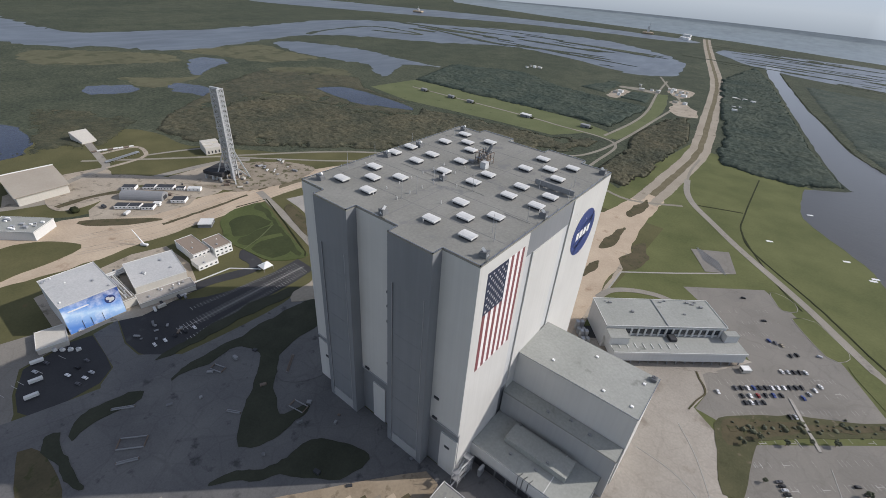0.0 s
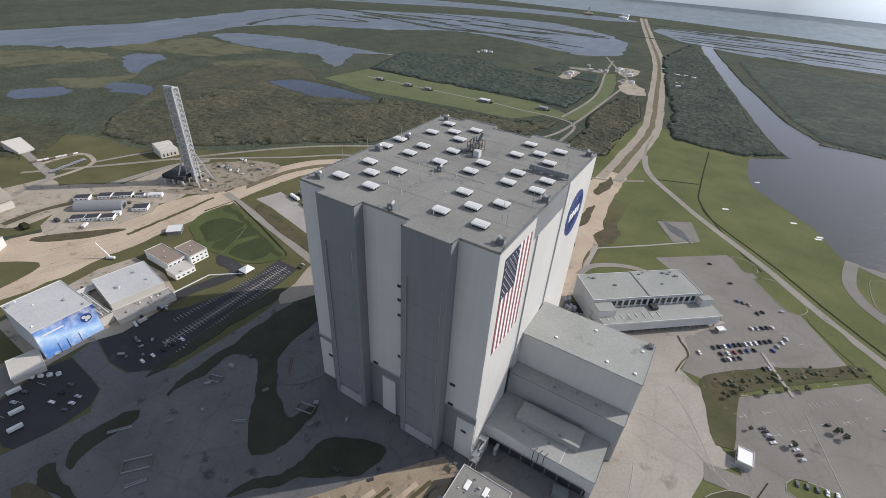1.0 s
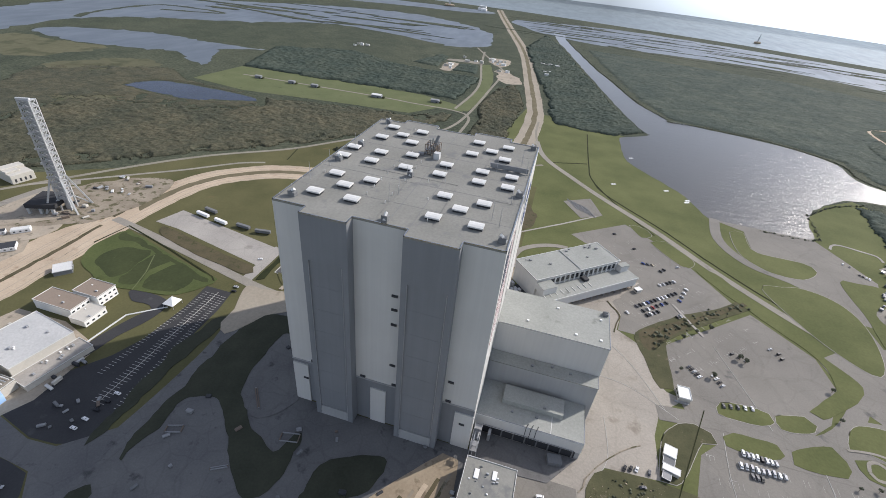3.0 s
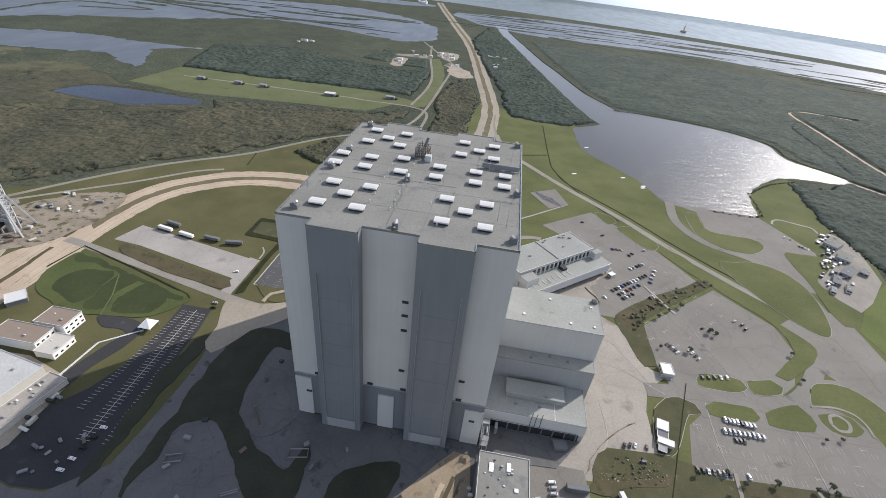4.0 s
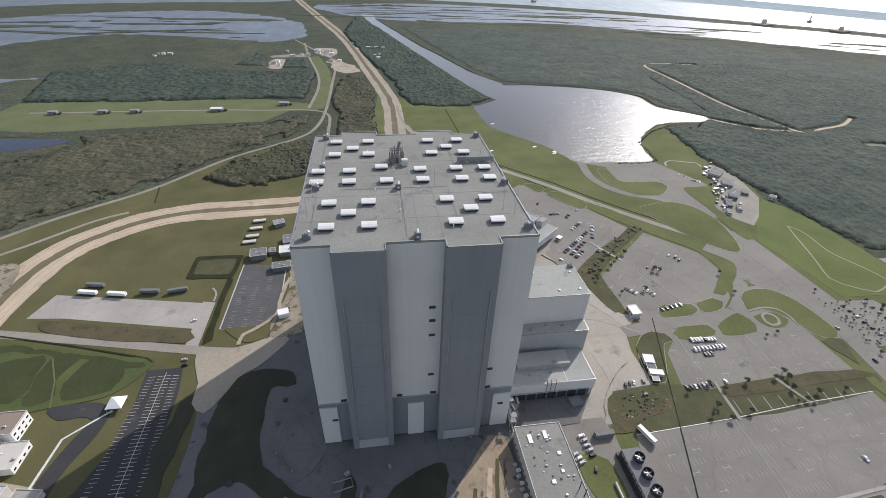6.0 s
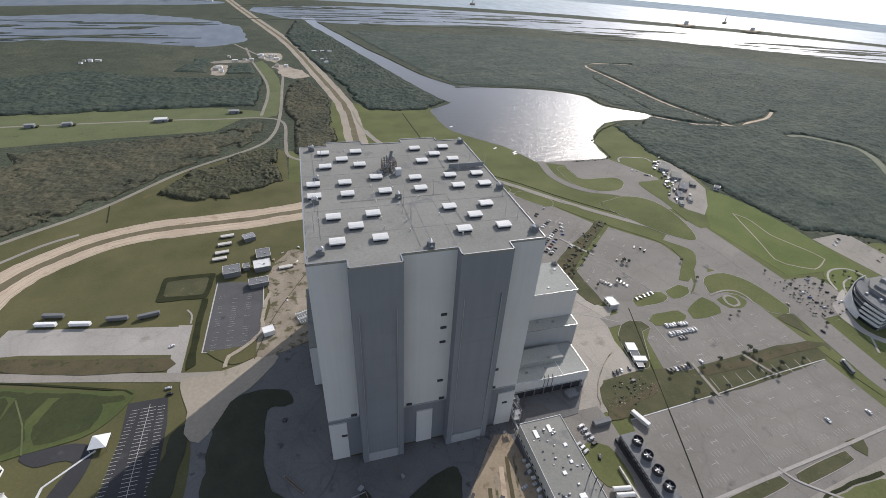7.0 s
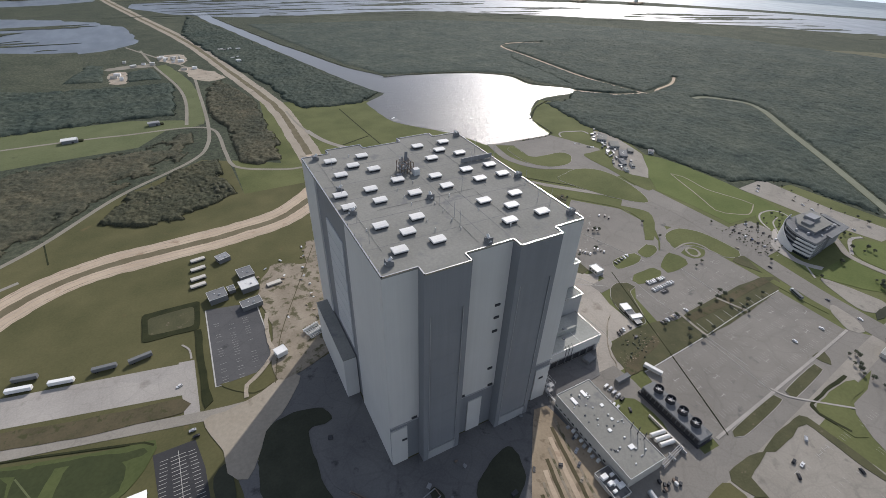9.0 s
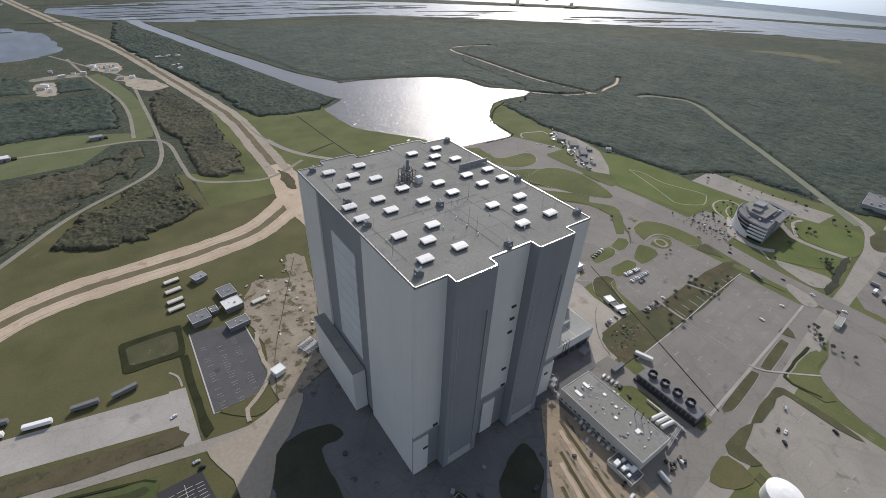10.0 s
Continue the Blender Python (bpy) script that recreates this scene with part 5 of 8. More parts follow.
stair = thing("stair_tower", "grey steel stair tower in the corner of the tall building", "stairs", 63.5, 3.5, 0.2)
for x in (-2.4, 2.4):
    for y in (-7.5, 0.0, 7.5):
        part("post", rod((x, y, 0), (x, y, 15), 0.2, 6), M_STEEL, stair)
for k in range(5):
    part("landing", cube(-2.4, 2.4, -7.5 if k % 2 else 3.5, -3.5 if k % 2 else 7.5, 2.9 * (k + 1) - 0.2, 2.9 * (k + 1)), M_SHED, stair)
    part("flight", rod((-1.2 if k % 2 else 1.2, -3.5 if k % 2 else 3.5, 2.9 * k + 0.2), (-1.2 if k % 2 else 1.2, 3.5 if k % 2 else -3.5, 2.9 * (k + 1)), 0.5, 4), M_STEEL, stair)
    for x in (-2.4, 2.4):
        part("rail", rod((x, -7.5, 2.9 * (k + 1) + 1.0), (x, 7.5, 2.9 * (k + 1) + 1.0), 0.1, 4), M_STEEL, stair)


# ---- other buildings ----
def block(name, label, x0, x1, y0, y1, high, wall, top, windows=0, category="building", turn=0.0, edge=0.5):
    """A flat-roofed building: walls, roof slab, parapet edge and rows of window bands."""
    cx, cy = (x0 + x1) / 2, (y0 + y1) / 2
    a, b = (x1 - x0) / 2, (y1 - y0) / 2
    ob = thing(name, label, category, cx, cy, 0, turn)
    part("wall", cube(-a, a, -b, b, 0, high - 0.4), wall, ob)
    roof_part = part("roof", cube(-a - 0.25, a + 0.25, -b - 0.25, b + 0.25, high - 0.4, high), top, ob)
    if edge:
        for p in ((-a - 0.3, a + 0.3, -b - 0.3, -b, high, high + edge), (-a - 0.3, a + 0.3, b, b + 0.3, high, high + edge), (-a - 0.3, -a, -b, b, high, high + edge), (a, a + 0.3, -b, b, high, high + edge)):
            part("parapet", cube(*p), M_TRIM, roof_part)
    for k in range(windows):
        z = 1.6 + k * (high - 1.5) / windows
        n = max(2, round(2 * b / 4.5))
        for i in range(n):
            y = -b + (i + 0.5) * 2 * b / n
            part("window", cube(-a - 0.08, -a + 0.2, y - 1.1, y + 1.1, z, z + 1.4), M_GLASS, ob)
            part("window", cube(a - 0.2, a + 0.08, y - 1.1, y + 1.1, z, z + 1.4), M_GLASS, ob)
    return ob


def rooftop(ob, spots, high, size=1.6, mat=None):
    for k, (x, y) in enumerate(spots):
        s = size * (0.7 + 0.6 * ((k * 37) % 10) / 10)
        part("roof_unit", soften(cube(x - s, x + s, y - s * 0.7, y + s * 0.7, high, high + s * 1.1), 0.15), mat or (M_STEEL if k % 3 else M_WHITE), ob)


def scatter_spots(n, a, b, seed):
    r = random.Random(seed)
    return [(r.uniform(-a, a), r.uniform(-b, b)) for _ in range(n)]


# control centre, turned to the parking lots
lcc = thing("control_centre", "long pale grey flat-roofed control centre with window bands", "building", 112, 212, 0, 41)
part("main_block", cube(-45, 60, -8, 28, 0, 23.4), M_PALE_SIDING, lcc, "pale grey main block")
part("main_roof", cube(-45.4, 60.4, -8.4, 28.4, 23.4, 24), M_LOW_ROOF, lcc, "pale grey roof")
for a, b, c, d in ((-45.4, 60.4, -8.6, -8.1), (-45.4, 60.4, 28.0, 28.5), (-45.5, -45, -8, 28), (60, 60.5, -8, 28)):
    part("parapet", cube(a, b, c, d, 24, 24.5), M_TRIM, lcc)
part("front_block", cube(-43, 70, -28, -8.1, 4.2, 13.5), M_PALE_SIDING, lcc, "low front block over a recessed ground floor")
# The recess is also coloured dark, for the shade under the overhang.
part("ground_floor", cube(-41, 66, -21, -8.2, 0, 4.2), M_DARK_ROOF, lcc, "recessed ground floor, coloured dark for the overhang's shade")
for k in range(15):
    part("column", cube(-42 + 7.8 * k, -41.2 + 7.8 * k, -27.2, -26.6, 0, 4.2), M_SHED, lcc)
part("front_roof", cube(-43.4, 70.4, -28.4, -8.4, 13.5, 14), M_LOW_ROOF, lcc)
for a, b, c in ((-45, -29, -20), (57, 68, -15)):
    part("end_block", cube(a, b, c, -8.1, 13.9, 21), M_PALE_SIDING, lcc)
    part("end_roof", cube(a - 0.2, b + 0.2, c - 0.2, -8.5, 21, 21.4), M_LOW_ROOF, lcc)
for k in range(14):
    x = -28 + k * 6.0
    part("window", cube(x, x + 4.4, -8.35, -8.0, 16.0, 21.0), M_GLASS, lcc, "dark window band")
    part("mullion", cube(x + 4.5, x + 5.9, -9.2, -8.0, 14.0, 22.0), M_PALE_SIDING, lcc, "pale window fin")
part("seam", cube(8, 8.8, -8, 28, 24, 24.6), M_SHED, lcc)
part("porch_box", soften(cube(9, 15, -16, -9, 14, 17), 0.3), M_DARK, lcc, "dark roof plant")
part("canopy_edge", cube(-43.5, 70.5, -29.0, -28.5, 12.6, 14.2), M_TRIM, lcc)
for k in range(9):
    part("roof_pipe", cube(-44 + 7 * k, -43.4 + 7 * k, -24, -18, 14, 14.5), M_TRIM, lcc)
rooftop(lcc, [(-36, 24), (-32, 22), (15, 24), (20, 26), (40, 24), (44, 22), (48, 25), (50, 18), (-16, 10), (30, 8)], 24, 1.2, M_SHED)
for k in range(4):
    for j in range(2):
        part("air_handler", soften(cube(-61 + 4 * j, -58 + 4 * j, -6 + 6 * k, -2 + 6 * k, 0, 6 + 3 * (k % 2)), 0.3), M_STEEL, lcc)
patch("service_yard", [(60, 190), (72, 180), (92, 196), (80, 208)], M_DARK_ASPHALT, 0.32, "dark service yard beside the control centre", "yard")
patch("stall_lot", [(100, 412), (137, 437), (153, 391), (125, 371)], M_ASPHALT, 0.34, "small paved lot with stored frames", "yard")
for k in range(8):
    r = thing("storage_rack", "grey stored steel frame on the small lot", "rack", 112 + 3.6 * k, 408 - 2.2 * k, 0.34, -62, "frames on the small lot")
    for j in range(2):
        part("beam", cube(-15, 15, j * 1.3 - 0.8, j * 1.3 - 0.5, 0.0, 0.3), M_SHED, r)
ribbon("path", [(58, 224), (55, 302), (103, 345), (151, 391)], 2.2, M_SLAB, 0.33, "pale path to the small lot", "path", curved=False)
ribbon("field_line", [(-284, 101), (-270, 76), (-261, 51)], 1.0, M_FIELD, 0.56, "faint worn line across the practice field", "line", curved=False)
ribbon("path", [(54, 241), (60, 262), (77, 278), (97, 287), (112, 288)], 7, M_ROAD, 0.34, "pale loop drive behind the control centre", "path", 4)
patch("forecourt", [(92, 176), (70, 196), (60, 150), (150, 200), (170, 214), (160, 222)], M_CONCRETE, 0.24, "concrete forecourt of the control centre", "forecourt")

# plant building with crowded roof
annex = block("plant_building", "low white plant building with many small roof units", 61.5, 93, -84, -12, 12, M_CREAM, M_ROOF, 1)
rooftop(annex, scatter_spots(22, 12, 32, 3), 12, 0.7)
rooftop(annex, scatter_spots(14, 12, 32, 8), 12, 0.6, M_DARK_ROOF)
for x, y, a, b in ((-8, 26, 1.5, 3.2), (3, 28, 1.4, 3), (8, 14, 1.3, 1.3), (6, 2, 1.1, 1.1), (-2, -4, 1.3, 1.3), (2, -20, 2.2, 1.6)):
    part("skylight", soften(cube(x - a, x + a, y - b, y + b, 12, 12.6), 0.15), M_WHITE, annex, "white skylight")
for x, y in ((12, -10), (13, -15), (14, -20)):
    part("flue", rod((x, y, 12), (x, y, 20), 0.3, 8), M_DARK, annex, "thin dark flue")
yard = block("screened_plant", "pale screened machine yard with white units", 48.5, 60.5, -88, -68, 4, M_CREAM, M_LOT, 0, "machine yard")
for k in range(8):
    m = thing("wall_unit", "pale air unit along the plant wall", "machine", 57.5 + 1.2 * (k % 2), -32 - 4.2 * k, 0.2, 12 * (k % 3), "units along the plant wall")
    part("case", soften(cube(-1.4, 1.4, -1.1, 1.1, 0.2, 1.6 + 0.5 * (k % 3)), 0.15), M_TRIM if k % 2 else M_STEEL, m)
    part("base", cube(-1.5, 1.5, -1.2, 1.2, 0, 0.2), M_DARK, m)
rooftop(yard, [(-3, -5), (3, -4), (-2, 0), (3, 4), (-3, 5), (1, -1)], 4, 2.0, M_WHITE)
for k in range(3):
    tank = thing("gas_tank", "white horizontal storage tank on saddles", "tank", 111, -66 - 4.2 * k, 0, -10, "tanks beside the plant")
    part("shell", rod((-6, 0, 2.6), (6, 0, 2.6), 1.6, 16), M_TRIM, tank)
    for x in (-4, 4):
        part("saddle", cube(x - 0.5, x + 0.5, -1.3, 1.3, 0, 1.8), M_STEEL, tank)
tagged(new("pipe_wall", mesh_of("pipe_wall", soften(cube(118, 119.2, -83, -52, 0, 2.4), 0.15), M_CREAM)), "long pale low wall beside the tanks", "wall")
pipes = thing("pipe_bridge", "grey pipes crossing from the plant building", "pipe", 94, -86, 0)
for k in range(3):
    part("pipe", rod((0, 1.2 * k, 3 + 0.4 * k), (24, 4 + 1.2 * k, 3 + 0.4 * k), 0.32, 8), M_SHED, pipes)
for x in (1, 12, 23):
    part("trestle", cube(x - 0.3, x + 0.3, 0, 6, 0, 2.9), M_STEEL, pipes)

drum = thing("steel_drum", "grey horizontal steel vessel at the end of the plant", "tank", 72, -97, 0.2, 80)
part("shell", rod((-4.5, 0, 2.2), (4.5, 0, 2.2), 1.9, 14), M_STEEL, drum)
for x in (-3, 3):
    part("saddle", cube(x - 0.4, x + 0.4, -1.4, 1.4, 0, 1.2), M_DARK, drum)
ends = random.Random(9)
for k in range(9):
    m = thing("pipe_unit", "dull pipe unit at the end of the plant", "machine", ends.uniform(80, 98), ends.uniform(-99, -88), 0.2, ends.uniform(0, 90), "units at the end of the plant")
    part("case", soften(cube(-1.3, 1.3, -0.9, 0.9, 0.3, ends.uniform(1.2, 2.6)), 0.15), ends.choice((M_DARK, M_STEEL, M_RUST, M_TRIM)), m)
    part("skid", cube(-1.3, 1.3, -0.6, 0.6, 0, 0.3), M_DARK, m)
cooler = thing("cooling_plant", "long dark cooling plant with four round fans", "cooling tower", 137, -59)
part("basin", cube(-9, 7, -28, 26, 0, 2.4), M_DARK, cooler)
part("casing", soften(cube(-7.5, 5.5, -27, 25, 2.4, 7.5), 0.3), M_DARK_ROOF, cooler, "dark grey casing")
for k in range(13):
    part("louvre", cube(-8.2, -7.5, -26 + 3.8 * k, -23.2 + 3.8 * k, 1.6, 7.0), M_DARK, cooler)
fan_ring_bm = bmesh.new()
for k in range(20):
    a, b = k * math.tau / 20, (k + 1) * math.tau / 20
    ro = [(4.3, 0), (3.9, 2), (4.2, 4.2), (3.9, 4.2), (3.6, 2), (3.9, 0)]
    A = [fan_ring_bm.verts.new((r * math.cos(a), r * math.sin(a), z)) for r, z in ro]
    B = [fan_ring_bm.verts.new((r * math.cos(b), r * math.sin(b), z)) for r, z in ro]
    for i in range(5):
        fan_ring_bm.faces.new((A[i], B[i], B[i + 1], A[i + 1]))
bmesh.ops.remove_doubles(fan_ring_bm, verts=fan_ring_bm.verts[:], dist=0.01)
bmesh.ops.recalc_face_normals(fan_ring_bm, faces=fan_ring_bm.faces[:])
stack_mesh = mesh_of("fan_cowl", fan_ring_bm, M_DARK)
blade_mesh = mesh_of("fan_blade", soften(cube(0.4, 3.5, -0.4, 0.4, 2.2, 2.4), 0.05), M_STEEL)
hub_mesh = mesh_of("fan_hub", rod((0, 0, 0), (0, 0, 2.7), 0.6, 10), M_STEEL)
for k, y in enumerate((17, 6, -5, -16)):
    st = part("fan_cowl", stack_mesh, None, cooler, "round dark fan stack")
    st.matrix_basis = pose(1.0, y, 7.5) @ Matrix.Diagonal((0.85, 0.85, 0.85, 1))
    part("fan_hub", hub_mesh, None, st)
    for j in range(5):
        bl = part("fan_blade", blade_mesh, None, st, "grey fan blade")
        bl.rotation_euler = (0.12, 0, j * math.tau / 5 + 0.3 * k)

block("yard_hut", "grey machine hut in the shaded yard of the low bay", 112, 121, 7, 13.5, 3.6, M_DARK_ROOF, M_DARK_ROOF, 0, "hut", 10, 0)
# guard kiosk, site sheds
kiosk = block("guard_kiosk", "small guard house with a white flat roof", 207, 216, 95, 107, 4.6, M_CREAM, M_WHITE, 1, "kiosk")
part("barrier", cube(-7, 3, -8, -6.5, 0, 1.2), M_STEEL, kiosk)
for label, x, y, a, b, h, wall, top in (("white-roofed site cabin on the grass island", 194, 43, 4.0, 4.2, 3.6, M_CREAM, M_WHITE), ("low dark site shed between two pale cabins", 192.2, 35, 3.6, 3.4, 3.0, M_DARK, M_DARK_ROOF),
                                         ("narrow site cabin with a white roof", 193, 29, 5.4, 2.4, 3.4, M_CREAM, M_WHITE), ("dark lean-to behind the site cabins", 189.5, 23.5, 2.6, 2.6, 2.6, M_DARK, M_SHED)):
    block("site_cabin", label, x - a, x + a, y - b, y + b, h, wall, top, 0, "cabin", -14, 0.2)
block("site_cabin", "small pale cabin at the edge of the lot", 183, 190, 230, 235, 3.6, M_CREAM, M_WHITE, 1, "cabin", 41, 0.2)

# round glass office
office = thing("round_office", "five-storey office with a curved dark glass front and pale bands", "office building", 485, 35)
office.matrix_basis = pose(485, 35, 0) @ Matrix.Diagonal((0.87, 0.94, 1.12, 1))
curve = [(-8 + 38 * math.cos(radians(a)), -24 + 48 * math.sin(radians(a))) for a in range(84, 184, 7)]
foot = curve + [(-45, -27), (35, -20), (42, 0), (46, 20), (20, 24)]


def shrunk(points, k, dx=0.0, dy=0.0):
    return [(x * k + dx, y * k + dy) for x, y in points]


for k in range(5):
    z = 3.8 * k
    part("glass_band", prism(shrunk(foot, 0.97), z, z + 2.6), M_GLASS, office, "dark blue glass band")
    part("spandrel", prism(shrunk(foot, 0.985), z + 2.6, z + 3.8), M_SHED, office, "grey spandrel band")
    if k:
        part("front_band", prism([(-46.4, -6), (-46.2, -28.2), (-16, -25.6), (-16, -24.4), (-45, -26.8), (-45.2, -6)], z + 0.2, z + 2.0), M_TRIM, office, "pale band at the corner")
# Shadowed stretch of the facade, given by the grey of the panel.
part("east_face", prism([(-4, -24.6), (35.5, -21), (35, -18), (-4, -22)], 1.5, 19.2), M_GREY_SIDING, office, "face coloured grey for its shadow")
sail = bmesh.new()
outer, inner = shrunk(curve[:-3], 1.05), shrunk(curve[:-3], 1.02)
for i, (p, q) in enumerate(zip(outer, outer[1:])):
    u, w = inner[i], inner[i + 1]
    hi0, hi1 = 23.0 - 1.6 * i, 23.0 - 1.6 * (i + 1)
    v = [sail.verts.new(c) for c in ((*p, 0), (*q, 0), (*q, hi1), (*p, hi0), (*u, 0), (*w, 0), (*w, hi1), (*u, hi0))]
    for f in ((1, 0, 3, 2), (4, 5, 6, 7), (3, 7, 6, 2), (0, 1, 5, 4)):
        sail.faces.new([v[j] for j in f])
bmesh.ops.remove_doubles(sail, verts=sail.verts[:], dist=0.01)
part("curved_screen", sail, M_TRIM, office, "pale curved screen wall")
part("roof", prism(shrunk(foot, 0.985), 19.0, 19.5), M_DARK_ROOF, office, "grey stepped roof")
part("roof_edge", prism([(-14, -29), (39, -25), (48, 8), (40, 10), (32, -18), (-12, -22)], 19.6, 20.6), M_DARK_ROOF, office, "grey overhanging roof edge")
part("upper_storey", prism([(-26, -14), (18, -12), (30, 8), (30, 18), (-6, 18), (-24, 6)], 19.5, 23.0), M_GREY_SIDING, office, "grey set-back storey")
part("upper_roof", prism([(-27, -15), (19, -13), (31, 8), (31, 19), (-6, 19), (-25, 7)], 23.0, 23.5), M_ROOF, office)
for k in range(4):
    part("roof_louvre", prism([(-2 + 8 * k, -17 + 0.6 * k), (4 + 8 * k, -16.4 + 0.6 * k), (4 + 8 * k, -13.4 + 0.6 * k), (-2 + 8 * k, -14 + 0.6 * k)], 19.5, 21.6), M_SHED, office, "grey roof louvre")
part("penthouse", cube(-2, 14, 0, 12, 23.5, 27), M_GREY_SIDING, office, "grey roof penthouse")
part("lift_house", cube(-20, -8, -4, 6, 23.5, 26), M_DARK_ROOF, office, "dark lift house")
rooftop(office, [(8, -8), (20, 10), (-14, 12), (22, 2), (-30, -10), (-34, 2), (-18, -20)], 23.5 - 4.0, 1.6, M_STEEL)
for k in range(12):
    part("fin", cube(-43 + 3.1 * k, -42.5 + 3.1 * k, -28.2 + 0.27 * k, -27.2 + 0.27 * k, 0, 19), M_SHED, office)
patch("plaza", [(440, 48), (452, 54), (470, 64), (480, 66), (450, 40), (438, 18), (440, 4), (448, -7), (440, -9), (430, 8), (431, 32)], M_SLAB, 0.36, "pale entrance plaza of the office", "plaza", 6)
ribbon("path", [(440, 428), (446, 440), (458, 446), (480, 440), (496, 434), (497, 420)], 3, M_SLAB, 0.36, "pale turning loop near the press site", "path", 4)
ribbon("path", [(-113, 189), (-117, 160), (-118, 137), (-130, 122), (-142, 112), (-144, 100)], 3.4, M_DUST, 0.62, "dusty pale track round the lot", "path", 4, ragged=1.6)
ribbon("ditch", [(-45, 281), (-83, 205), (-105, 160), (-114, 134), (-122, 104)], 0.7, M_DIRT_TURF, 0.64, "line of rough growth in the sand", "ditch", 6)
ribbon("path", [(472, 68), (482, 86), (500, 98), (522, 97), (530, 84), (522, 70), (500, 64), (478, 60)], 2.2, M_SLAB, 0.37, "curved garden path by the office", "path", 4)
ribbon("path", [(474, 58), (492, 76), (512, 82)], 1.8, M_SLAB, 0.374, "garden path by the office", "path", 4)
ribbon("path", [(418, -14), (428, -2), (436, 8)], 2.0, M_SLAB, 0.37, "pale path to the office", "path")
ribbon("path", [(530, 24), (512, 6), (500, -8), (499, -34), (506, -67)], 8, M_ROAD, 0.37, "pale drive beside the office", "path", 6)
ribbon("path", [(506, -8), (540, 10), (560, 6)], 4, M_SLAB, 0.376, "pale drive behind the office", "path", 6)
patch("lawn", [(436, 12), (440, -8), (492, -8), (492, -36), (498, -66), (474, -72), (440, -40), (424, -6)], M_BRIGHT, 0.33, "bright lawn in front of the office", "lawn", 8, 1)
patch("lawn", [(508, -12), (535, 4), (560, -4), (592, -46), (568, -62), (514, -68), (505, -36)], M_BRIGHT, 0.334, "bright lawn beside the office drive", "lawn", 8, 1)
patch("lawn", [(470, 56), (478, 86), (498, 101), (526, 100), (535, 84), (526, 68), (496, 62)], M_BRIGHT, 0.338, "planted garden lawn by the office", "lawn", 6, 1)
patch("pavement", [(424, -16), (432, -34), (440, -66), (430, -76), (405, -66), (412, -34)], M_ROAD, 0.34, "reddish paved strip along the avenue", "pavement", 8, 1)
patch("works_site", [(374, -52), (388, -46), (386, -66), (372, -80), (362, -74)], M_ROAD, 0.345, "small pale works site by the avenue", "ground", 5, 1.5)

block("store_shed", "long low store with a white roof by the street", 350, 368, -106, -101, 4, M_CREAM, M_LOW_ROOF, 0, "shed", 6, 0.2)
shed_far = block("far_workshop", "grey flat-roofed workshop beyond the crossing", 676, 730, -58, -20, 9, M_SHED, M_DARK_ROOF, 1, "building", 8)
rooftop(shed_far, scatter_spots(9, 22, 14, 44), 9, 1.6, M_SHED)
patch("verge", [(560, -74), (592, -62), (632, -68), (600, -90), (566, -88)], M_ROUGH_GRASS, 0.345, "dark rough grass by the crossing", "verge", 6, 1)
far_rng = random.Random(71)
for k in range(9):
    t = thing("yard_trailer", "pale trailer or store box on the far yard", "trailer", far_rng.uniform(420, 520), far_rng.uniform(-122, -96), 0.2, far_rng.choice((0, 8, 90, 60)), "trailers on the far yard")
    a, b = far_rng.uniform(3, 7), far_rng.uniform(1.3, 2.4)
    part("box", soften(cube(-a, a, -b, b, 0.8, 3.8), 0.12), far_rng.choice((M_TRIM, M_WHITE, M_SHED, M_DARK_ROOF)), t)
    part("chassis", cube(-a, a, -1.0, 1.0, 0, 0.8), M_DARK, t)

# press buildings near the basin
press_rng = random.Random(19)
PRESS = ((499, 388, 12.5, 8.0, 5.5, 42, M_STEP_SIDING, M_ROOF, "broad grey press hall with a low roof"), (496, 356, 12.0, 7.5, 4.8, 52, M_STEP_SIDING, M_ROOF, "broad grey press hall with a low roof"),
         (480, 320, 13.5, 6.0, 4.6, 48, M_SHED, M_DARK_ROOF, "long dark press building on the gravel"), (455, 297, 10.5, 4.0, 3.8, 60, M_SHED, M_DARK_ROOF, "long dark press building on the gravel"),
         (460, 282, 7.0, 2.6, 3.4, 62, M_PALE_SIDING, M_ROOF, "narrow grey site cabin"), (439, 274, 6.5, 2.4, 3.4, 62, M_PALE_SIDING, M_LOW_ROOF, "narrow grey site cabin"), (503, 326, 7.5, 4.5, 3.8, 50, M_SHED, M_ROOF, "low square press building"))
for k, (x, y, a, b, h, turn, wall, top, label) in enumerate(PRESS):
    s = block("press_building", label, x - a, x + a, y - b, y + b, h, wall, top, 1, "cabin", turn, 0)
    rooftop(s, [(press_rng.uniform(-0.6, 0.6) * a, press_rng.uniform(-0.6, 0.6) * b) for _ in range(4 if a > 8 else 2)], h, 0.7, M_SHED if k % 2 else M_STEEL)
press = [(x, y, a) for x, y, a, *_ in PRESS]
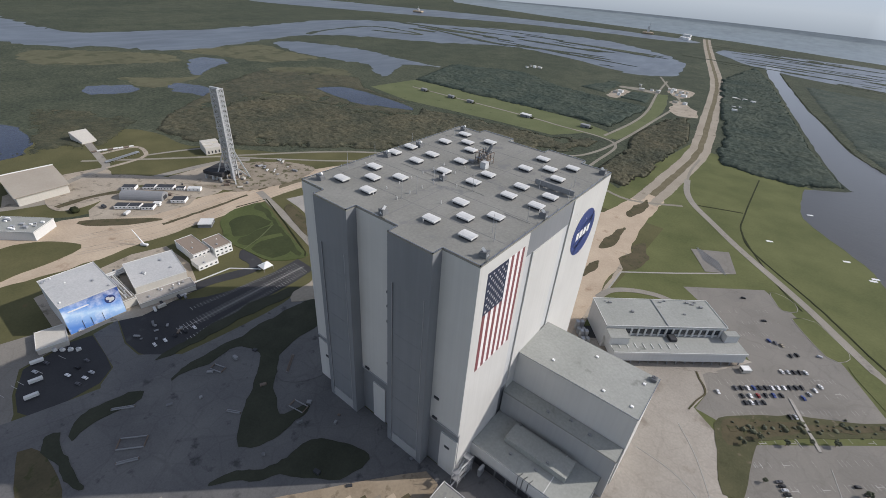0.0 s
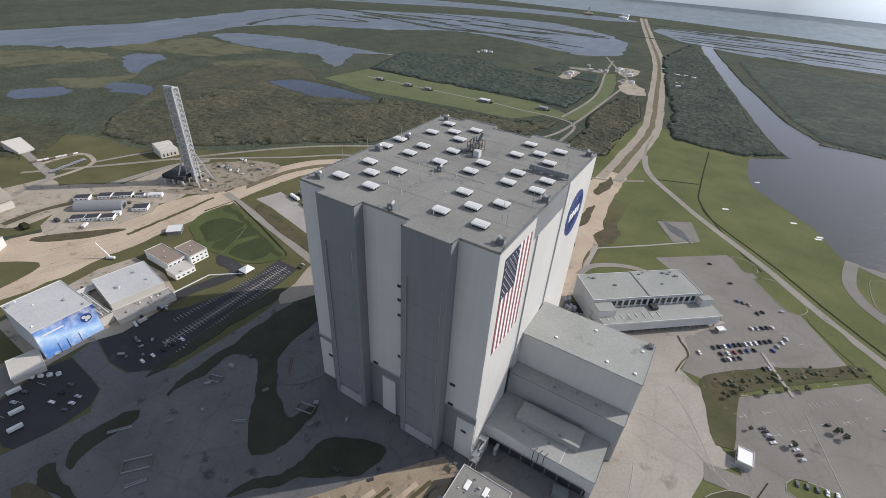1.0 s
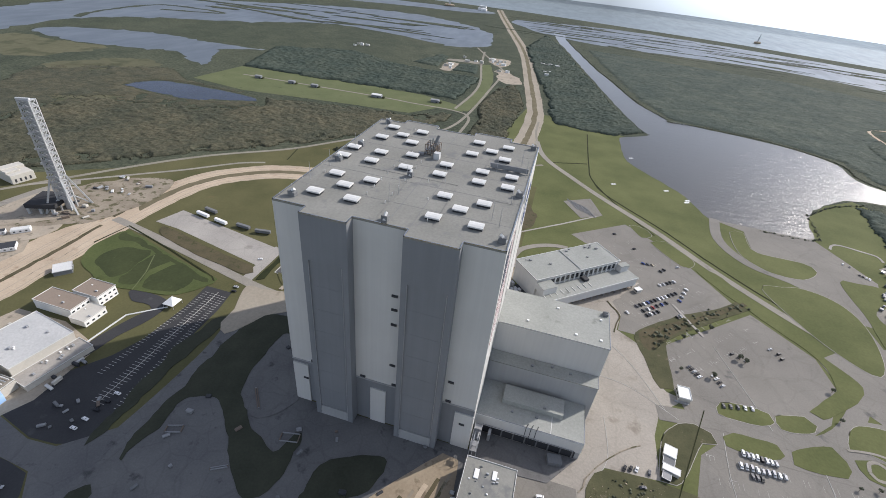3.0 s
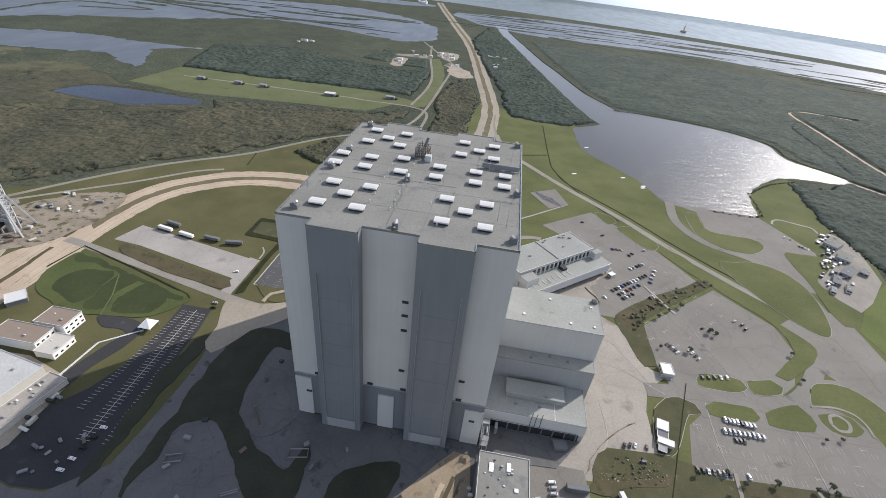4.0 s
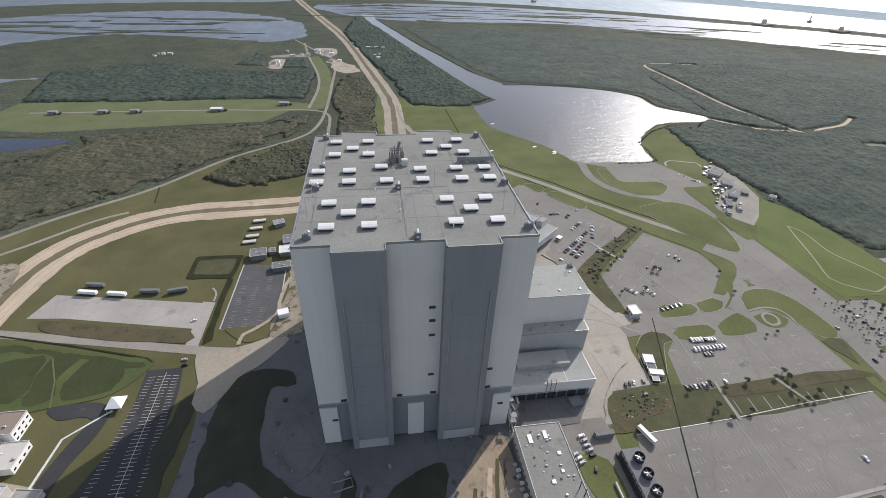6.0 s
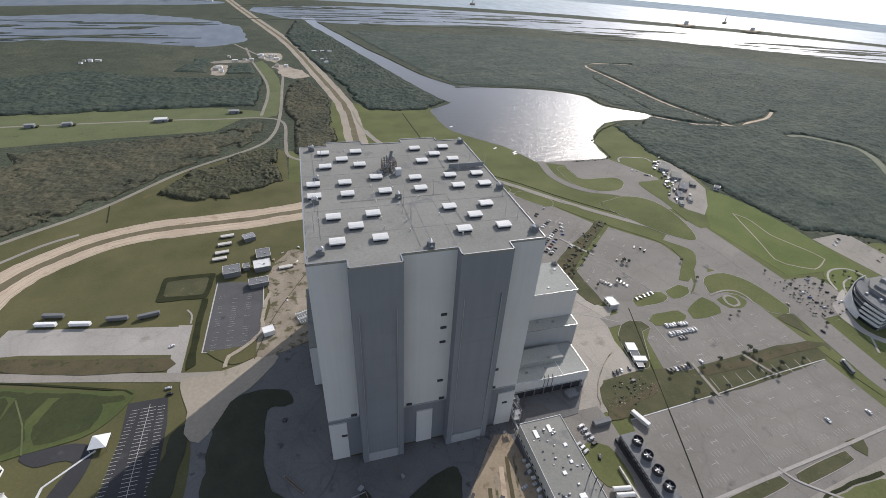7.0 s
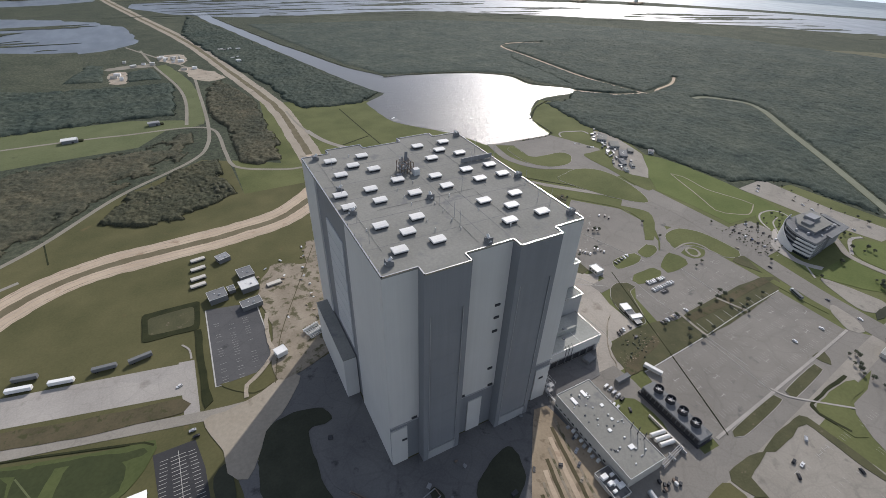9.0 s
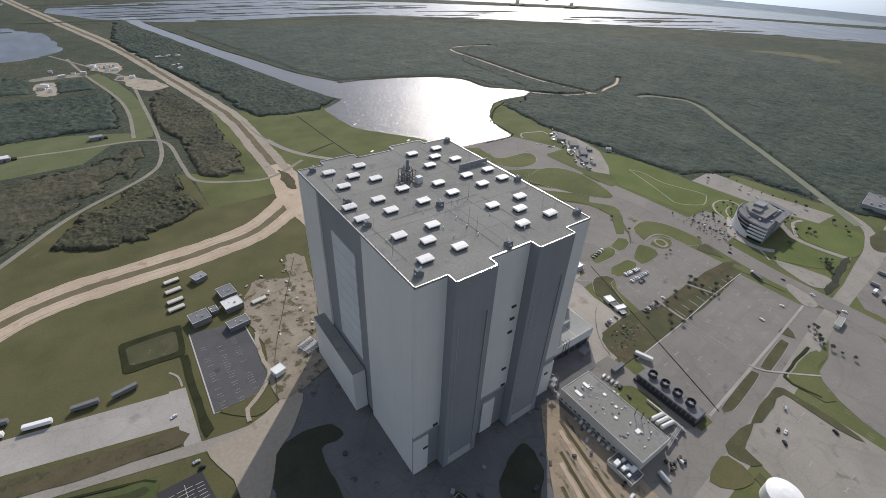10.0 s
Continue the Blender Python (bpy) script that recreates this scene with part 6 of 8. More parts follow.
for k in range(120):
    u = press_rng.random()
    x, y = 446 + 66 * u + press_rng.uniform(-14, 14), 274 + 146 * u + press_rng.uniform(-10, 10)
    a, b, h = press_rng.uniform(1.2, 3.8), press_rng.uniform(1.0, 2.0), press_rng.uniform(1.8, 3.2)
    if any((x - p) ** 2 + (y - q) ** 2 < (a + c) ** 2 * 0.8 for p, q, c in press) or len(press) > 42:
        continue
    press.append((x, y, a))
    t = thing("press_trailer", "small parked trailer or store box on the press yard", "trailer", x, y, 0.3, press_rng.choice((45, 60, -30, 52)), "trailers on the press yard")
    part("box", soften(cube(-a, a, -b, b, 0.5, h), 0.15), (M_TRIM, M_SHED, M_DARK_ROOF, M_STEEL, M_SHED)[k % 5], t)
    part("base", cube(-a * 0.9, a * 0.9, -b * 0.8, b * 0.8, 0, 0.5), M_DARK, t)
block("press_building", "pale hut at the edge of the woods", 526, 534, 302, 310, 5, M_PALE_SIDING, M_DARK_ROOF, 1, "cabin", 45, 0.2)
# mural building and its neighbours
mural = block("mural_building", "pale flat-roofed processing building with a blue space mural", -293, -243, -108, -68, 27, M_PALE_SIDING, M_PALE_FELT)
rooftop(mural, [(-8, -6), (4, 10), (-21, -16), (-22, -12), (-20, -18), (20, 16), (18, -17)], 27, 1.0)
mm, mnodes, mlinks, mb = material("space_mural", 0.5, 0, 0.3)
mco = mnodes.new("ShaderNodeTexCoord").outputs["Object"]
msep = mnodes.new("ShaderNodeSeparateXYZ")
mlinks.new(mco, msep.inputs[0])
mmix = mnodes.new("ShaderNodeMath")
mmix.operation = "MULTIPLY_ADD"
mlinks.new(msep.outputs[1], mmix.inputs[0])
mmix.inputs[1].default_value = 0.35
mlinks.new(msep.outputs[2], mmix.inputs[2])
mr = mnodes.new("ShaderNodeMapRange")
mr.inputs["From Min"].default_value, mr.inputs["From Max"].default_value = -2, 32
mlinks.new(mmix.outputs[0], mr.inputs["Value"])
mcol = ramp(mnodes, mlinks, mr.outputs[0], (0.05, (0.10, 0.24, 0.60)), (0.42, (0.42, 0.62, 0.85)), (0.6, (0.16, 0.32, 0.68)), (0.95, (0.03, 0.08, 0.30)))
cloud = ramp(mnodes, mlinks, noise_node(mnodes, mlinks, mco, 0.14, 5), (0.5, (0, 0, 0)), (0.75, (0.5, 0.5, 0.5)))
mlinks.new(blend(mnodes, mlinks, 1.0, mcol, cloud, "SCREEN"), mb.inputs["Base Color"])
part("mural", cube(25.02, 25.2, -20, 20, 0.5, 26.4), mm, mural, "blue and white space mural")
globe = part("mural_globe", rod((25.2, 12.5, 18), (25.3, 12.5, 18), 3.9, 24), M_LOGO_BLUE, mural, "dark blue globe")
for y, z, r in ((11.2, 19.2, 1.5), (13.6, 17.6, 1.9), (12.0, 16.0, 1.0)):
    part("cloud", rod((25.3, y, z), (25.36, y, z), r, 12), M_TRIM, globe, "pale cloud shape")
part("mural_streak", cube(25.2, 25.3, -16, -2, 20.2, 21.4), M_WHITE, mural, "white streak")
for y in (-10, -4, 4):
    part("mural_frame", cube(25.2, 25.5, y - 0.15, y + 0.15, 0.5, 9), M_DARK, mural)
shop = block("workshop", "pale flat-roofed workshop beside the mural building", -294.5, -249.5, -51, -9, 12, M_CREAM, M_PALE_FELT, turn=-9.5)
rooftop(shop, [(4, -8), (-10, 8), (8, 12), (6, -9), (3, -10)], 12, 1.1)
add = block("workshop_annex", "low concrete-roofed lean-to along the workshop", -249.2, -233.6, -57.5, -12.5, 5, M_CREAM, M_SLAB, turn=-9.5)
rooftop(add, scatter_spots(11, 5, 19, 12), 5, 1.0)
link = block("pipe_yard", "crowded pipe yard between the workshops", -292, -246, -67, -57.5, 8, M_CREAM, M_ROAD)
rooftop(link, scatter_spots(14, 20, 3.4, 14), 8, 1.3)
for k in range(4):
    part("pipe", rod((-22, -3.6 + 2.2 * k, 9.3), (21, -3.6 + 2.2 * k, 9.3), 0.5, 6), M_TRIM if k % 2 else M_STEEL, link)
east_pipes = thing("pipe_rack", "long pale pipe rack behind the workshops", "pipe rack", -296, -40)
for k in range(3):
    part("pipe", rod((-1.5 * k, -22, 5 + k), (-1.5 * k, 24, 5 + k), 0.8, 8), M_TRIM, east_pipes)
for y in (-20, -5, 10, 22):
    part("trestle", cube(-4, 1, y - 0.4, y + 0.4, 0, 5), M_STEEL, east_pipes)
junk = random.Random(77)
for k in range(34):
    x, y = (junk.uniform(-309, -299), junk.uniform(-72, -4)) if k < 20 else (junk.uniform(-290, -236), junk.uniform(-66, -58)) if k < 24 else (junk.uniform(-232, -226), junk.uniform(-60, -16)) if k < 30 else (junk.uniform(-252, -236), junk.uniform(-110, -100))
    if -292 < x < -246 and -67.5 < y < -57:
        continue
    m = thing("plant_unit", "pale pipe unit on the workshop yard", "machine", x, y, 0.2, junk.choice((0, 90, 80, -10)), "units on the workshop yard")
    a, h = junk.uniform(1.0, 4.0), junk.uniform(1.2, 3.2)
    part("case", soften(cube(-a, a, -1.0, 1.0, 0.4, h), 0.15), junk.choice((M_TRIM, M_STEEL, M_SHED, M_CREAM, M_DARK)), m)
    part("skid", cube(-a, a, -0.7, 0.7, 0, 0.4), M_DARK, m)
crane = thing("boom_crane", "pale lattice boom crane by the crawlerway", "crane", -338, -14, 0, 30)
part("carrier", soften(cube(-4, 4, -1.5, 1.5, 0.4, 2.6), 0.3), M_TRIM, crane)
part("boom", rod((0, 0, 2), (-12, 3, 16), 0.7, 6, 0.4), M_WHITE, crane)
for a, b, c, d, h, mat, lab in ((-311, -273, 6, 23, 9, M_BROWN, "white office block with a tan roof"), (-292, -267, 25, 43, 10, M_BROWN, "white office block with a tan roof and tall end wall"), (-271, -256, 2, 21.5, 6, M_CREAM, "low white office wing with square windows")):
    o = block("office_block", lab, a, b, c, d, h, M_WHITE, mat, 2 if h > 8 else 1)
    rooftop(o, [(-4, 2), (6, -3)], h, 0.9)
cream = block("cream_shed", "cream flat-roofed shed by the mural building", -256, -233, -129, -110, 5, M_CREAM, M_CREAM, 0, "shed", -12)
for k in range(5):
    j = thing("yard_machine", "pale machine standing on the concrete yard", "machine", -236 + 4 * k, -126 + 4 * k, 0.3, 20 * k)
    part("housing", soften(cube(-1.6, 1.6, -1.2, 1.2, 0, 2.2), 0.25), M_TRIM, j)
    part("cover", soften(cube(-1.0, 0.6, -0.9, 0.9, 2.2, 3.0), 0.2), M_STEEL, j)
tent = thing("white_canopy", "small white peaked canopy on posts", "canopy", -215, 48)
cone_bm = bmesh.new()
apex = cone_bm.verts.new((0, 0, 7))
corner = [cone_bm.verts.new((5.5 * sx, 5.5 * sy, 4)) for sx, sy in ((-1, -1), (1, -1), (1, 1), (-1, 1))]
for i in range(4):
    cone_bm.faces.new((corner[i], corner[(i + 1) % 4], apex))
cone_bm.faces.new(corner[::-1])
part("roof", cone_bm, M_WHITE, tent, "white peaked fabric")
for sx, sy in ((-1, -1), (1, -1), (1, 1), (-1, 1)):
    part("post", rod((5 * sx, 5 * sy, 0), (5 * sx, 5 * sy, 4), 0.2), M_STEEL, tent)
ribbon("path", [(-242, -11), (-240, 24), (-223, 39), (-217, 44)], 1.4, M_TRIM, 0.46, "white covered walkway to the canopy", "path", 4, curved=False)
patch("forecourt", [(-262, 51), (-232, 53), (-219, 45), (-219, 26), (-227, 2), (-230, -20), (-236, -27), (-240, -8), (-234, 20), (-228, 38), (-239, 41), (-250, 40)], M_DARK_ASPHALT, 0.33, "dark asphalt forecourt of the office", "forecourt", 5)

# hangar, blockhouses and sheds of the tower site
hangar = thing("shed_hangar", "large tan metal hangar with a sloping roof", "hangar", -548, -46)
hb = prism([(-32, -27), (31, -28), (27, 23), (-32, 25)], 0, 12)
for v in hb.verts:
    if v.co.z > 1:
        v.co.z = 17 if v.co.x < 0 else 11
part("wall", hb, M_CREAM, hangar)
hr = prism([(-34, -29), (33, -30), (29, 25), (-34, 27)], 12, 12.6)
for v in hr.verts:
    v.co.z += 5.1 if v.co.x < 0 else -1.0
part("roof", hr, M_TAN_METAL, hangar, "tan metal roof")
part("ridge", rod((-32, -29, 17.8), (-32, 27, 17.8), 0.8), M_TRIM, hangar)
bh = thing("blockhouse", "pale sloped concrete blockhouse", "blockhouse", -706, 52, 0, 5)
bb = prism([(-16, -12), (17, -10), (17, 10), (-16, 12)], 0, 4)
for v in bb.verts:
    if v.co.z > 1:
        v.co.z = 12 if v.co.x < 0 else 3
part("wall", bb, M_CREAM, bh)
bt = thing("tan_blockhouse", "tan concrete blockhouse with a stepped roof", "blockhouse", -543, 168, 0, -12)
part("wall", soften(cube(-15, 15, -12, 12, 0, 11), 0.4), M_CREAM, bt)
part("step", soften(cube(-15, -3, -12, 12, 11, 14), 0.4), M_CREAM, bt)
part("upper", soften(cube(-3, 6, -12, 3, 11, 13), 0.4), M_CREAM, bt)
for k in range(4):
    part("window", cube(15, 15.1, -9 + 5 * k, -7 + 5 * k, 2, 6), M_DARK, bt)
quonset = thing("arched_shelter", "long grey arched metal shelter", "shelter", -449, 32, 0, 41)
qb = bmesh.new()
sec = [(9.0 * math.cos(radians(a)), 9.0 * math.sin(radians(a))) for a in range(0, 181, 15)]
lo, hi = [qb.verts.new((-25, y, z)) for y, z in sec], [qb.verts.new((25, y, z)) for y, z in sec]
for i in range(len(sec) - 1):
    qb.faces.new((lo[i], hi[i], hi[i + 1], lo[i + 1]))
qb.faces.new(lo)
qb.faces.new(hi[::-1])
part("shell", qb, M_SHED, quonset, "grey arched metal shell")
part("door", cube(24.9, 25.2, -4, 4, 0, 5), M_DARK, quonset)
for k, (x, y, a, b) in enumerate(((-439, 4, 7, 5), (-429, 14, 6.5, 5), (-417, 24, 6.5, 5), (-411, 57, 8, 6), (-485, 30, 8, 5), (-470, 48, 7, 5), (-460, 57, 4, 5), (-453, 64, 6, 5), (-441, 73, 5, 3), (-428, 84, 8, 3.5), (-418, 34, 4, 3))):
    t = thing("trailer_cabin", "wide site trailer with a dark roof and white walls", "trailer", x, y, 0.2, 45, "trailers of the tower site")
    part("body", soften(cube(-a, a, -b, b, 0.6, 4.2), 0.15), M_WHITE, t)
    dark = k < 9
    for s in (-1, 1):
        part("roof", cube(min(s * 0.1, s * a * 0.96), max(s * 0.1, s * a * 0.96), -b * 0.92, b * 0.92, 4.2, 4.6), M_DARK if dark else M_TRIM, t, "dark roof half" if dark else "pale roof half")
    for x2 in (-0.6, 0, 0.6):
        part("window", cube(x2 * a - 0.8, x2 * a + 0.8, -b - 0.05, -b + 0.1, 2.0, 3.2), M_GLASS, t)
site = random.Random(41)
for k in range(34):
    x, y = (site.uniform(-462, -395), site.uniform(180, 226)) if k < 16 else (site.uniform(-440, -398), site.uniform(104, 150)) if k < 26 else (site.uniform(-470, -410), site.uniform(-20, 90))
    if k < 16 and y > 226 - (x + 462) * 0.2:
        continue
    a, b, h = site.uniform(1.2, 4.5), site.uniform(1.0, 1.8), site.uniform(1.2, 3.2)
    m = thing("site_machine", "machine or crate on the dirt by the tower", "machine", x, y, 0.4, site.uniform(0, 180), "machines by the tower")
    part("housing", soften(cube(-a, a, -b, b, 0.4, h), 0.2), site.choice((M_TRIM, M_RUST, M_DARK, M_STEEL, M_SHED, M_CREAM)), m)
    part("skid", cube(-a * 0.9, a * 0.9, -b * 0.7, b * 0.7, 0, 0.4), M_DARK, m)
gray = block("equipment_building", "grey flat-roofed equipment building with rooftop plant", -476, -424, -104, -74, 10, M_TRIM, M_LOW_ROOF, 0, "building", 41)
rooftop(gray, scatter_spots(16, 22, 12, 21), 10, 1.8)
tagged(new("spoil_mound", mesh_of("spoil_mound", soften(cube(-470, -458, -40, -32, 0, 5), 1.9), M_DITCH)), "dark mound of stored material", "mound")
for k in range(8):
    p = thing("stored_section", "pale pipe section stored in rows", "pipe section", -644 + 1.5 * k, 44 + 6.6 * k, 0.1, 84, "stored sections in the yard")
    part("tube", rod((-3, 0, 1.4), (3, 0, 1.4), 1.3, 8), M_TRIM if k % 3 else M_RUST, p)
    part("cradle", cube(-3, 3, -1.0, 1.0, 0, 0.4), M_DARK, p)
for k in range(10):
    r = thing("rack_row", "low grey storage rack", "rack", -592 - 1.2 * k, 44 + 4.6 * k, 0.1, 84, "storage racks in the yard")
    part("frame", cube(-3, 3, -3, 3, 1.6, 2.0), M_STEEL, r)
    for sx, sy in ((-1, -1), (1, -1), (1, 1), (-1, 1)):
        part("post", cube(sx * 2.7 - 0.15, sx * 2.7 + 0.15, sy * 2.7 - 0.15, sy * 2.7 + 0.15, 0, 1.6), M_STEEL, r)

# launch tower on its platform
tower = thing("launch_tower", "tall grey lattice launch tower on a steel platform", "tower", -430, 138, 0, 20)
LV, W0 = 17, 5.0
strut_meshes = {}


def strut(a, b, thick, parent, name):
    """A square steel bar; bars of one length share a mesh."""
    a, b = Vector(a), Vector(b)
    key = (round((b - a).length, 2), thick)
    if key not in strut_meshes:
        strut_meshes[key] = mesh_of("strut", cube(-thick, thick, -thick, thick, 0, key[0]), M_TOWER)
    ob = part(name, strut_meshes[key], None, parent)
    ob.matrix_basis = Matrix.Translation(a) @ (b - a).to_track_quat("Z", "Y").to_matrix().to_4x4()
    return ob


corners = ((-1, -1), (1, -1), (1, 1), (-1, 1))
for sx, sy in corners:
    strut((sx * W0, sy * W0, 30), (sx * W0, sy * W0, 120), 0.55, tower, "leg")
    strut((sx * 16, sy * 14, 0), (sx * W0, sy * W0, 38), 0.8, tower, "splayed_leg")
    strut((sx * 16, sy * 14, 0), (sx * W0, sy * W0, 14), 0.5, tower, "splayed_leg")
    strut((sx * W0, sy * W0, 0), (sx * W0, sy * W0, 30), 0.7, tower, "leg")
for k in range(LV + 1):
    z = 14 + k * 6.2
    deck = part("deck", cube(-W0 - 0.5, W0 + 0.5, -W0 - 0.5, W0 + 0.5, z, z + 0.35), M_TOWER, tower, "grey tower deck")
    for i in range(4):
        (ax, ay), (bx, by) = corners[i], corners[(i + 1) % 4]
        if k < LV:
            strut((ax * W0, ay * W0, z), (bx * W0, by * W0, z + 6.2), 0.28, tower, "brace")
            strut((bx * W0, by * W0, z), (ax * W0, ay * W0, z + 6.2), 0.28, tower, "brace")
    part("rail", cube(-W0 - 0.6, W0 + 0.6, -W0 - 0.6, -W0 - 0.4, z + 0.4, z + 1.5), M_STEEL, deck)
part("lift_shaft", cube(-2.2, 2.2, -2.2, 2.2, 0, 118), M_STEEL, tower, "grey lift shaft")
part("top_arm", cube(-9, 3, -1.2, 1.2, 119.6, 121.4), M_TOWER, tower, "pale hammerhead arm")
for k in range(5):
    part("service_arm", cube(-11, -6, -1.0, 1.0, 36 + 16 * k, 38 + 16 * k), M_TOWER, tower)
plat = part("platform", soften(cube(-34, -4, -16, 16, 7, 12), 0.3), M_DARK_ASPHALT, tower, "dark steel platform")
for x in (-32, -20, -8):
    for y in (-14, 14):
        part("mount", cube(x - 1.3, x + 1.3, y - 1.3, y + 1.3, 0, 7), M_TOWER, plat)

# trailers, cabins and stores north of the building
for k, (x, y, r) in enumerate(((-294, 182, -11), (-292, 193, -11), (-267, 177, -11), (-239, 178, -5), (-214, 177, 10))):
    t = thing("box_trailer", "long box trailer parked on the slab edge", "trailer", x, y, 0.15, r, "trailers on the slab")
    part("box", soften(cube(-8.5, 8.5, -1.7, 1.7, 1.2, 4.4), 0.12), M_WHITE if k in (0, 2) else M_DARK_ROOF, t)
    part("chassis", cube(-8, 8, -1.2, 1.2, 0.8, 1.2), M_DARK, t)
    for x2 in (-6.5, -5, 6):
        part("wheel", rod((x2, -1.6, 0.55), (x2, 1.6, 0.55), 0.55, 10), M_RUBBER, t)
for k, (x, y, a, b, h, r) in enumerate(((-121, 256, 7, 8, 5, 8), (-121, 234, 8, 7, 6, 8), (-150, 230, 8, 7, 6, 8), (-123, 206, 9, 5, 5, 8), (-138, 294, 6, 5, 5, 20), (-137, 236, 3, 4, 4, 8))):
    c = block("site_cabin", "dark modular cabin with a pale roof by the yard", x - a, x + a, y - b, y + b, h, M_DARK_ROOF, M_TRIM if k == 1 else M_SHED if k == 4 else M_DARK_ROOF, 1, "cabin", r, 0.3)
    rooftop(c, [(-2, 1), (2, -2)], h, 0.8)
ribbon("kerb_line", [(-162.5, 217), (-163.5, 121), (-147, 118.5)], 1.0, M_LINE, 0.34, "pale kerb of the small lot", "kerb", curved=False)
ribbon("kerb_line", [(-119, 205), (-117, 147)], 1.0, M_LINE, 0.34, "pale kerb of the small lot", "kerb", curved=False)
ribbon("path", [(-184, 180), (-179, 172), (-178, 160)], 1.5, M_SLAB, 0.35, "pale kerbed corner of the slab", "path", 3)
for x, y in ((-162, 304), (-163, 287), (-164, 270), (-165, 258), (-98, 229)):
    f = thing("flatbed_load", "yellowish flatbed load parked on the grass", "flatbed", x, y, 0.05, 8, "flatbeds on the grass")
    part("load", soften(cube(-7, 7, -2.4, 2.4, 1.0, 2.6), 0.15), M_CREAM, f)
    part("bed", cube(-7.4, 7.4, -2.6, 2.6, 0.6, 1.0), M_DARK, f)
wb = block("white_cabin", "small white cabin on the sandy ground", -116, -107, 129, 137, 5, M_WHITE, M_WHITE, 1, "cabin", 15, 0.2)
sc = thing("scaffold_stack", "white scaffold and pipe stack beside the building", "scaffold", -80, 146, 0.3, 20)
for k in range(7):
    part("frame", cube(-7, 7, -6 + 2 * k, -5.6 + 2 * k, 0, 1.2 + (k * 7 % 4)), M_TRIM, sc)
    part("bar", rod((-7 + 2.2 * k, -7, 2.5), (-7 + 2.2 * k, 7, 3.0), 0.25), M_WHITE, sc)
rr = random.Random(5)
for k in range(34):
    y = rr.uniform(150, 285)
    x = min(rr.gauss(-66 - 0.1 * (y - 150) + 0.25 * max(0, y - 200), 6), -58) if k % 4 else rr.uniform(-112, -80)
    if x > -70 and y < 153:
        continue
    d = thing("site_debris", "pale heap of builders' material on the sand", "debris", x, y, 0.42, rr.uniform(0, 180), "builders' material on the sand")
    part("heap", soften(cube(-rr.uniform(0.6, 2.2), rr.uniform(0.6, 2.2), -0.8, 0.8, 0, rr.uniform(0.5, 1.6)), 0.2), rr.choice((M_SAND, M_DIRT, M_TRIM, M_STEEL, M_MEDIAN)), d)
tankw = thing("storage_tank", "round white storage tank with a shallow domed roof", "tank", 122, -149)
part("shell", rod((0, 0, 0), (0, 0, 10), 11.2, 40), M_WHITE, tankw)
part("dome", rod((0, 0, 10), (0, 0, 12), 11.3, 40, 3.0), M_WHITE, tankw, "white domed roof")
hut2 = block("track_hut", "small hut with a pale roof beside the crawlerway", -343, -329, 44, 58, 4.5, M_GREY_SIDING, M_TRIM, 1, "hut", 48, 0.2)

# bunkers on the long field, sheds in the far clearings
for x, y, s in ((-595, 727, 0.8), (-514, 730, 0.8), (-460, 732, 0.8), (-316, 738, 1.2), (-196, 773, 1.0)):
    b = thing("field_bunker", "small grey concrete bunker on the field", "bunker", x, y, 0.05, 4, "bunkers on the field")
    part("wall", soften(cube(-9 * s, 9 * s, -5 * s, 5 * s, 0, 5), 0.3), M_GREY_SIDING, b)
    part("roof", soften(cube(-10 * s, 8 * s, -5.5 * s, 5.5 * s, 5, 5.8), 0.2), M_SHED if s < 1.2 else M_TRIM, b)
    part("door", cube(2, 5, -5 * s - 0.06, -5 * s + 0.2, 0, 3), M_DARK, b)
    part("berm", soften(cube(9 * s, 15 * s, -5, 5, 0, 2.4), 1.1), M_DITCH, b)
for k in range(34):
    x, y = ((-171, 1329), (-143, 1303), (-128, 1264), (-125, 1172), (-102, 1173), (-193, 1250), (-213, 1261), (-235, 1242), (-266, 1162), (-272, 1142), (-256, 1120), (-256, 1293))[k] if k < 12 else (rr.uniform(-178, -124), rr.uniform(1260, 1340)) if k < 20 else (rr.uniform(-45, 40), rr.uniform(1355, 1375)) if k < 26 else (rr.uniform(-6, 12), rr.uniform(1205, 1280)) if k < 30 else (rr.uniform(-600, -540), rr.uniform(1225, 1265))
    s = rr.uniform(2.5, 7)
    block("far_shed", "small pale shed in a clearing", x - s, x + s, y - s * 0.6, y + s * 0.6, rr.uniform(4, 7), M_CREAM if k % 2 else M_WHITE, M_TRIM if k % 3 else M_ROOF, 0, "shed", rr.uniform(-20, 20), 0)


# ---- distant launch structures ----
for x, y, h, w in ((-700, 2740, 48, 18), (1916, 2030, 34, 30), (2180, 1854, 30, 28), (2306, 2172, 40, 9), (1003, 2860, 40, 10), (-1862, 2132, 26, 18)):
    p = thing("launch_pad", "distant grey launch structure on the coast", "launch pad", x, y, 0, 20, "launch structures on the coast")
    part("mound", soften(cube(-w * 1.6, w * 1.6, -w, w, 0, 9), 3), M_SAND, p)
    part("service_tower", cube(-w * 0.3, w * 0.3, -w * 0.25, w * 0.25, 8, h * 0.8), M_PALE_SIDING, p)
    part("mast", rod((w * 0.1, 0, h * 0.8), (w * 0.1, 0, h * 1.2), 0.8, 5), M_STEEL, p)
for x, y, s in ((-500, 2735, 26), (-527, 2880, 22), (-484, 2700, 14)):
    block("coast_building", "white flat building near the coast", x - s, x + s, y - 8, y + 8, 10, M_WHITE, M_WHITE, 0, "building", -10, 0)


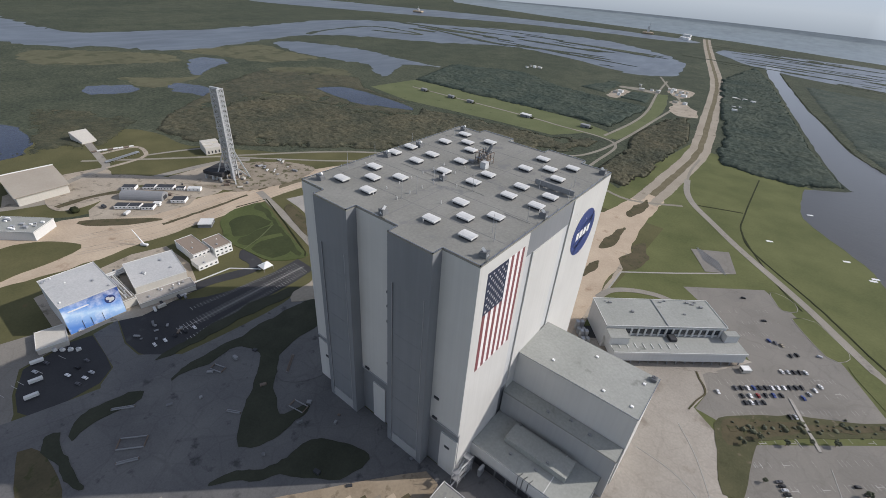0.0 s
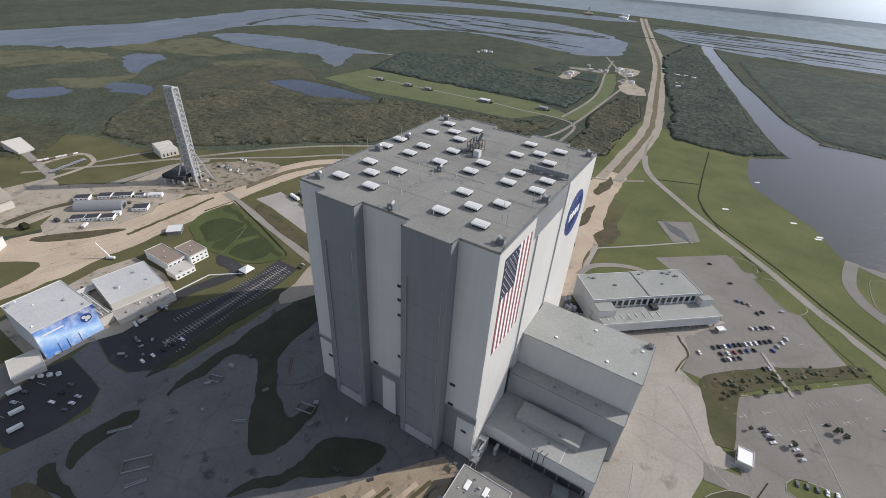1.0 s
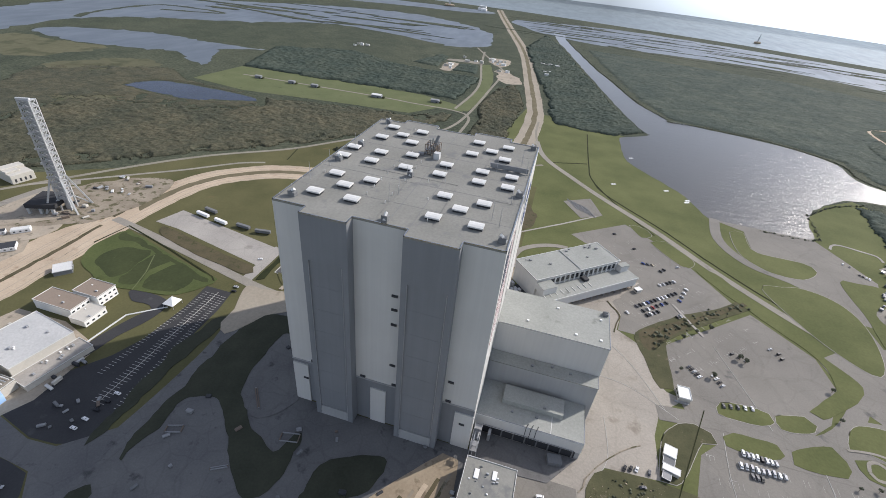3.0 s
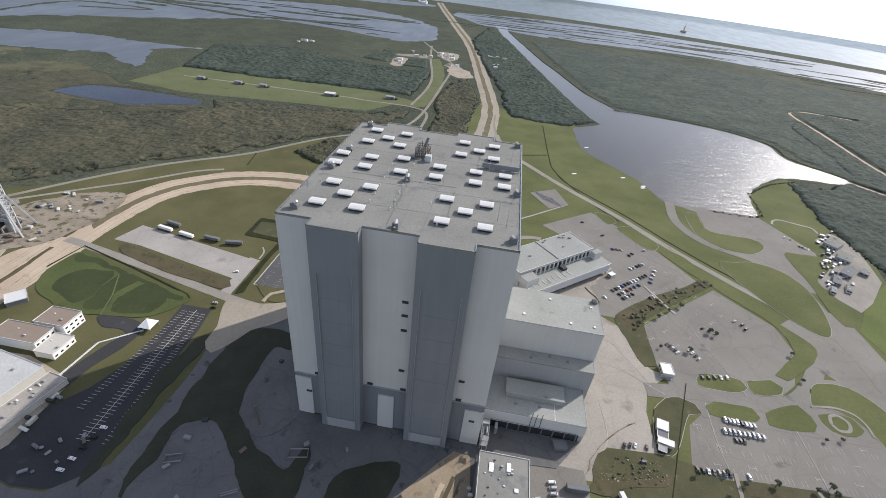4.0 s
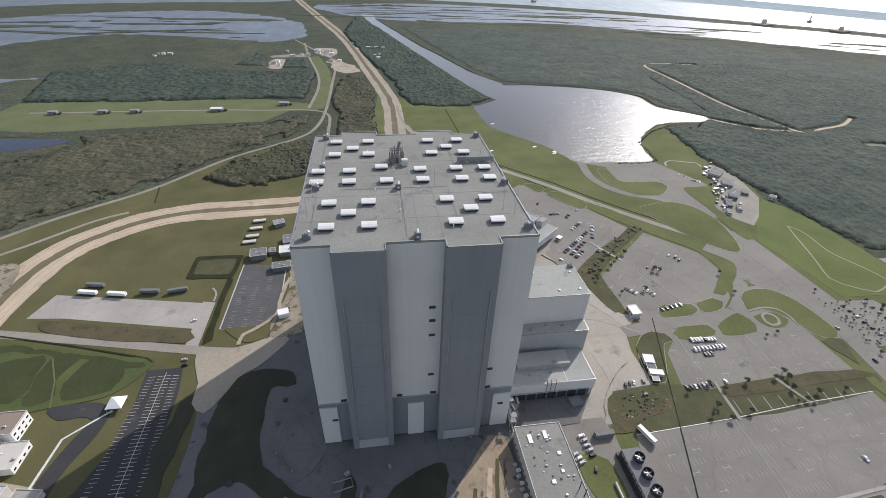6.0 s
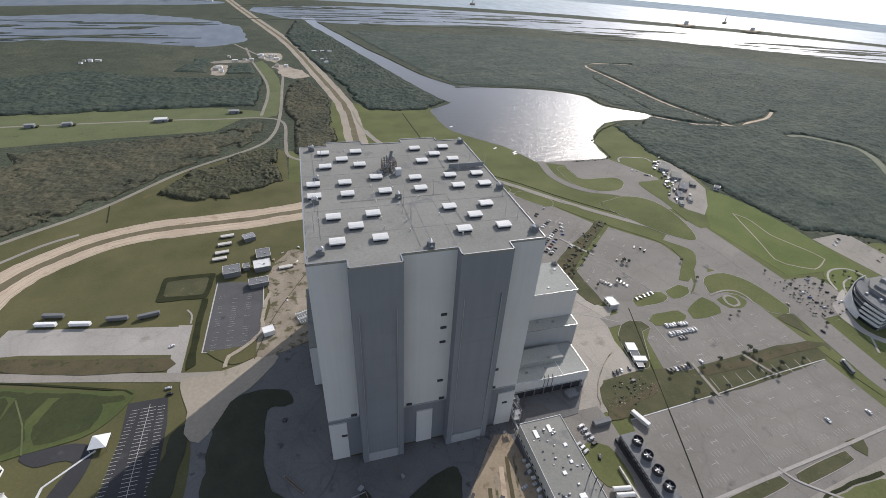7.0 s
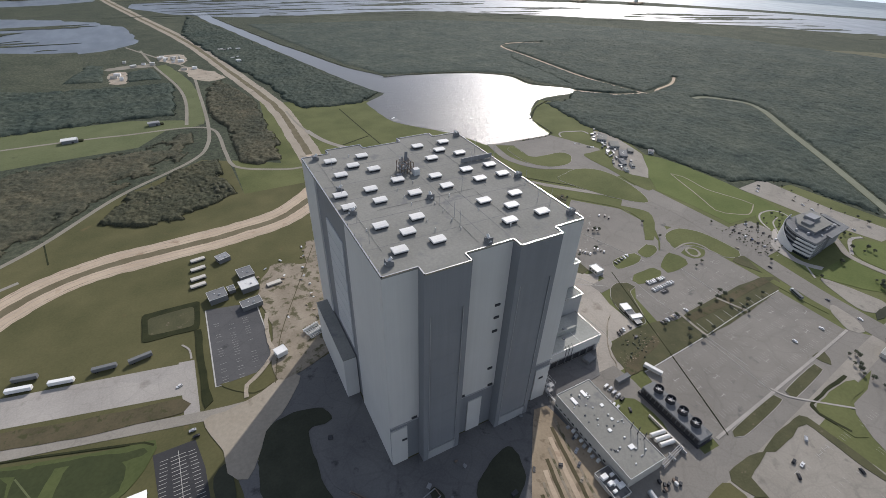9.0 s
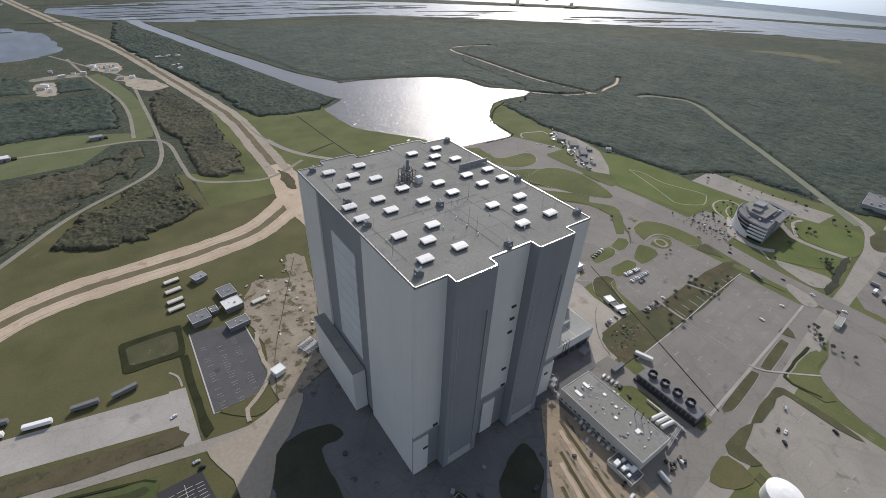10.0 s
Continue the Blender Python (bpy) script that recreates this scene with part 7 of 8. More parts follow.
# ---- woods ----
def inside(points, x, y):
    """Which of the places x, y lie in the outline."""
    hit = np.zeros(len(x), bool)
    for (ax, ay), (bx, by) in zip(points, points[1:] + points[:1]):
        if ay != by:
            hit ^= ((ay > y) != (by > y)) & (x < (bx - ax) * (y - ay) / (by - ay) + ax)
    return hit


def near_line(lines, x, y, gap):
    hit = np.zeros(len(x), bool)
    for line in lines:
        for (ax, ay), (bx, by) in zip(line, line[1:]):
            dx, dy = bx - ax, by - ay
            u = np.clip(((x - ax) * dx + (y - ay) * dy) / (dx * dx + dy * dy), 0, 1)
            hit |= (x - ax - u * dx) ** 2 + (y - ay - u * dy) ** 2 < gap * gap
    return hit


def clump(subdivisions, seed):
    """An uneven leafy clump as arrays of vertices and triangles."""
    r = random.Random(seed)
    bm = bmesh.new()
    bmesh.ops.create_icosphere(bm, subdivisions=subdivisions, radius=1.0)
    for v in bm.verts:
        v.co *= r.uniform(0.72, 1.22)
        v.co.z = max(v.co.z, -0.55)
    bm.verts.index_update()
    verts = np.array([v.co[:] for v in bm.verts], np.float32)
    faces = np.array([[v.index for v in f.verts] for f in bm.faces], np.int32)
    bm.free()
    return verts, faces


def clump_mesh(name, spots, shapes, mat):
    """spots: x, y, z, width, height and turn of each clump."""
    spots = np.array(spots, np.float32)
    vs, fs, base = [], [], 0
    for k, (v, f) in enumerate(shapes):
        x, y, z, w, h, a = (c[:, None] for c in spots[k :: len(shapes)].T)
        c, s = np.cos(a), np.sin(a)
        vs.append(np.stack([x + w * (v[:, 0] * c - v[:, 1] * s), y + w * (v[:, 0] * s + v[:, 1] * c), z + h * v[:, 2]], 2).reshape(-1, 3))
        fs.append((f[None] + base + len(v) * np.arange(len(x))[:, None, None]).reshape(-1, 3))
        base += len(v) * len(x)
    v, f = np.concatenate(vs), np.concatenate(fs)
    me = bpy.data.meshes.new(name)
    me.vertices.add(len(v))
    me.vertices.foreach_set("co", v.astype(np.float32).ravel())
    me.loops.add(len(f) * 3)
    me.loops.foreach_set("vertex_index", f.astype(np.int32).ravel())
    me.polygons.add(len(f))
    me.polygons.foreach_set("loop_start", np.arange(0, len(f) * 3, 3, dtype=np.int32))
    me.polygons.foreach_set("use_smooth", np.ones(len(f), bool))
    me.update(calc_edges=True)
    me.materials.append(mat)
    return me


FINE = [clump(2, s) for s in range(5)]
PLAIN = [clump(1, s) for s in range(20, 28)]
ROAD_LINES = [r[1] for r in ROADS]
WATERS = (BASIN, [(-765, 536), (-745, 597), (-652, 610), (-538, 604), (-495, 580), (-552, 548), (-616, 520), (-706, 525)])


def woods(label, points, spacing, width, height, shapes, mat, seed, gap=5.5, wild=1.0):
    """Single leafy clumps strewn over the outline."""
    xs, ys = [p[0] for p in points], [p[1] for p in points]
    g = np.random.RandomState(seed)
    x, y = (c.ravel() for c in np.meshgrid(np.arange(min(xs), max(xs), spacing), np.arange(min(ys), max(ys), spacing)))
    x, y = x + g.uniform(-0.6, 0.6, len(x)) * spacing, y + g.uniform(-0.6, 0.6, len(y)) * spacing
    keep = inside(points, x, y)
    x, y = x[keep], y[keep]
    wob = wild * np.array([12 * noise.noise((p * 0.03, q * 0.03, 3)) + 6 * noise.noise((p * 0.11, q * 0.11, 8)) for p, q in zip(x, y)])
    keep = inside(points, x + wob, y - wob) & ~near_line(ROAD_LINES, x, y, gap)
    for w in WATERS:
        keep &= ~inside(w, x, y)
    x, y = x[keep], y[keep]
    n = np.array([noise.noise((p * 0.016, q * 0.016, seed)) + 0.5 * noise.noise((p * 0.06, q * 0.06, seed)) for p, q in zip(x, y)])
    keep = n > -0.62
    x, y, n = x[keep], y[keep], n[keep]
    s = np.clip(g.lognormal(-0.1, 0.45, len(x)), 0.4, 2.6) * (1 + 0.3 * n)
    spots = np.stack([x, y, 0.3 * height * s, width * s, height * s * g.uniform(0.8, 1.15, len(x)), g.uniform(0, 6.3, len(x))], 1)
    return tagged(new("woods", clump_mesh("woods", spots, shapes, mat)), label, "woods", kind="stuff")


def canopy_sheet(label, points, step, height, mat, seed, gap=5.5, wild=1.0, rough=1.0, rim_end=9999):
    """A closed canopy of uneven crowns over the outline, falling to the ground at its ragged edge."""
    g = np.random.RandomState(seed)
    xs, ys = np.arange(min(p[0] for p in points), max(p[0] for p in points) + step, step), np.arange(min(p[1] for p in points), max(p[1] for p in points) + step, step)
    nx, ny = len(xs), len(ys)
    x, y = (c.ravel() for c in np.meshgrid(xs, ys))
    x, y = x + g.uniform(-0.42, 0.42, len(x)) * step, y + g.uniform(-0.42, 0.42, len(y)) * step
    near = inside(points, x, y)
    wob = np.zeros(len(x))
    lift = np.zeros(len(x))
    for i in np.nonzero(near)[0]:
        p, q = x[i], y[i]
        wob[i] = wild * (12 * noise.noise((p * 0.03, q * 0.03, 3)) + 6 * noise.noise((p * 0.11, q * 0.11, 8)))
        lift[i] = 0.30 * noise.noise((p * 0.02, q * 0.02, seed)) + 0.34 * noise.noise((p * 0.085, q * 0.085, seed)) + 0.30 * noise.noise((p * 0.21, q * 0.21, seed))
    keep = near & inside(points, x + wob, y - wob)
    for road in ROADS:
        keep &= ~near_line([road[1]], x, y, max(gap, 0.5 * road[2] + 1.5))
    for w in WATERS:
        keep &= ~inside(w, x, y)
    z = height * (0.75 + rough * (lift + g.uniform(-0.16, 0.16, len(x))))
    k2 = keep.reshape(ny, nx)
    inner = k2.copy()
    inner[1:, :] &= k2[:-1, :]
    inner[:-1, :] &= k2[1:, :]
    inner[:, 1:] &= k2[:, :-1]
    inner[:, :-1] &= k2[:, 1:]
    core = inner.copy()
    core[1:, :] &= inner[:-1, :]
    core[:-1, :] &= inner[1:, :]
    core[:, 1:] &= inner[:, :-1]
    core[:, :-1] &= inner[:, 1:]
    z = np.maximum(z, 0.25 * height) * np.where(core.ravel(), 1.0, 0.5)
    z = np.where(inner.ravel(), z, 0.02)
    full = k2[:-1, :-1] & k2[1:, :-1] & k2[:-1, 1:] & k2[1:, 1:]
    j, i = np.nonzero(full)
    a = j * nx + i
    quads = np.stack([a, a + 1, a + nx + 1, a + nx], 1)
    used_ids, faces = np.unique(quads, return_inverse=True)
    me = bpy.data.meshes.new("woods")
    v = np.stack([x, y, z], 1)[used_ids].astype(np.float32)
    me.vertices.add(len(v))
    me.vertices.foreach_set("co", v.ravel())
    me.loops.add(quads.size)
    me.loops.foreach_set("vertex_index", faces.astype(np.int32).ravel())
    me.polygons.add(len(quads))
    me.polygons.foreach_set("loop_start", np.arange(0, quads.size, 4, dtype=np.int32))
    me.polygons.foreach_set("use_smooth", np.ones(len(quads), bool))
    me.update(calc_edges=True)
    me.materials.append(mat)
    rim = np.nonzero((k2 & ~core).ravel() & (g.uniform(0, 1, len(x)) < 0.75) & (x < rim_end))[0][:4200]
    bushes = [(x[n] + g.uniform(-1, 1), y[n] + g.uniform(-1, 1), 0.12 * height, 0.42 * step * g.uniform(0.6, 1.25), 0.36 * height * g.uniform(0.5, 1.2), g.uniform(0, 6)) for n in rim]
    if bushes:
        tagged(new("edge_bushes", clump_mesh("edge_bushes", bushes, PLAIN, mat)), "uneven low bushes at the edge of the woods", "bushes", kind="stuff")
    return tagged(new("woods", me), label, "woods", kind="stuff")


canopy_sheet("dense brown-green scrub wood along the perimeter road", [(-760, 200), (-690, 150), (-610, 160), (-545, 205), (-465, 280), (-412, 334), (-380, 364), (-320, 417), (-250, 510), (-165, 588), (-140, 640), (-140, 725), (-215, 662), (-347, 643), (-500, 610), (-470, 560), (-560, 490), (-760, 440)], 2.1, 3.4, M_CANOPY_BROWN, 1, wild=3.0, rough=1.2)
canopy_sheet("dark scrub copse beside the crawlerway loop", [(-262, 428), (-215, 402), (-173, 400), (-130, 420), (-102, 442), (-112, 500), (-112, 575), (-150, 570), (-230, 500)], 1.7, 4.4, M_CANOPY_DARK, 2, wild=1.4, rough=1.2)
canopy_sheet("dark wood between the two service roads", [(-86, 545), (-60, 524), (-26, 534), (-14, 600), (-16, 690), (-12, 850), (-54, 1040), (-84, 1010), (-98, 960), (-108, 800), (-86, 702)], 1.9, 4.4, M_CANOPY_BROWN, 3, wild=1.4, rough=1.2)
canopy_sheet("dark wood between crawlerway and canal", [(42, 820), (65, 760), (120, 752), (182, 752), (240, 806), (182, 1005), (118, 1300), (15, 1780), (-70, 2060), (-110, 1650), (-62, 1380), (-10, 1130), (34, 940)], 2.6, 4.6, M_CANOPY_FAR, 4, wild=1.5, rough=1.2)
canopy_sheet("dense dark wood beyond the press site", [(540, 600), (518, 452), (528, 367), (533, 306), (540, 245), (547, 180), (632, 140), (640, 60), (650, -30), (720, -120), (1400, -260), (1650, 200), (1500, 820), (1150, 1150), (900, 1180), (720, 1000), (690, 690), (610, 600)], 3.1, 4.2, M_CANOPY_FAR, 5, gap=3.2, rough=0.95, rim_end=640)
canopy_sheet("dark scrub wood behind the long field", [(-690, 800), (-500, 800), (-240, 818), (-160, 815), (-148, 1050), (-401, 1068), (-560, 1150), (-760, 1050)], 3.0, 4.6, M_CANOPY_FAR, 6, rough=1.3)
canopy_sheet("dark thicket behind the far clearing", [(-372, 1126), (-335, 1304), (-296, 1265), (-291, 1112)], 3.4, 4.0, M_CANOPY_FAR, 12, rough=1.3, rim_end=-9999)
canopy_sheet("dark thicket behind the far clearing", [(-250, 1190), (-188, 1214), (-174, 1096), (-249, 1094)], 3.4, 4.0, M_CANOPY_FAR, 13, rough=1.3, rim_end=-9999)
canopy_sheet("low tangled scrub across the marsh", [(-760, 440), (-560, 490), (-470, 560), (-560, 620), (-700, 630), (-800, 700), (-1000, 560), (-930, 380), (-860, 330), (-760, 200)], 3.6, 1.6, M_CANOPY_BROWN, 18, wild=5.0, rough=1.6)
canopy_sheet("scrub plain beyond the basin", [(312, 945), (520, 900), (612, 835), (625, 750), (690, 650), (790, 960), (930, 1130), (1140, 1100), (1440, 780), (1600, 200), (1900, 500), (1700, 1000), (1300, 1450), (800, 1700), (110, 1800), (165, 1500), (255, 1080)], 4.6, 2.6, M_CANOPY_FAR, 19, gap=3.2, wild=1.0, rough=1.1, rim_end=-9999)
canopy_sheet("low marsh scrub by the dark pond", [(-780, -130), (-690, -30), (-660, 60), (-760, 150), (-860, 120), (-930, 40), (-700, -20)], 3.0, 1.4, M_CANOPY_DARK, 8, wild=4.0, rough=1.5)

woods("single darker bushes standing over the copse", [(-250, 430), (-215, 408), (-173, 406), (-130, 426), (-108, 446), (-118, 560), (-150, 562), (-228, 496)], 4.5, 1.3, 1.6, FINE, M_BROWN_WOODS, 32)

bank = random.Random(11)
spots = []
for line in (smooth_line([(300, 924), (387, 922), (516, 889), (603, 818), (610, 740), (680, 664)], False, 1.2), smooth_line([(304, 940), (247, 1060), (190, 1274), (146, 1432), (63, 1800), (24, 1990)], False, 2),
             smooth_line([(447, 520), (440, 470), (426, 444), (360, 441)], False, 2.6), smooth_line([(556, 612), (500, 580), (450, 530)], False, 2.2)):
    for x, y in line:
        s = bank.choice((0.5, 0.7, 0.9, 1.5)) * bank.uniform(0.8, 1.2)
        spots.append((x + bank.uniform(-2, 2), y + bank.uniform(-2, 2), 0.3 * s, s, s, bank.uniform(0, 6)))
tagged(new("bank_bushes", clump_mesh("bank_bushes", spots, FINE, M_WOODS)), "dark bushes along the water's edge", "bushes", kind="stuff")

# single trees of the lots and lawns
tree_rng = random.Random(31)
CROWNS = []
for k in range(3):
    leaves = []
    for _ in range(34):
        a, b, q = tree_rng.uniform(0, 6.28), tree_rng.uniform(-0.7, 1.0), tree_rng.uniform(0.45, 1.0)
        c = math.sqrt(max(0, 1 - b * b))
        leaves.append((2.3 * q * c * math.cos(a), 2.3 * q * c * math.sin(a), 4.2 + 1.7 * q * b, tree_rng.uniform(0.45, 0.95), tree_rng.uniform(0.35, 0.7), a))
    CROWNS.append(clump_mesh("crown", leaves, PLAIN, M_WOODS))
TRUNK = mesh_of("trunk", rod((0, 0, 0), (0.2, 0.1, 4.4), 0.28, 7, 0.14), M_BARK)
TREES = [(209, 9), (215, -13), (227, -18), (289, 13), (290, -10), (313, -4), (268, 163), (272, 160), (331, 61), (318, 58), (300, 12), (306, -8), (295, 2), (338, -4), (240, 8), (246, -14), (230, 14), (224, -6), (262, 12),
         (528, 16), (518, -1), (523, -12), (476, -51), (405, 27), (408, 41), (417, 63), (590, -34), (591, -19), (471, -47), (482, -55), (545, 20), (240, 132), (206, 165), (222, 172), (236, 186), (250, 196), (198, 152), (214, 130), (330, 118), (336, 150)]
TREES += [(318, -97), (315, -103), (312, -107), (314, -113), (314, -121), (317, -130), (374, -97), (333, -91), (326, -89), (330, -94), (322, -100), (465, -54), (462, -58), (458, -62), (535, -10), (533, -18), (574, -42), (472, -52), (468, -57), (474, -12), (424, -16), (411, 99), (467, 82), (415, 40), (300, 18), (298, -9), (298, -15), (418, 112), (550, 23), (548, 15), (480, 78), (490, 88), (500, 74), (510, 90), (518, 80), (506, 82), (494, 70), (526, 88), (486, 66), (512, 72)]
for i in range(3):
    for j in range(3):
        TREES.append((412 + 19 * i + tree_rng.uniform(-2, 2), 36 + 17 * j + tree_rng.uniform(-2, 2)))
for i in range(5):
    TREES.append((448 + tree_rng.uniform(0, 46), 60 + tree_rng.uniform(0, 34)))
for i in range(6):
    for j in range(7):
        TREES.append((408 + 7.5 * i + 0.6 * j + tree_rng.uniform(-2.5, 2.5), 40 + 8.4 * j + tree_rng.uniform(-2.5, 2.5)))
for i in range(10):
    TREES.append((600 + tree_rng.uniform(-10, 15), 20 + 14 * i))
for k, (x, y) in enumerate(TREES):
    s = tree_rng.uniform(0.55, 1.05) * (0.45 if 404 < x < 456 and 34 < y < 104 else 0.7 if x > 410 and y > 25 else 1.0)
    t = thing("small_tree", "small dark green shade tree on the verge", "tree", x, y, 0.3, 0, "shade trees")
    t.matrix_basis = pose(x, y, 0.3, 0, 0, tree_rng.uniform(0, 360)) @ Matrix.Diagonal((s, s, s, 1))
    part("trunk", TRUNK, None, t)
    part("crown", CROWNS[k % 3], None, t)


# ---- cars ----
def car_model(paint, van):
    c = thing("parked_van" if van else "parked_car", "", "van" if van else "car", 0, 0, -50)
    body = bmesh.new()
    side = [(-2.3, 0.35), (2.3, 0.35), (2.35, 0.85), (1.5, 1.0), (-2.2, 1.05)] if not van else [(-2.45, 0.4), (2.45, 0.4), (2.5, 1.05), (1.9, 1.2), (-2.45, 1.2)]
    cab = [(1.1, 1.0), (0.5, 1.5), (-1.2, 1.55), (-1.9, 1.05)] if not van else [(1.7, 1.2), (1.1, 1.9), (-2.3, 1.95), (-2.4, 1.2)]
    for outline, half in ((side, 0.95), (cab, 0.82)):
        lo, hi = [body.verts.new((x, -half, z)) for x, z in outline], [body.verts.new((x, half, z)) for x, z in outline]
        body.faces.new(lo)
        body.faces.new(hi[::-1])
        for i in range(len(outline)):
            body.faces.new((lo[i], hi[i], hi[(i + 1) % len(outline)], lo[(i + 1) % len(outline)]))
    bmesh.ops.recalc_face_normals(body, faces=body.faces[:])
    part("body", body, paint, c)
    panes = ((-1.9, 1.1, -0.86, 0.86, 1.25, 1.75), (1.1, 1.62, -0.72, 0.72, 1.25, 1.7)) if van else ((-1.2, 0.6, -0.84, 0.84, 1.08, 1.42), (0.5, 1.0, -0.7, 0.7, 1.05, 1.3), (-1.75, -1.25, -0.7, 0.7, 1.1, 1.4))
    for p in panes:
        part("window", cube(*p), M_GLASS, c, "dark window")
    for x in (-1.45, 1.45):
        for y in (-0.8, 0.8):
            part("wheel", rod((x, y - 0.12, 0.34), (x, y + 0.12, 0.34), 0.34, 8), M_RUBBER, c)
    return c


NAMES = ("white", "silver", "black", "red", "blue", "tan", "grey")
CARS = [tagged(car_model(p, False), f"{n} car parked on the asphalt", "car", "parked cars") for n, p in zip(NAMES, PAINTS)]
VANS = [tagged(car_model(p, True), f"{n} van parked on the asphalt", "van", "parked vans") for n, p in zip(NAMES[:3], PAINTS[:3])]
car_rng = random.Random(17)
used = set()


def park(x, y, z, turn, van=False):
    pool = VANS if van else CARS
    i = car_rng.choice((0, 0, 1, 1, 2)) if van else car_rng.choice((0, 0, 1, 0, 0, 1, 1, 2, 2, 2, 2, 2, 4, 5, 6, 6, 6, 0, 0, 1, 2, 2, 6, 3))
    m = pose(x, y, z, 0, 0, turn + car_rng.uniform(-3, 3) + car_rng.choice((0, 180)))
    if (van, i) not in used:
        used.add((van, i))
        pool[i].matrix_basis = m
    else:
        copy_thing(pool[i], m)


ROWS_OF_CARS = (((184, 206), (226, 244), 12, -48, False), ((190, 201), (214, 223), 6, -48, False), ((211, 253), (227, 266), 5, -48, False), ((193, 195), (204, 205), 4, -48, False), ((174, 192), (176, 194), 1, -48, False),
                ((228, 232), (238, 256), 4, -48, False), ((222, 203), (225, 206), 2, -48, False), ((222, 137), (229, 128), 5, 40, False), ((241, 134), (246, 124), 4, 40, False), ((263, 168), (274, 164), 3, 40, False),
                ((306, 184), (307, 178), 2, 40, True), ((300, 188), (300, 188), 1, 40, False), ((242, 102), (264, 107), 5, 90, False), ((246, 61), (267, 60), 8, 90, True), ((242, 50), (270, 51), 9, 90, True), ((248, 44), (254, 44), 3, 90, False),
                ((211, 13), (233, 14), 7, 90, False), ((246, 15), (247, 15), 1, 90, False), ((163, 21), (171, 23), 3, 70, False), ((179, 23), (179, 23), 1, 80, False), ((174, 11), (174, 11), 1, 20, False), ((110, -17), (112, -32), 5, 12, True), ((100, -30), (103, -36), 3, 20, True), ((110, -42), (112, -43), 1, 60, False),
                ((167, 346), (167, 346), 1, 30, False), ((189, 319), (190, 320), 1, 30, False), ((197, 290), (207, 291), 3, -48, False), ((215, 281), (219, 286), 2, -48, False), ((235, 298), (236, 299), 1, 30, False),
                ((180, -124), (183, -128), 2, 10, False), ((172, -132), (172, -132), 1, 50, False), ((206, -118), (212, -122), 1, 30, True), ((215, -150), (215, -150), 1, 70, False), ((450, 372), (458, 366), 4, 60, False), ((440, 392), (446, 388), 2, 60, False),
                ((-185, -70), (-182, -40), 5, 0, False), ((-204, -110), (-198, -124), 3, 20, False), ((-222, -130), (-218, -138), 2, 20, False), ((-189, -112), (-184, -122), 3, 20, False), ((428, 40), (428, 88), 7, 0, False), ((456, 36), (456, 90), 8, 0, False), ((340, -60), (300, -58), 2, 90, False),
                ((570, 20), (580, 100), 7, 80, False), ((560, 140), (580, 150), 3, 80, False), ((56, -40), (40, -66), 4, 30, False), ((47, -84), (44, -92), 2, 10, True), ((392, 20), (394, 60), 2, 90, False), ((386, -100), (390, -40), 3, 90, False),
                ((-180, 82), (-182, 88), 2, 0, False), ((-188, 134), (-189, 135), 1, 20, False))
for (ax, ay), (bx, by), n, turn, van in ROWS_OF_CARS:
    for k in range(n):
        u = k / max(1, n - 1)
        park(ax + (bx - ax) * u, ay + (by - ay) * u, 0.2, turn, van)
bus = thing("coach", "long dark coach with a white nose parked by the avenue", "bus", 369, -21, 0.2, 68)
part("body", soften(cube(-7.2, 6.4, -1.5, 1.5, 0.5, 3.5), 0.25), M_DARK_ROOF, bus)
part("nose", soften(cube(6.3, 8.2, -1.48, 1.48, 0.5, 3.4), 0.25), M_WHITE, bus, "white nose")
part("window", cube(-6.8, 6.9, -1.53, 1.53, 1.7, 2.8), M_GLASS, bus, "dark window strip")
for x in (-5, 4.8):
    for y in (-1.3, 1.3):
        part("wheel", rod((x, y - 0.15, 0.5), (x, y + 0.15, 0.5), 0.5, 10), M_RUBBER, bus)
lorry = thing("steel_container", "dull grey-blue container on the yard", "container", 126, -18.5, 0.2, 2)
part("box", soften(cube(-7, 7, -2, 2, 0.2, 4), 0.1), M_DARK_ROOF, lorry)
part("doors", cube(6.95, 7.1, -1.8, 1.8, 0.4, 3.8), M_STEEL, lorry)
long_tr = thing("white_trailer", "long white trailer beside the cooling plant", "trailer", 156, -23, 0.5, -70)
part("box", soften(cube(-7.5, 7.5, -1.6, 1.6, 1.0, 4.0), 0.1), M_TRIM, long_tr)
for x in (-7, -5.5, 6):
    part("wheel", rod((x, -1.5, 0.5), (x, 1.5, 0.5), 0.5, 10), M_RUBBER, long_tr)


# ---- painted lines ----
def stalls(name, origin, along, across, count, pitch, length, rows, row_gap, z, wide=0.28, skip=0.0, seed=1):
    r = random.Random(seed)
    bm = bmesh.new()
    a, c, o = Vector(along).normalized(), Vector(across).normalized(), Vector(origin)
    for j in range(rows):
        for i in range(count):
            if r.random() < skip:
                continue
            p = o + a * (i * pitch) + c * (j * row_gap)
            q = p + c * length * r.uniform(0.85, 1.0)
            w = a * wide / 2
            bm.faces.new([bm.verts.new((*v, z)) for v in (p - w, p + w, q + w, q - w)])
    return tagged(new(name, mesh_of(name, bm, M_LINE)), "worn white stall lines on the asphalt", "marking", kind="stuff")


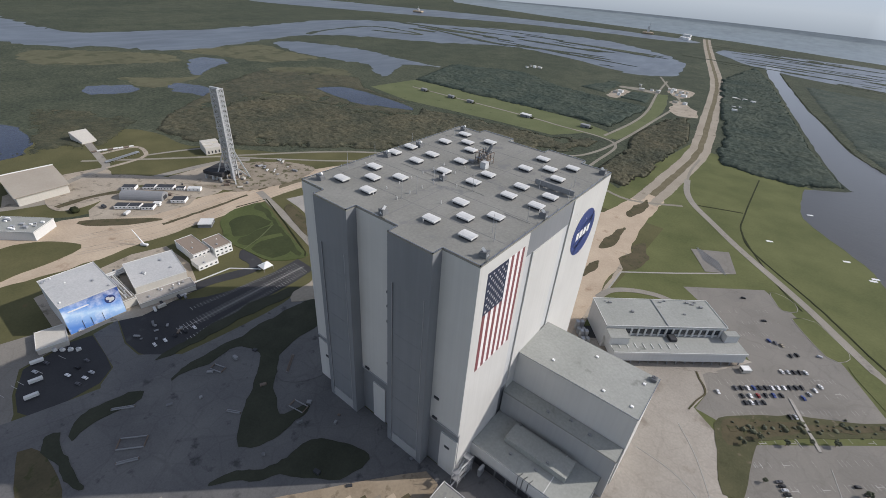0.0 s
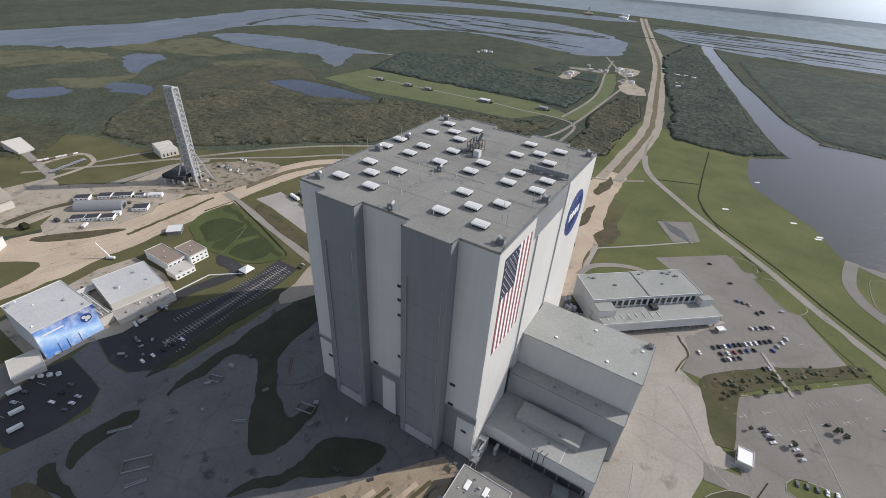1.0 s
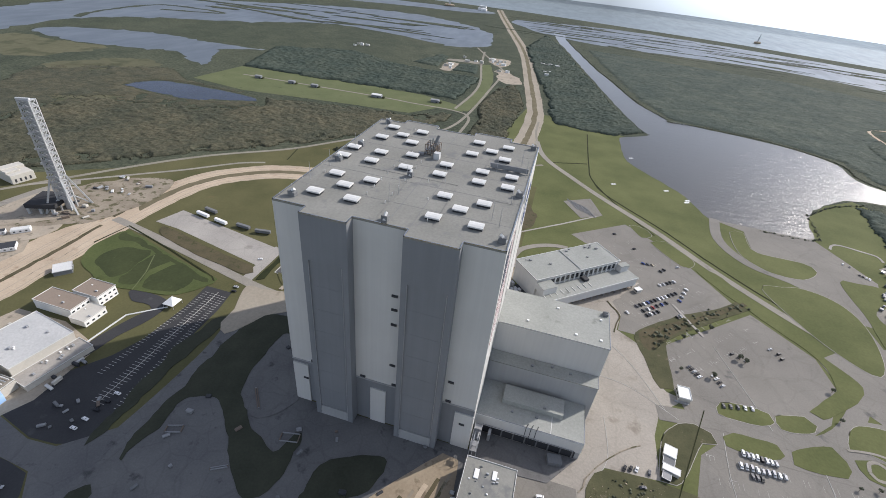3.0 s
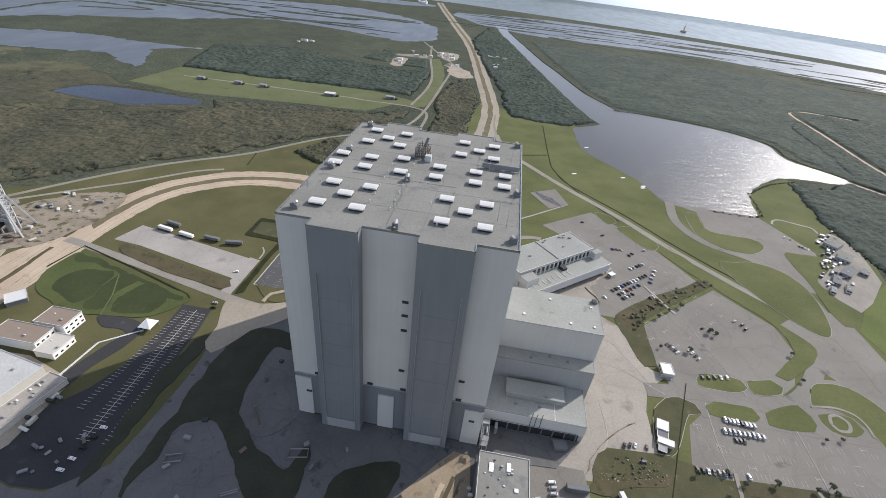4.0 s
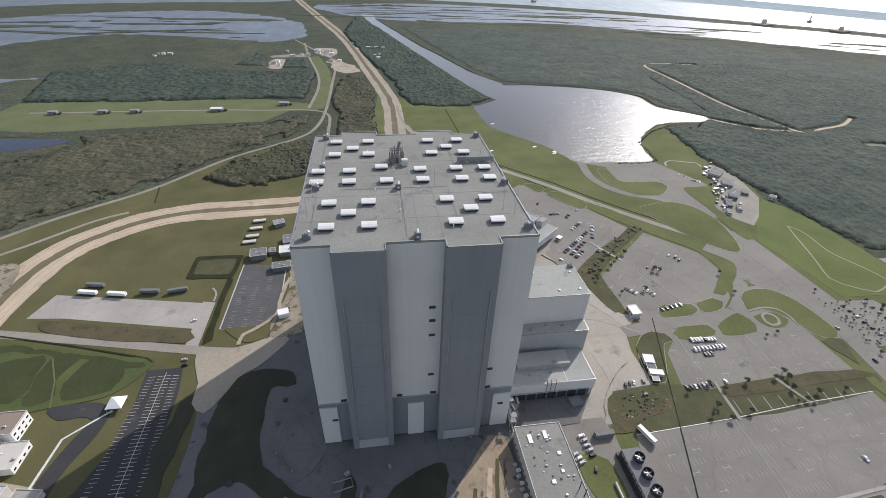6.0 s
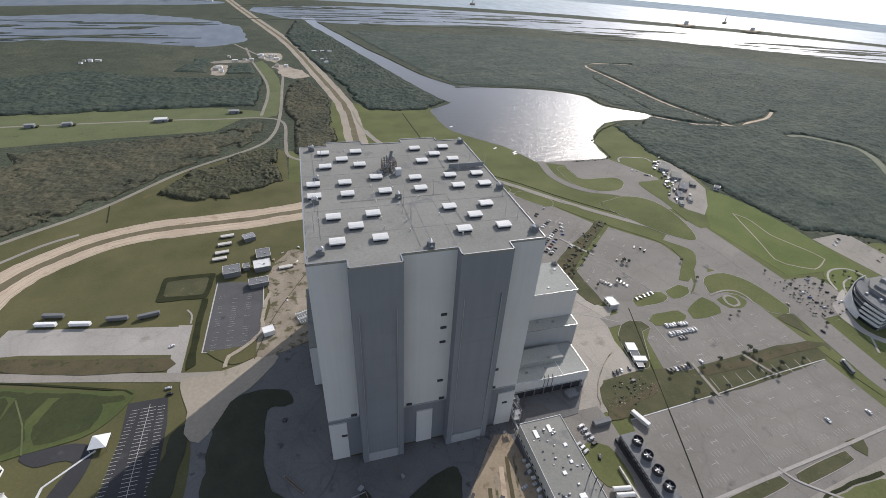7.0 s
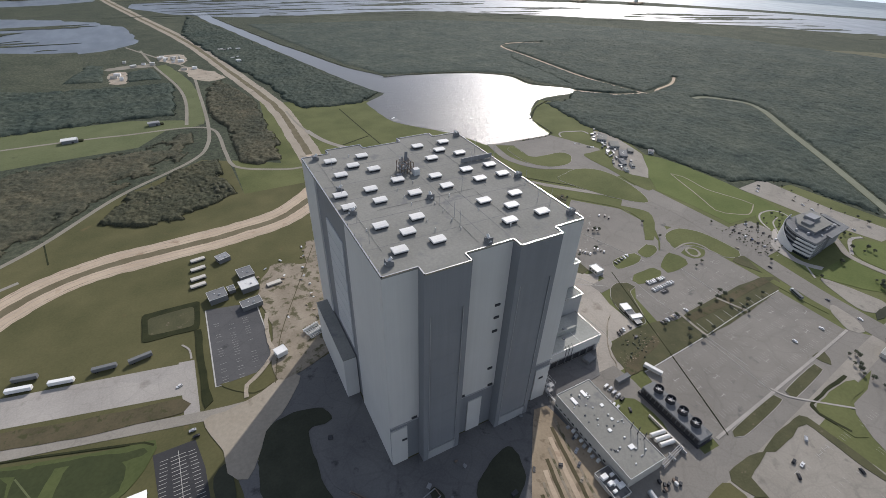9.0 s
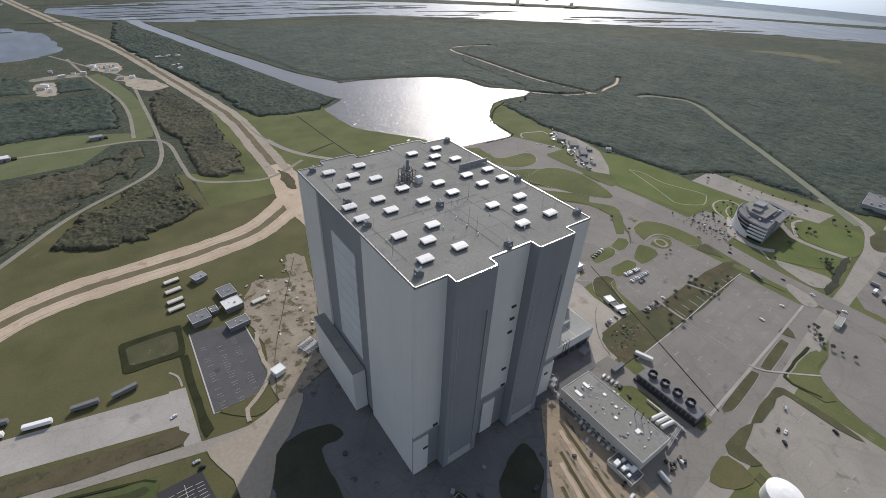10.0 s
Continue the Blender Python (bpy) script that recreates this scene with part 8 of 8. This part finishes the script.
stalls("stall_lines", (-210, -30), (0.07, 1), (1, 0), 37, 2.85, 5.0, 1, 1, 0.26, 0.3)
stalls("stall_lines", (-193, -50), (-0.03, 1), (1, 0), 44, 2.85, 10, 1, 1, 0.26, 0.34)
stalls("stall_lines", (-175, -50), (-0.09, 1), (1, 0), 44, 2.85, 5.0, 1, 1, 0.26, 0.34)
ribbon("stall_line", [(-188, -50), (-191.8, 76)], 0.3, M_LINE, 0.27, "worn centre line of the stalls", "marking", curved=False)
stalls("stall_lines", (-226, -118), (0.3, -1), (1, 0.3), 14, 4, 8, 1, 1, 0.26, 0.3, 0.5)
stalls("stall_lines", (160, -80), (1, 0.07), (0, 1), 64, 3.0, 5.2, 4, 15.5, 0.27, 0.16, 0.35, 2)
stalls("stall_lines", (222, 14), (1, 0.02), (0, 1), 44, 3.0, 5.2, 3, 16.5, 0.27, 0.16, 0.4, 3)
stalls("stall_lines", (214, 120), (0.74, 0.67), (-0.67, 0.74), 30, 3.2, 5.0, 3, 17, 0.27, 0.16, 0.5, 4)
stalls("stall_lines", (190, 176), (0.74, 0.67), (-0.67, 0.74), 34, 3.2, 5.0, 3, 15, 0.27, 0.16, 0.35, 5)
stalls("stall_lines", (180, 262), (0.74, 0.67), (-0.67, 0.74), 20, 3.2, 5.0, 4, 16, 0.27, 0.16, 0.5, 6)
stalls("stall_lines", (-158, 122), (0, 1), (1, 0), 25, 3.0, 5.0, 3, 12, 0.27, 0.16, 0.3, 7)
stalls("stall_lines", (170, -128), (1, 0.0), (0, -1), 48, 3.2, 5.0, 3, 18, 0.27, 0.16, 0.6, 8)
stalls("stall_lines", (422, 30), (0, 1), (1, 0), 20, 3.2, 5.0, 4, 15, 0.27, 0.16, 0.3, 9)
def bay_marks(corner, along, across, spots, z, seed):
    """Short worn bay-end marks, scattered over a lot."""
    r = random.Random(seed)
    bm = bmesh.new()
    a, c, o = Vector(along).normalized(), Vector(across).normalized(), Vector(corner)
    for u, v in spots:
        if r.random() < 0.5:
            continue
        p = o + a * (u + r.uniform(-3, 3)) + c * (v + r.uniform(-2, 2))
        bars = [((0, 0), (5.0, 0))] + [((0, -1.6), (0, 1.6))] * (r.random() < 0.7) + [((5.0, -1.6), (5.0, 1.6))] * (r.random() < 0.6)
        for (x0, y0), (x1, y1) in bars:
            s, q = p + a * x0 + c * y0, p + a * x1 + c * y1
            d = (q - s).normalized()
            n = Vector((-d.y, d.x)) * 0.15
            bm.faces.new([bm.verts.new((*w, z)) for w in (s - n, q - n, q + n, s + n)])
    return tagged(new("bay_marks", mesh_of("bay_marks", bm, M_LINE)), "short worn white bay marks on the asphalt", "marking", kind="stuff")


bay_marks((165, -70), (1, 0.07), (-0.07, 1), [(22 * i + 8 * (j % 2), 15 * j + 3) for i in range(9) for j in range(4)], 0.28, 1)
bay_marks((222, 16), (1, 0.02), (0, 1), [(24 * i + 9 * (j % 2), 15 * j + 6) for i in range(6) for j in range(3)], 0.28, 2)
bay_marks((216, 122), (0.74, 0.67), (-0.67, 0.74), [(20 * i + 6 * (j % 2), 16 * j + 2) for i in range(6) for j in range(3)], 0.28, 3)
bay_marks((196, 182), (0.74, 0.67), (-0.67, 0.74), [(20 * i + 6 * (j % 2), 16 * j + 2) for i in range(5) for j in range(3)], 0.28, 4)
bay_marks((170, -128), (1, 0), (0, -1), [(14 * i, 22 * j) for i in range(4) for j in range(5)], 0.28, 5)
for line in ([(249, 172), (259, 140), (269, 107), (274, 90)], [(236, 75), (233, 39), (234, 14), (233, -19), (234, -56)], [(300, 66), (298, 9), (294, -10)], [(230, -18), (226, -84)], [(232, 178), (216, 196)],
             [(141, 100), (170, 96), (205, 76)], [(150, 60), (152, 24), (140, 2)], [(158, 140), (176, 118), (196, 82)]):
    ribbon("painted_path", line, 0.32, M_LINE, 0.296, "pale painted walking line", "marking", 6)
for k in range(9):
    ribbon("kerb_line", [(240 + 13 * k, -2), (239 + 13 * k, -14)], 0.35, M_LINE, 0.41, "pale kerb between turf bays", "kerb", curved=False)
for line in ([(237, 16), (235, -2), (234, -19)], [(290, 14), (295, 0), (301, -15)]):
    ribbon("footpath", line, 2.6, M_ROAD, 0.53, "pale footpath across the turf strip", "path", 4)
ribbon("footpath", [(228, -79), (232, -89), (246, -102), (269, -121)], 1.6, M_SLAB, 0.545, "pale footpath across the street", "path", 4)
# Shadow of a cable laid on the ground as a dark ribbon.
ribbon("cable_trench", [(226, 92), (171, -57), (158, -90)], 0.6, M_DITCH, 0.52, "narrow dark ribbon standing for a cable's shadow", "trench")
ribbon("wall_base", [(360, -8), (300, -11), (230, -17), (150, -21)], 0.45, M_TRIM, 0.40, "pale kerb of the large lot", "kerb", curved=False)
ribbon("sidewalk", [(148, -88), (230, -82), (300, -77), (360, -72)], 2.2, M_SLAB, 0.44, "pale pavement along the lot", "pavement", curved=False)

# ---- yard clutter round the building ----
yard_rng = random.Random(23)
for x, y, a, b, r in ((-108, -117, 8, 4, 50), (-97, -124, 6, 0.6, 60), (-127, -50, 5, 2.5, 20), (-92, -11, 0.6, 9, 40), (-83, -63, 5, 0.6, 30), (-54, -31, 6, 3, 12), (-140, -110, 7, 0.6, 55)):
    f = thing("steel_cradle", "rusty steel cradle lying on the yard", "cradle", x, y, 0.2, r)
    for s in (-1, 1):
        part("side", cube(-a, a, s * b - 0.3, s * b + 0.3, 0, 0.8), M_SHED, f)
        part("end", cube(s * a - 0.3, s * a + 0.3, -b, b, 0, 0.8), M_RUST, f)
for k in range(16):
    x, y = (yard_rng.uniform(-60, 40), yard_rng.uniform(-70, -5)) if k < 9 else (yard_rng.uniform(-130, -70), yard_rng.uniform(-90, 40))
    f = thing("yard_crate", "dull crate or machine standing on the yard", "crate", x, y, 0.15, yard_rng.uniform(0, 90), "crates on the yard")
    a, b, h = yard_rng.uniform(0.8, 2.6), yard_rng.uniform(0.7, 1.5), yard_rng.uniform(0.8, 2.4)
    part("case", soften(cube(-a, a, -b, b, 0.15, h), 0.12), yard_rng.choice((M_SHED, M_DARK, M_RUST, M_DARK, M_DARK_ROOF)), f)
    part("skid", cube(-a, a, -b * 0.6, b * 0.6, 0, 0.15), M_DARK, f)
for k in range(3):
    w = thing("lot_trailer", "white box trailer parked behind the dark lot", "trailer", (-227, -207, -193)[k], (-134, -140, -146)[k], 0.2, 80, "trailers behind the lot")
    part("box", soften(cube(-4.0, 4.0, -1.2, 1.2, 0.9, 3.2), 0.1), M_TRIM, w)
    part("chassis", cube(-3.8, 3.8, -1.0, 1.0, 0.0, 0.9), M_DARK, w)
lot_rng = random.Random(61)
for k in range(9):
    w = thing("stored_machine", "dull machine stored on the dark lot", "machine", lot_rng.uniform(-214, -186), lot_rng.uniform(-78, -34), 0.2, lot_rng.uniform(0, 180), "machines on the dark lot")
    a, h = lot_rng.uniform(0.9, 3.4), lot_rng.uniform(0.9, 2.2)
    part("case", soften(cube(-a, a, -0.9, 0.9, 0.3, h), 0.15), lot_rng.choice((M_SHED, M_SHED, M_DARK, M_DARK_ROOF, M_RUST)), w)
    part("skid", cube(-a, a, -0.6, 0.6, 0, 0.3), M_DARK, w)
litter = []
for k in range(130):
    u = yard_rng.random()
    litter.append((142 + 48 * u + yard_rng.gauss(0, 2.0), -7 + 11 * u + yard_rng.gauss(0, 2.2) + (9 * yard_rng.random() if k % 4 == 0 else 0), 0.5, yard_rng.uniform(0.12, 0.3) * (3.0 if k % 9 == 0 else 1.0), yard_rng.uniform(0.1, 0.35), yard_rng.uniform(0, 6)))
tagged(new("builders_litter", clump_mesh("builders_litter", litter, PLAIN, M_SAND)), "pale builders' litter strewn over the turf", "litter", kind="stuff")
bushes = [(yard_rng.gauss(168, 14), yard_rng.gauss(2, 7), 0.6, yard_rng.uniform(0.4, 1.2), yard_rng.uniform(0.4, 1.0), yard_rng.uniform(0, 6)) for _ in range(40)]
tagged(new("low_bushes", clump_mesh("low_bushes", [q for q in bushes if 150 < q[0] < 220 and -16 < q[1] < 14], PLAIN, M_WOODS)), "low dark bushes on the rough turf", "bushes", kind="stuff")
drain_bushes = []
for x, y in smooth_line([(292, 250), (262, 225), (236, 203), (206, 176), (192, 163)], False, 1.4):
    if yard_rng.random() < 0.72:
        w = yard_rng.choice((0.5, 0.7, 0.9, 1.4, 1.9))
        drain_bushes.append((x + yard_rng.gauss(0, 3.0), y + yard_rng.gauss(0, 3.0), 0.6, w, w * yard_rng.uniform(0.6, 1.0), yard_rng.uniform(0, 6)))
tagged(new("drain_bushes", clump_mesh("drain_bushes", drain_bushes, FINE, M_WOODS)), "dark straggling bushes along the drain", "bushes", kind="stuff")
fence = thing("pipe_fence", "yellow-grey pipe barrier beside the low bay", "barrier", 63, -11, 0.1)
for k in range(6):
    part("post", rod((0, 3.8 * k, 0), (0, 3.8 * k, 3), 0.3), M_STEEL, fence)
for z in (1.5, 2.9):
    part("rail", rod((0, 0, z), (0, 19, z), 0.25), M_STEEL, fence)
# Darkens the ground inside the low bay's shadow; cut to the shadow's edge.
patch("sunken_yard", [(61, 16.5), (131, 16.5), (113, -6), (90, -8), (61, -8)], M_LOT, 0.5, "dark patch painted over the shaded yard of the low bay", "yard", 0, 0.5)
for x, y in ((171, 507), (275, 490), (277, 497), (250, 520), (205, 640)):
    w = thing("lawn_marker", "white target board lying on the lawn", "marker", x, y, 0.05, 30)
    part("board", soften(cube(-4, 4, -1.6, 1.6, 0, 0.4), 0.1), M_WHITE, w)
    part("stay", cube(-0.3, 0.3, -2.4, 2.4, 0, 0.2), M_TRIM, w)
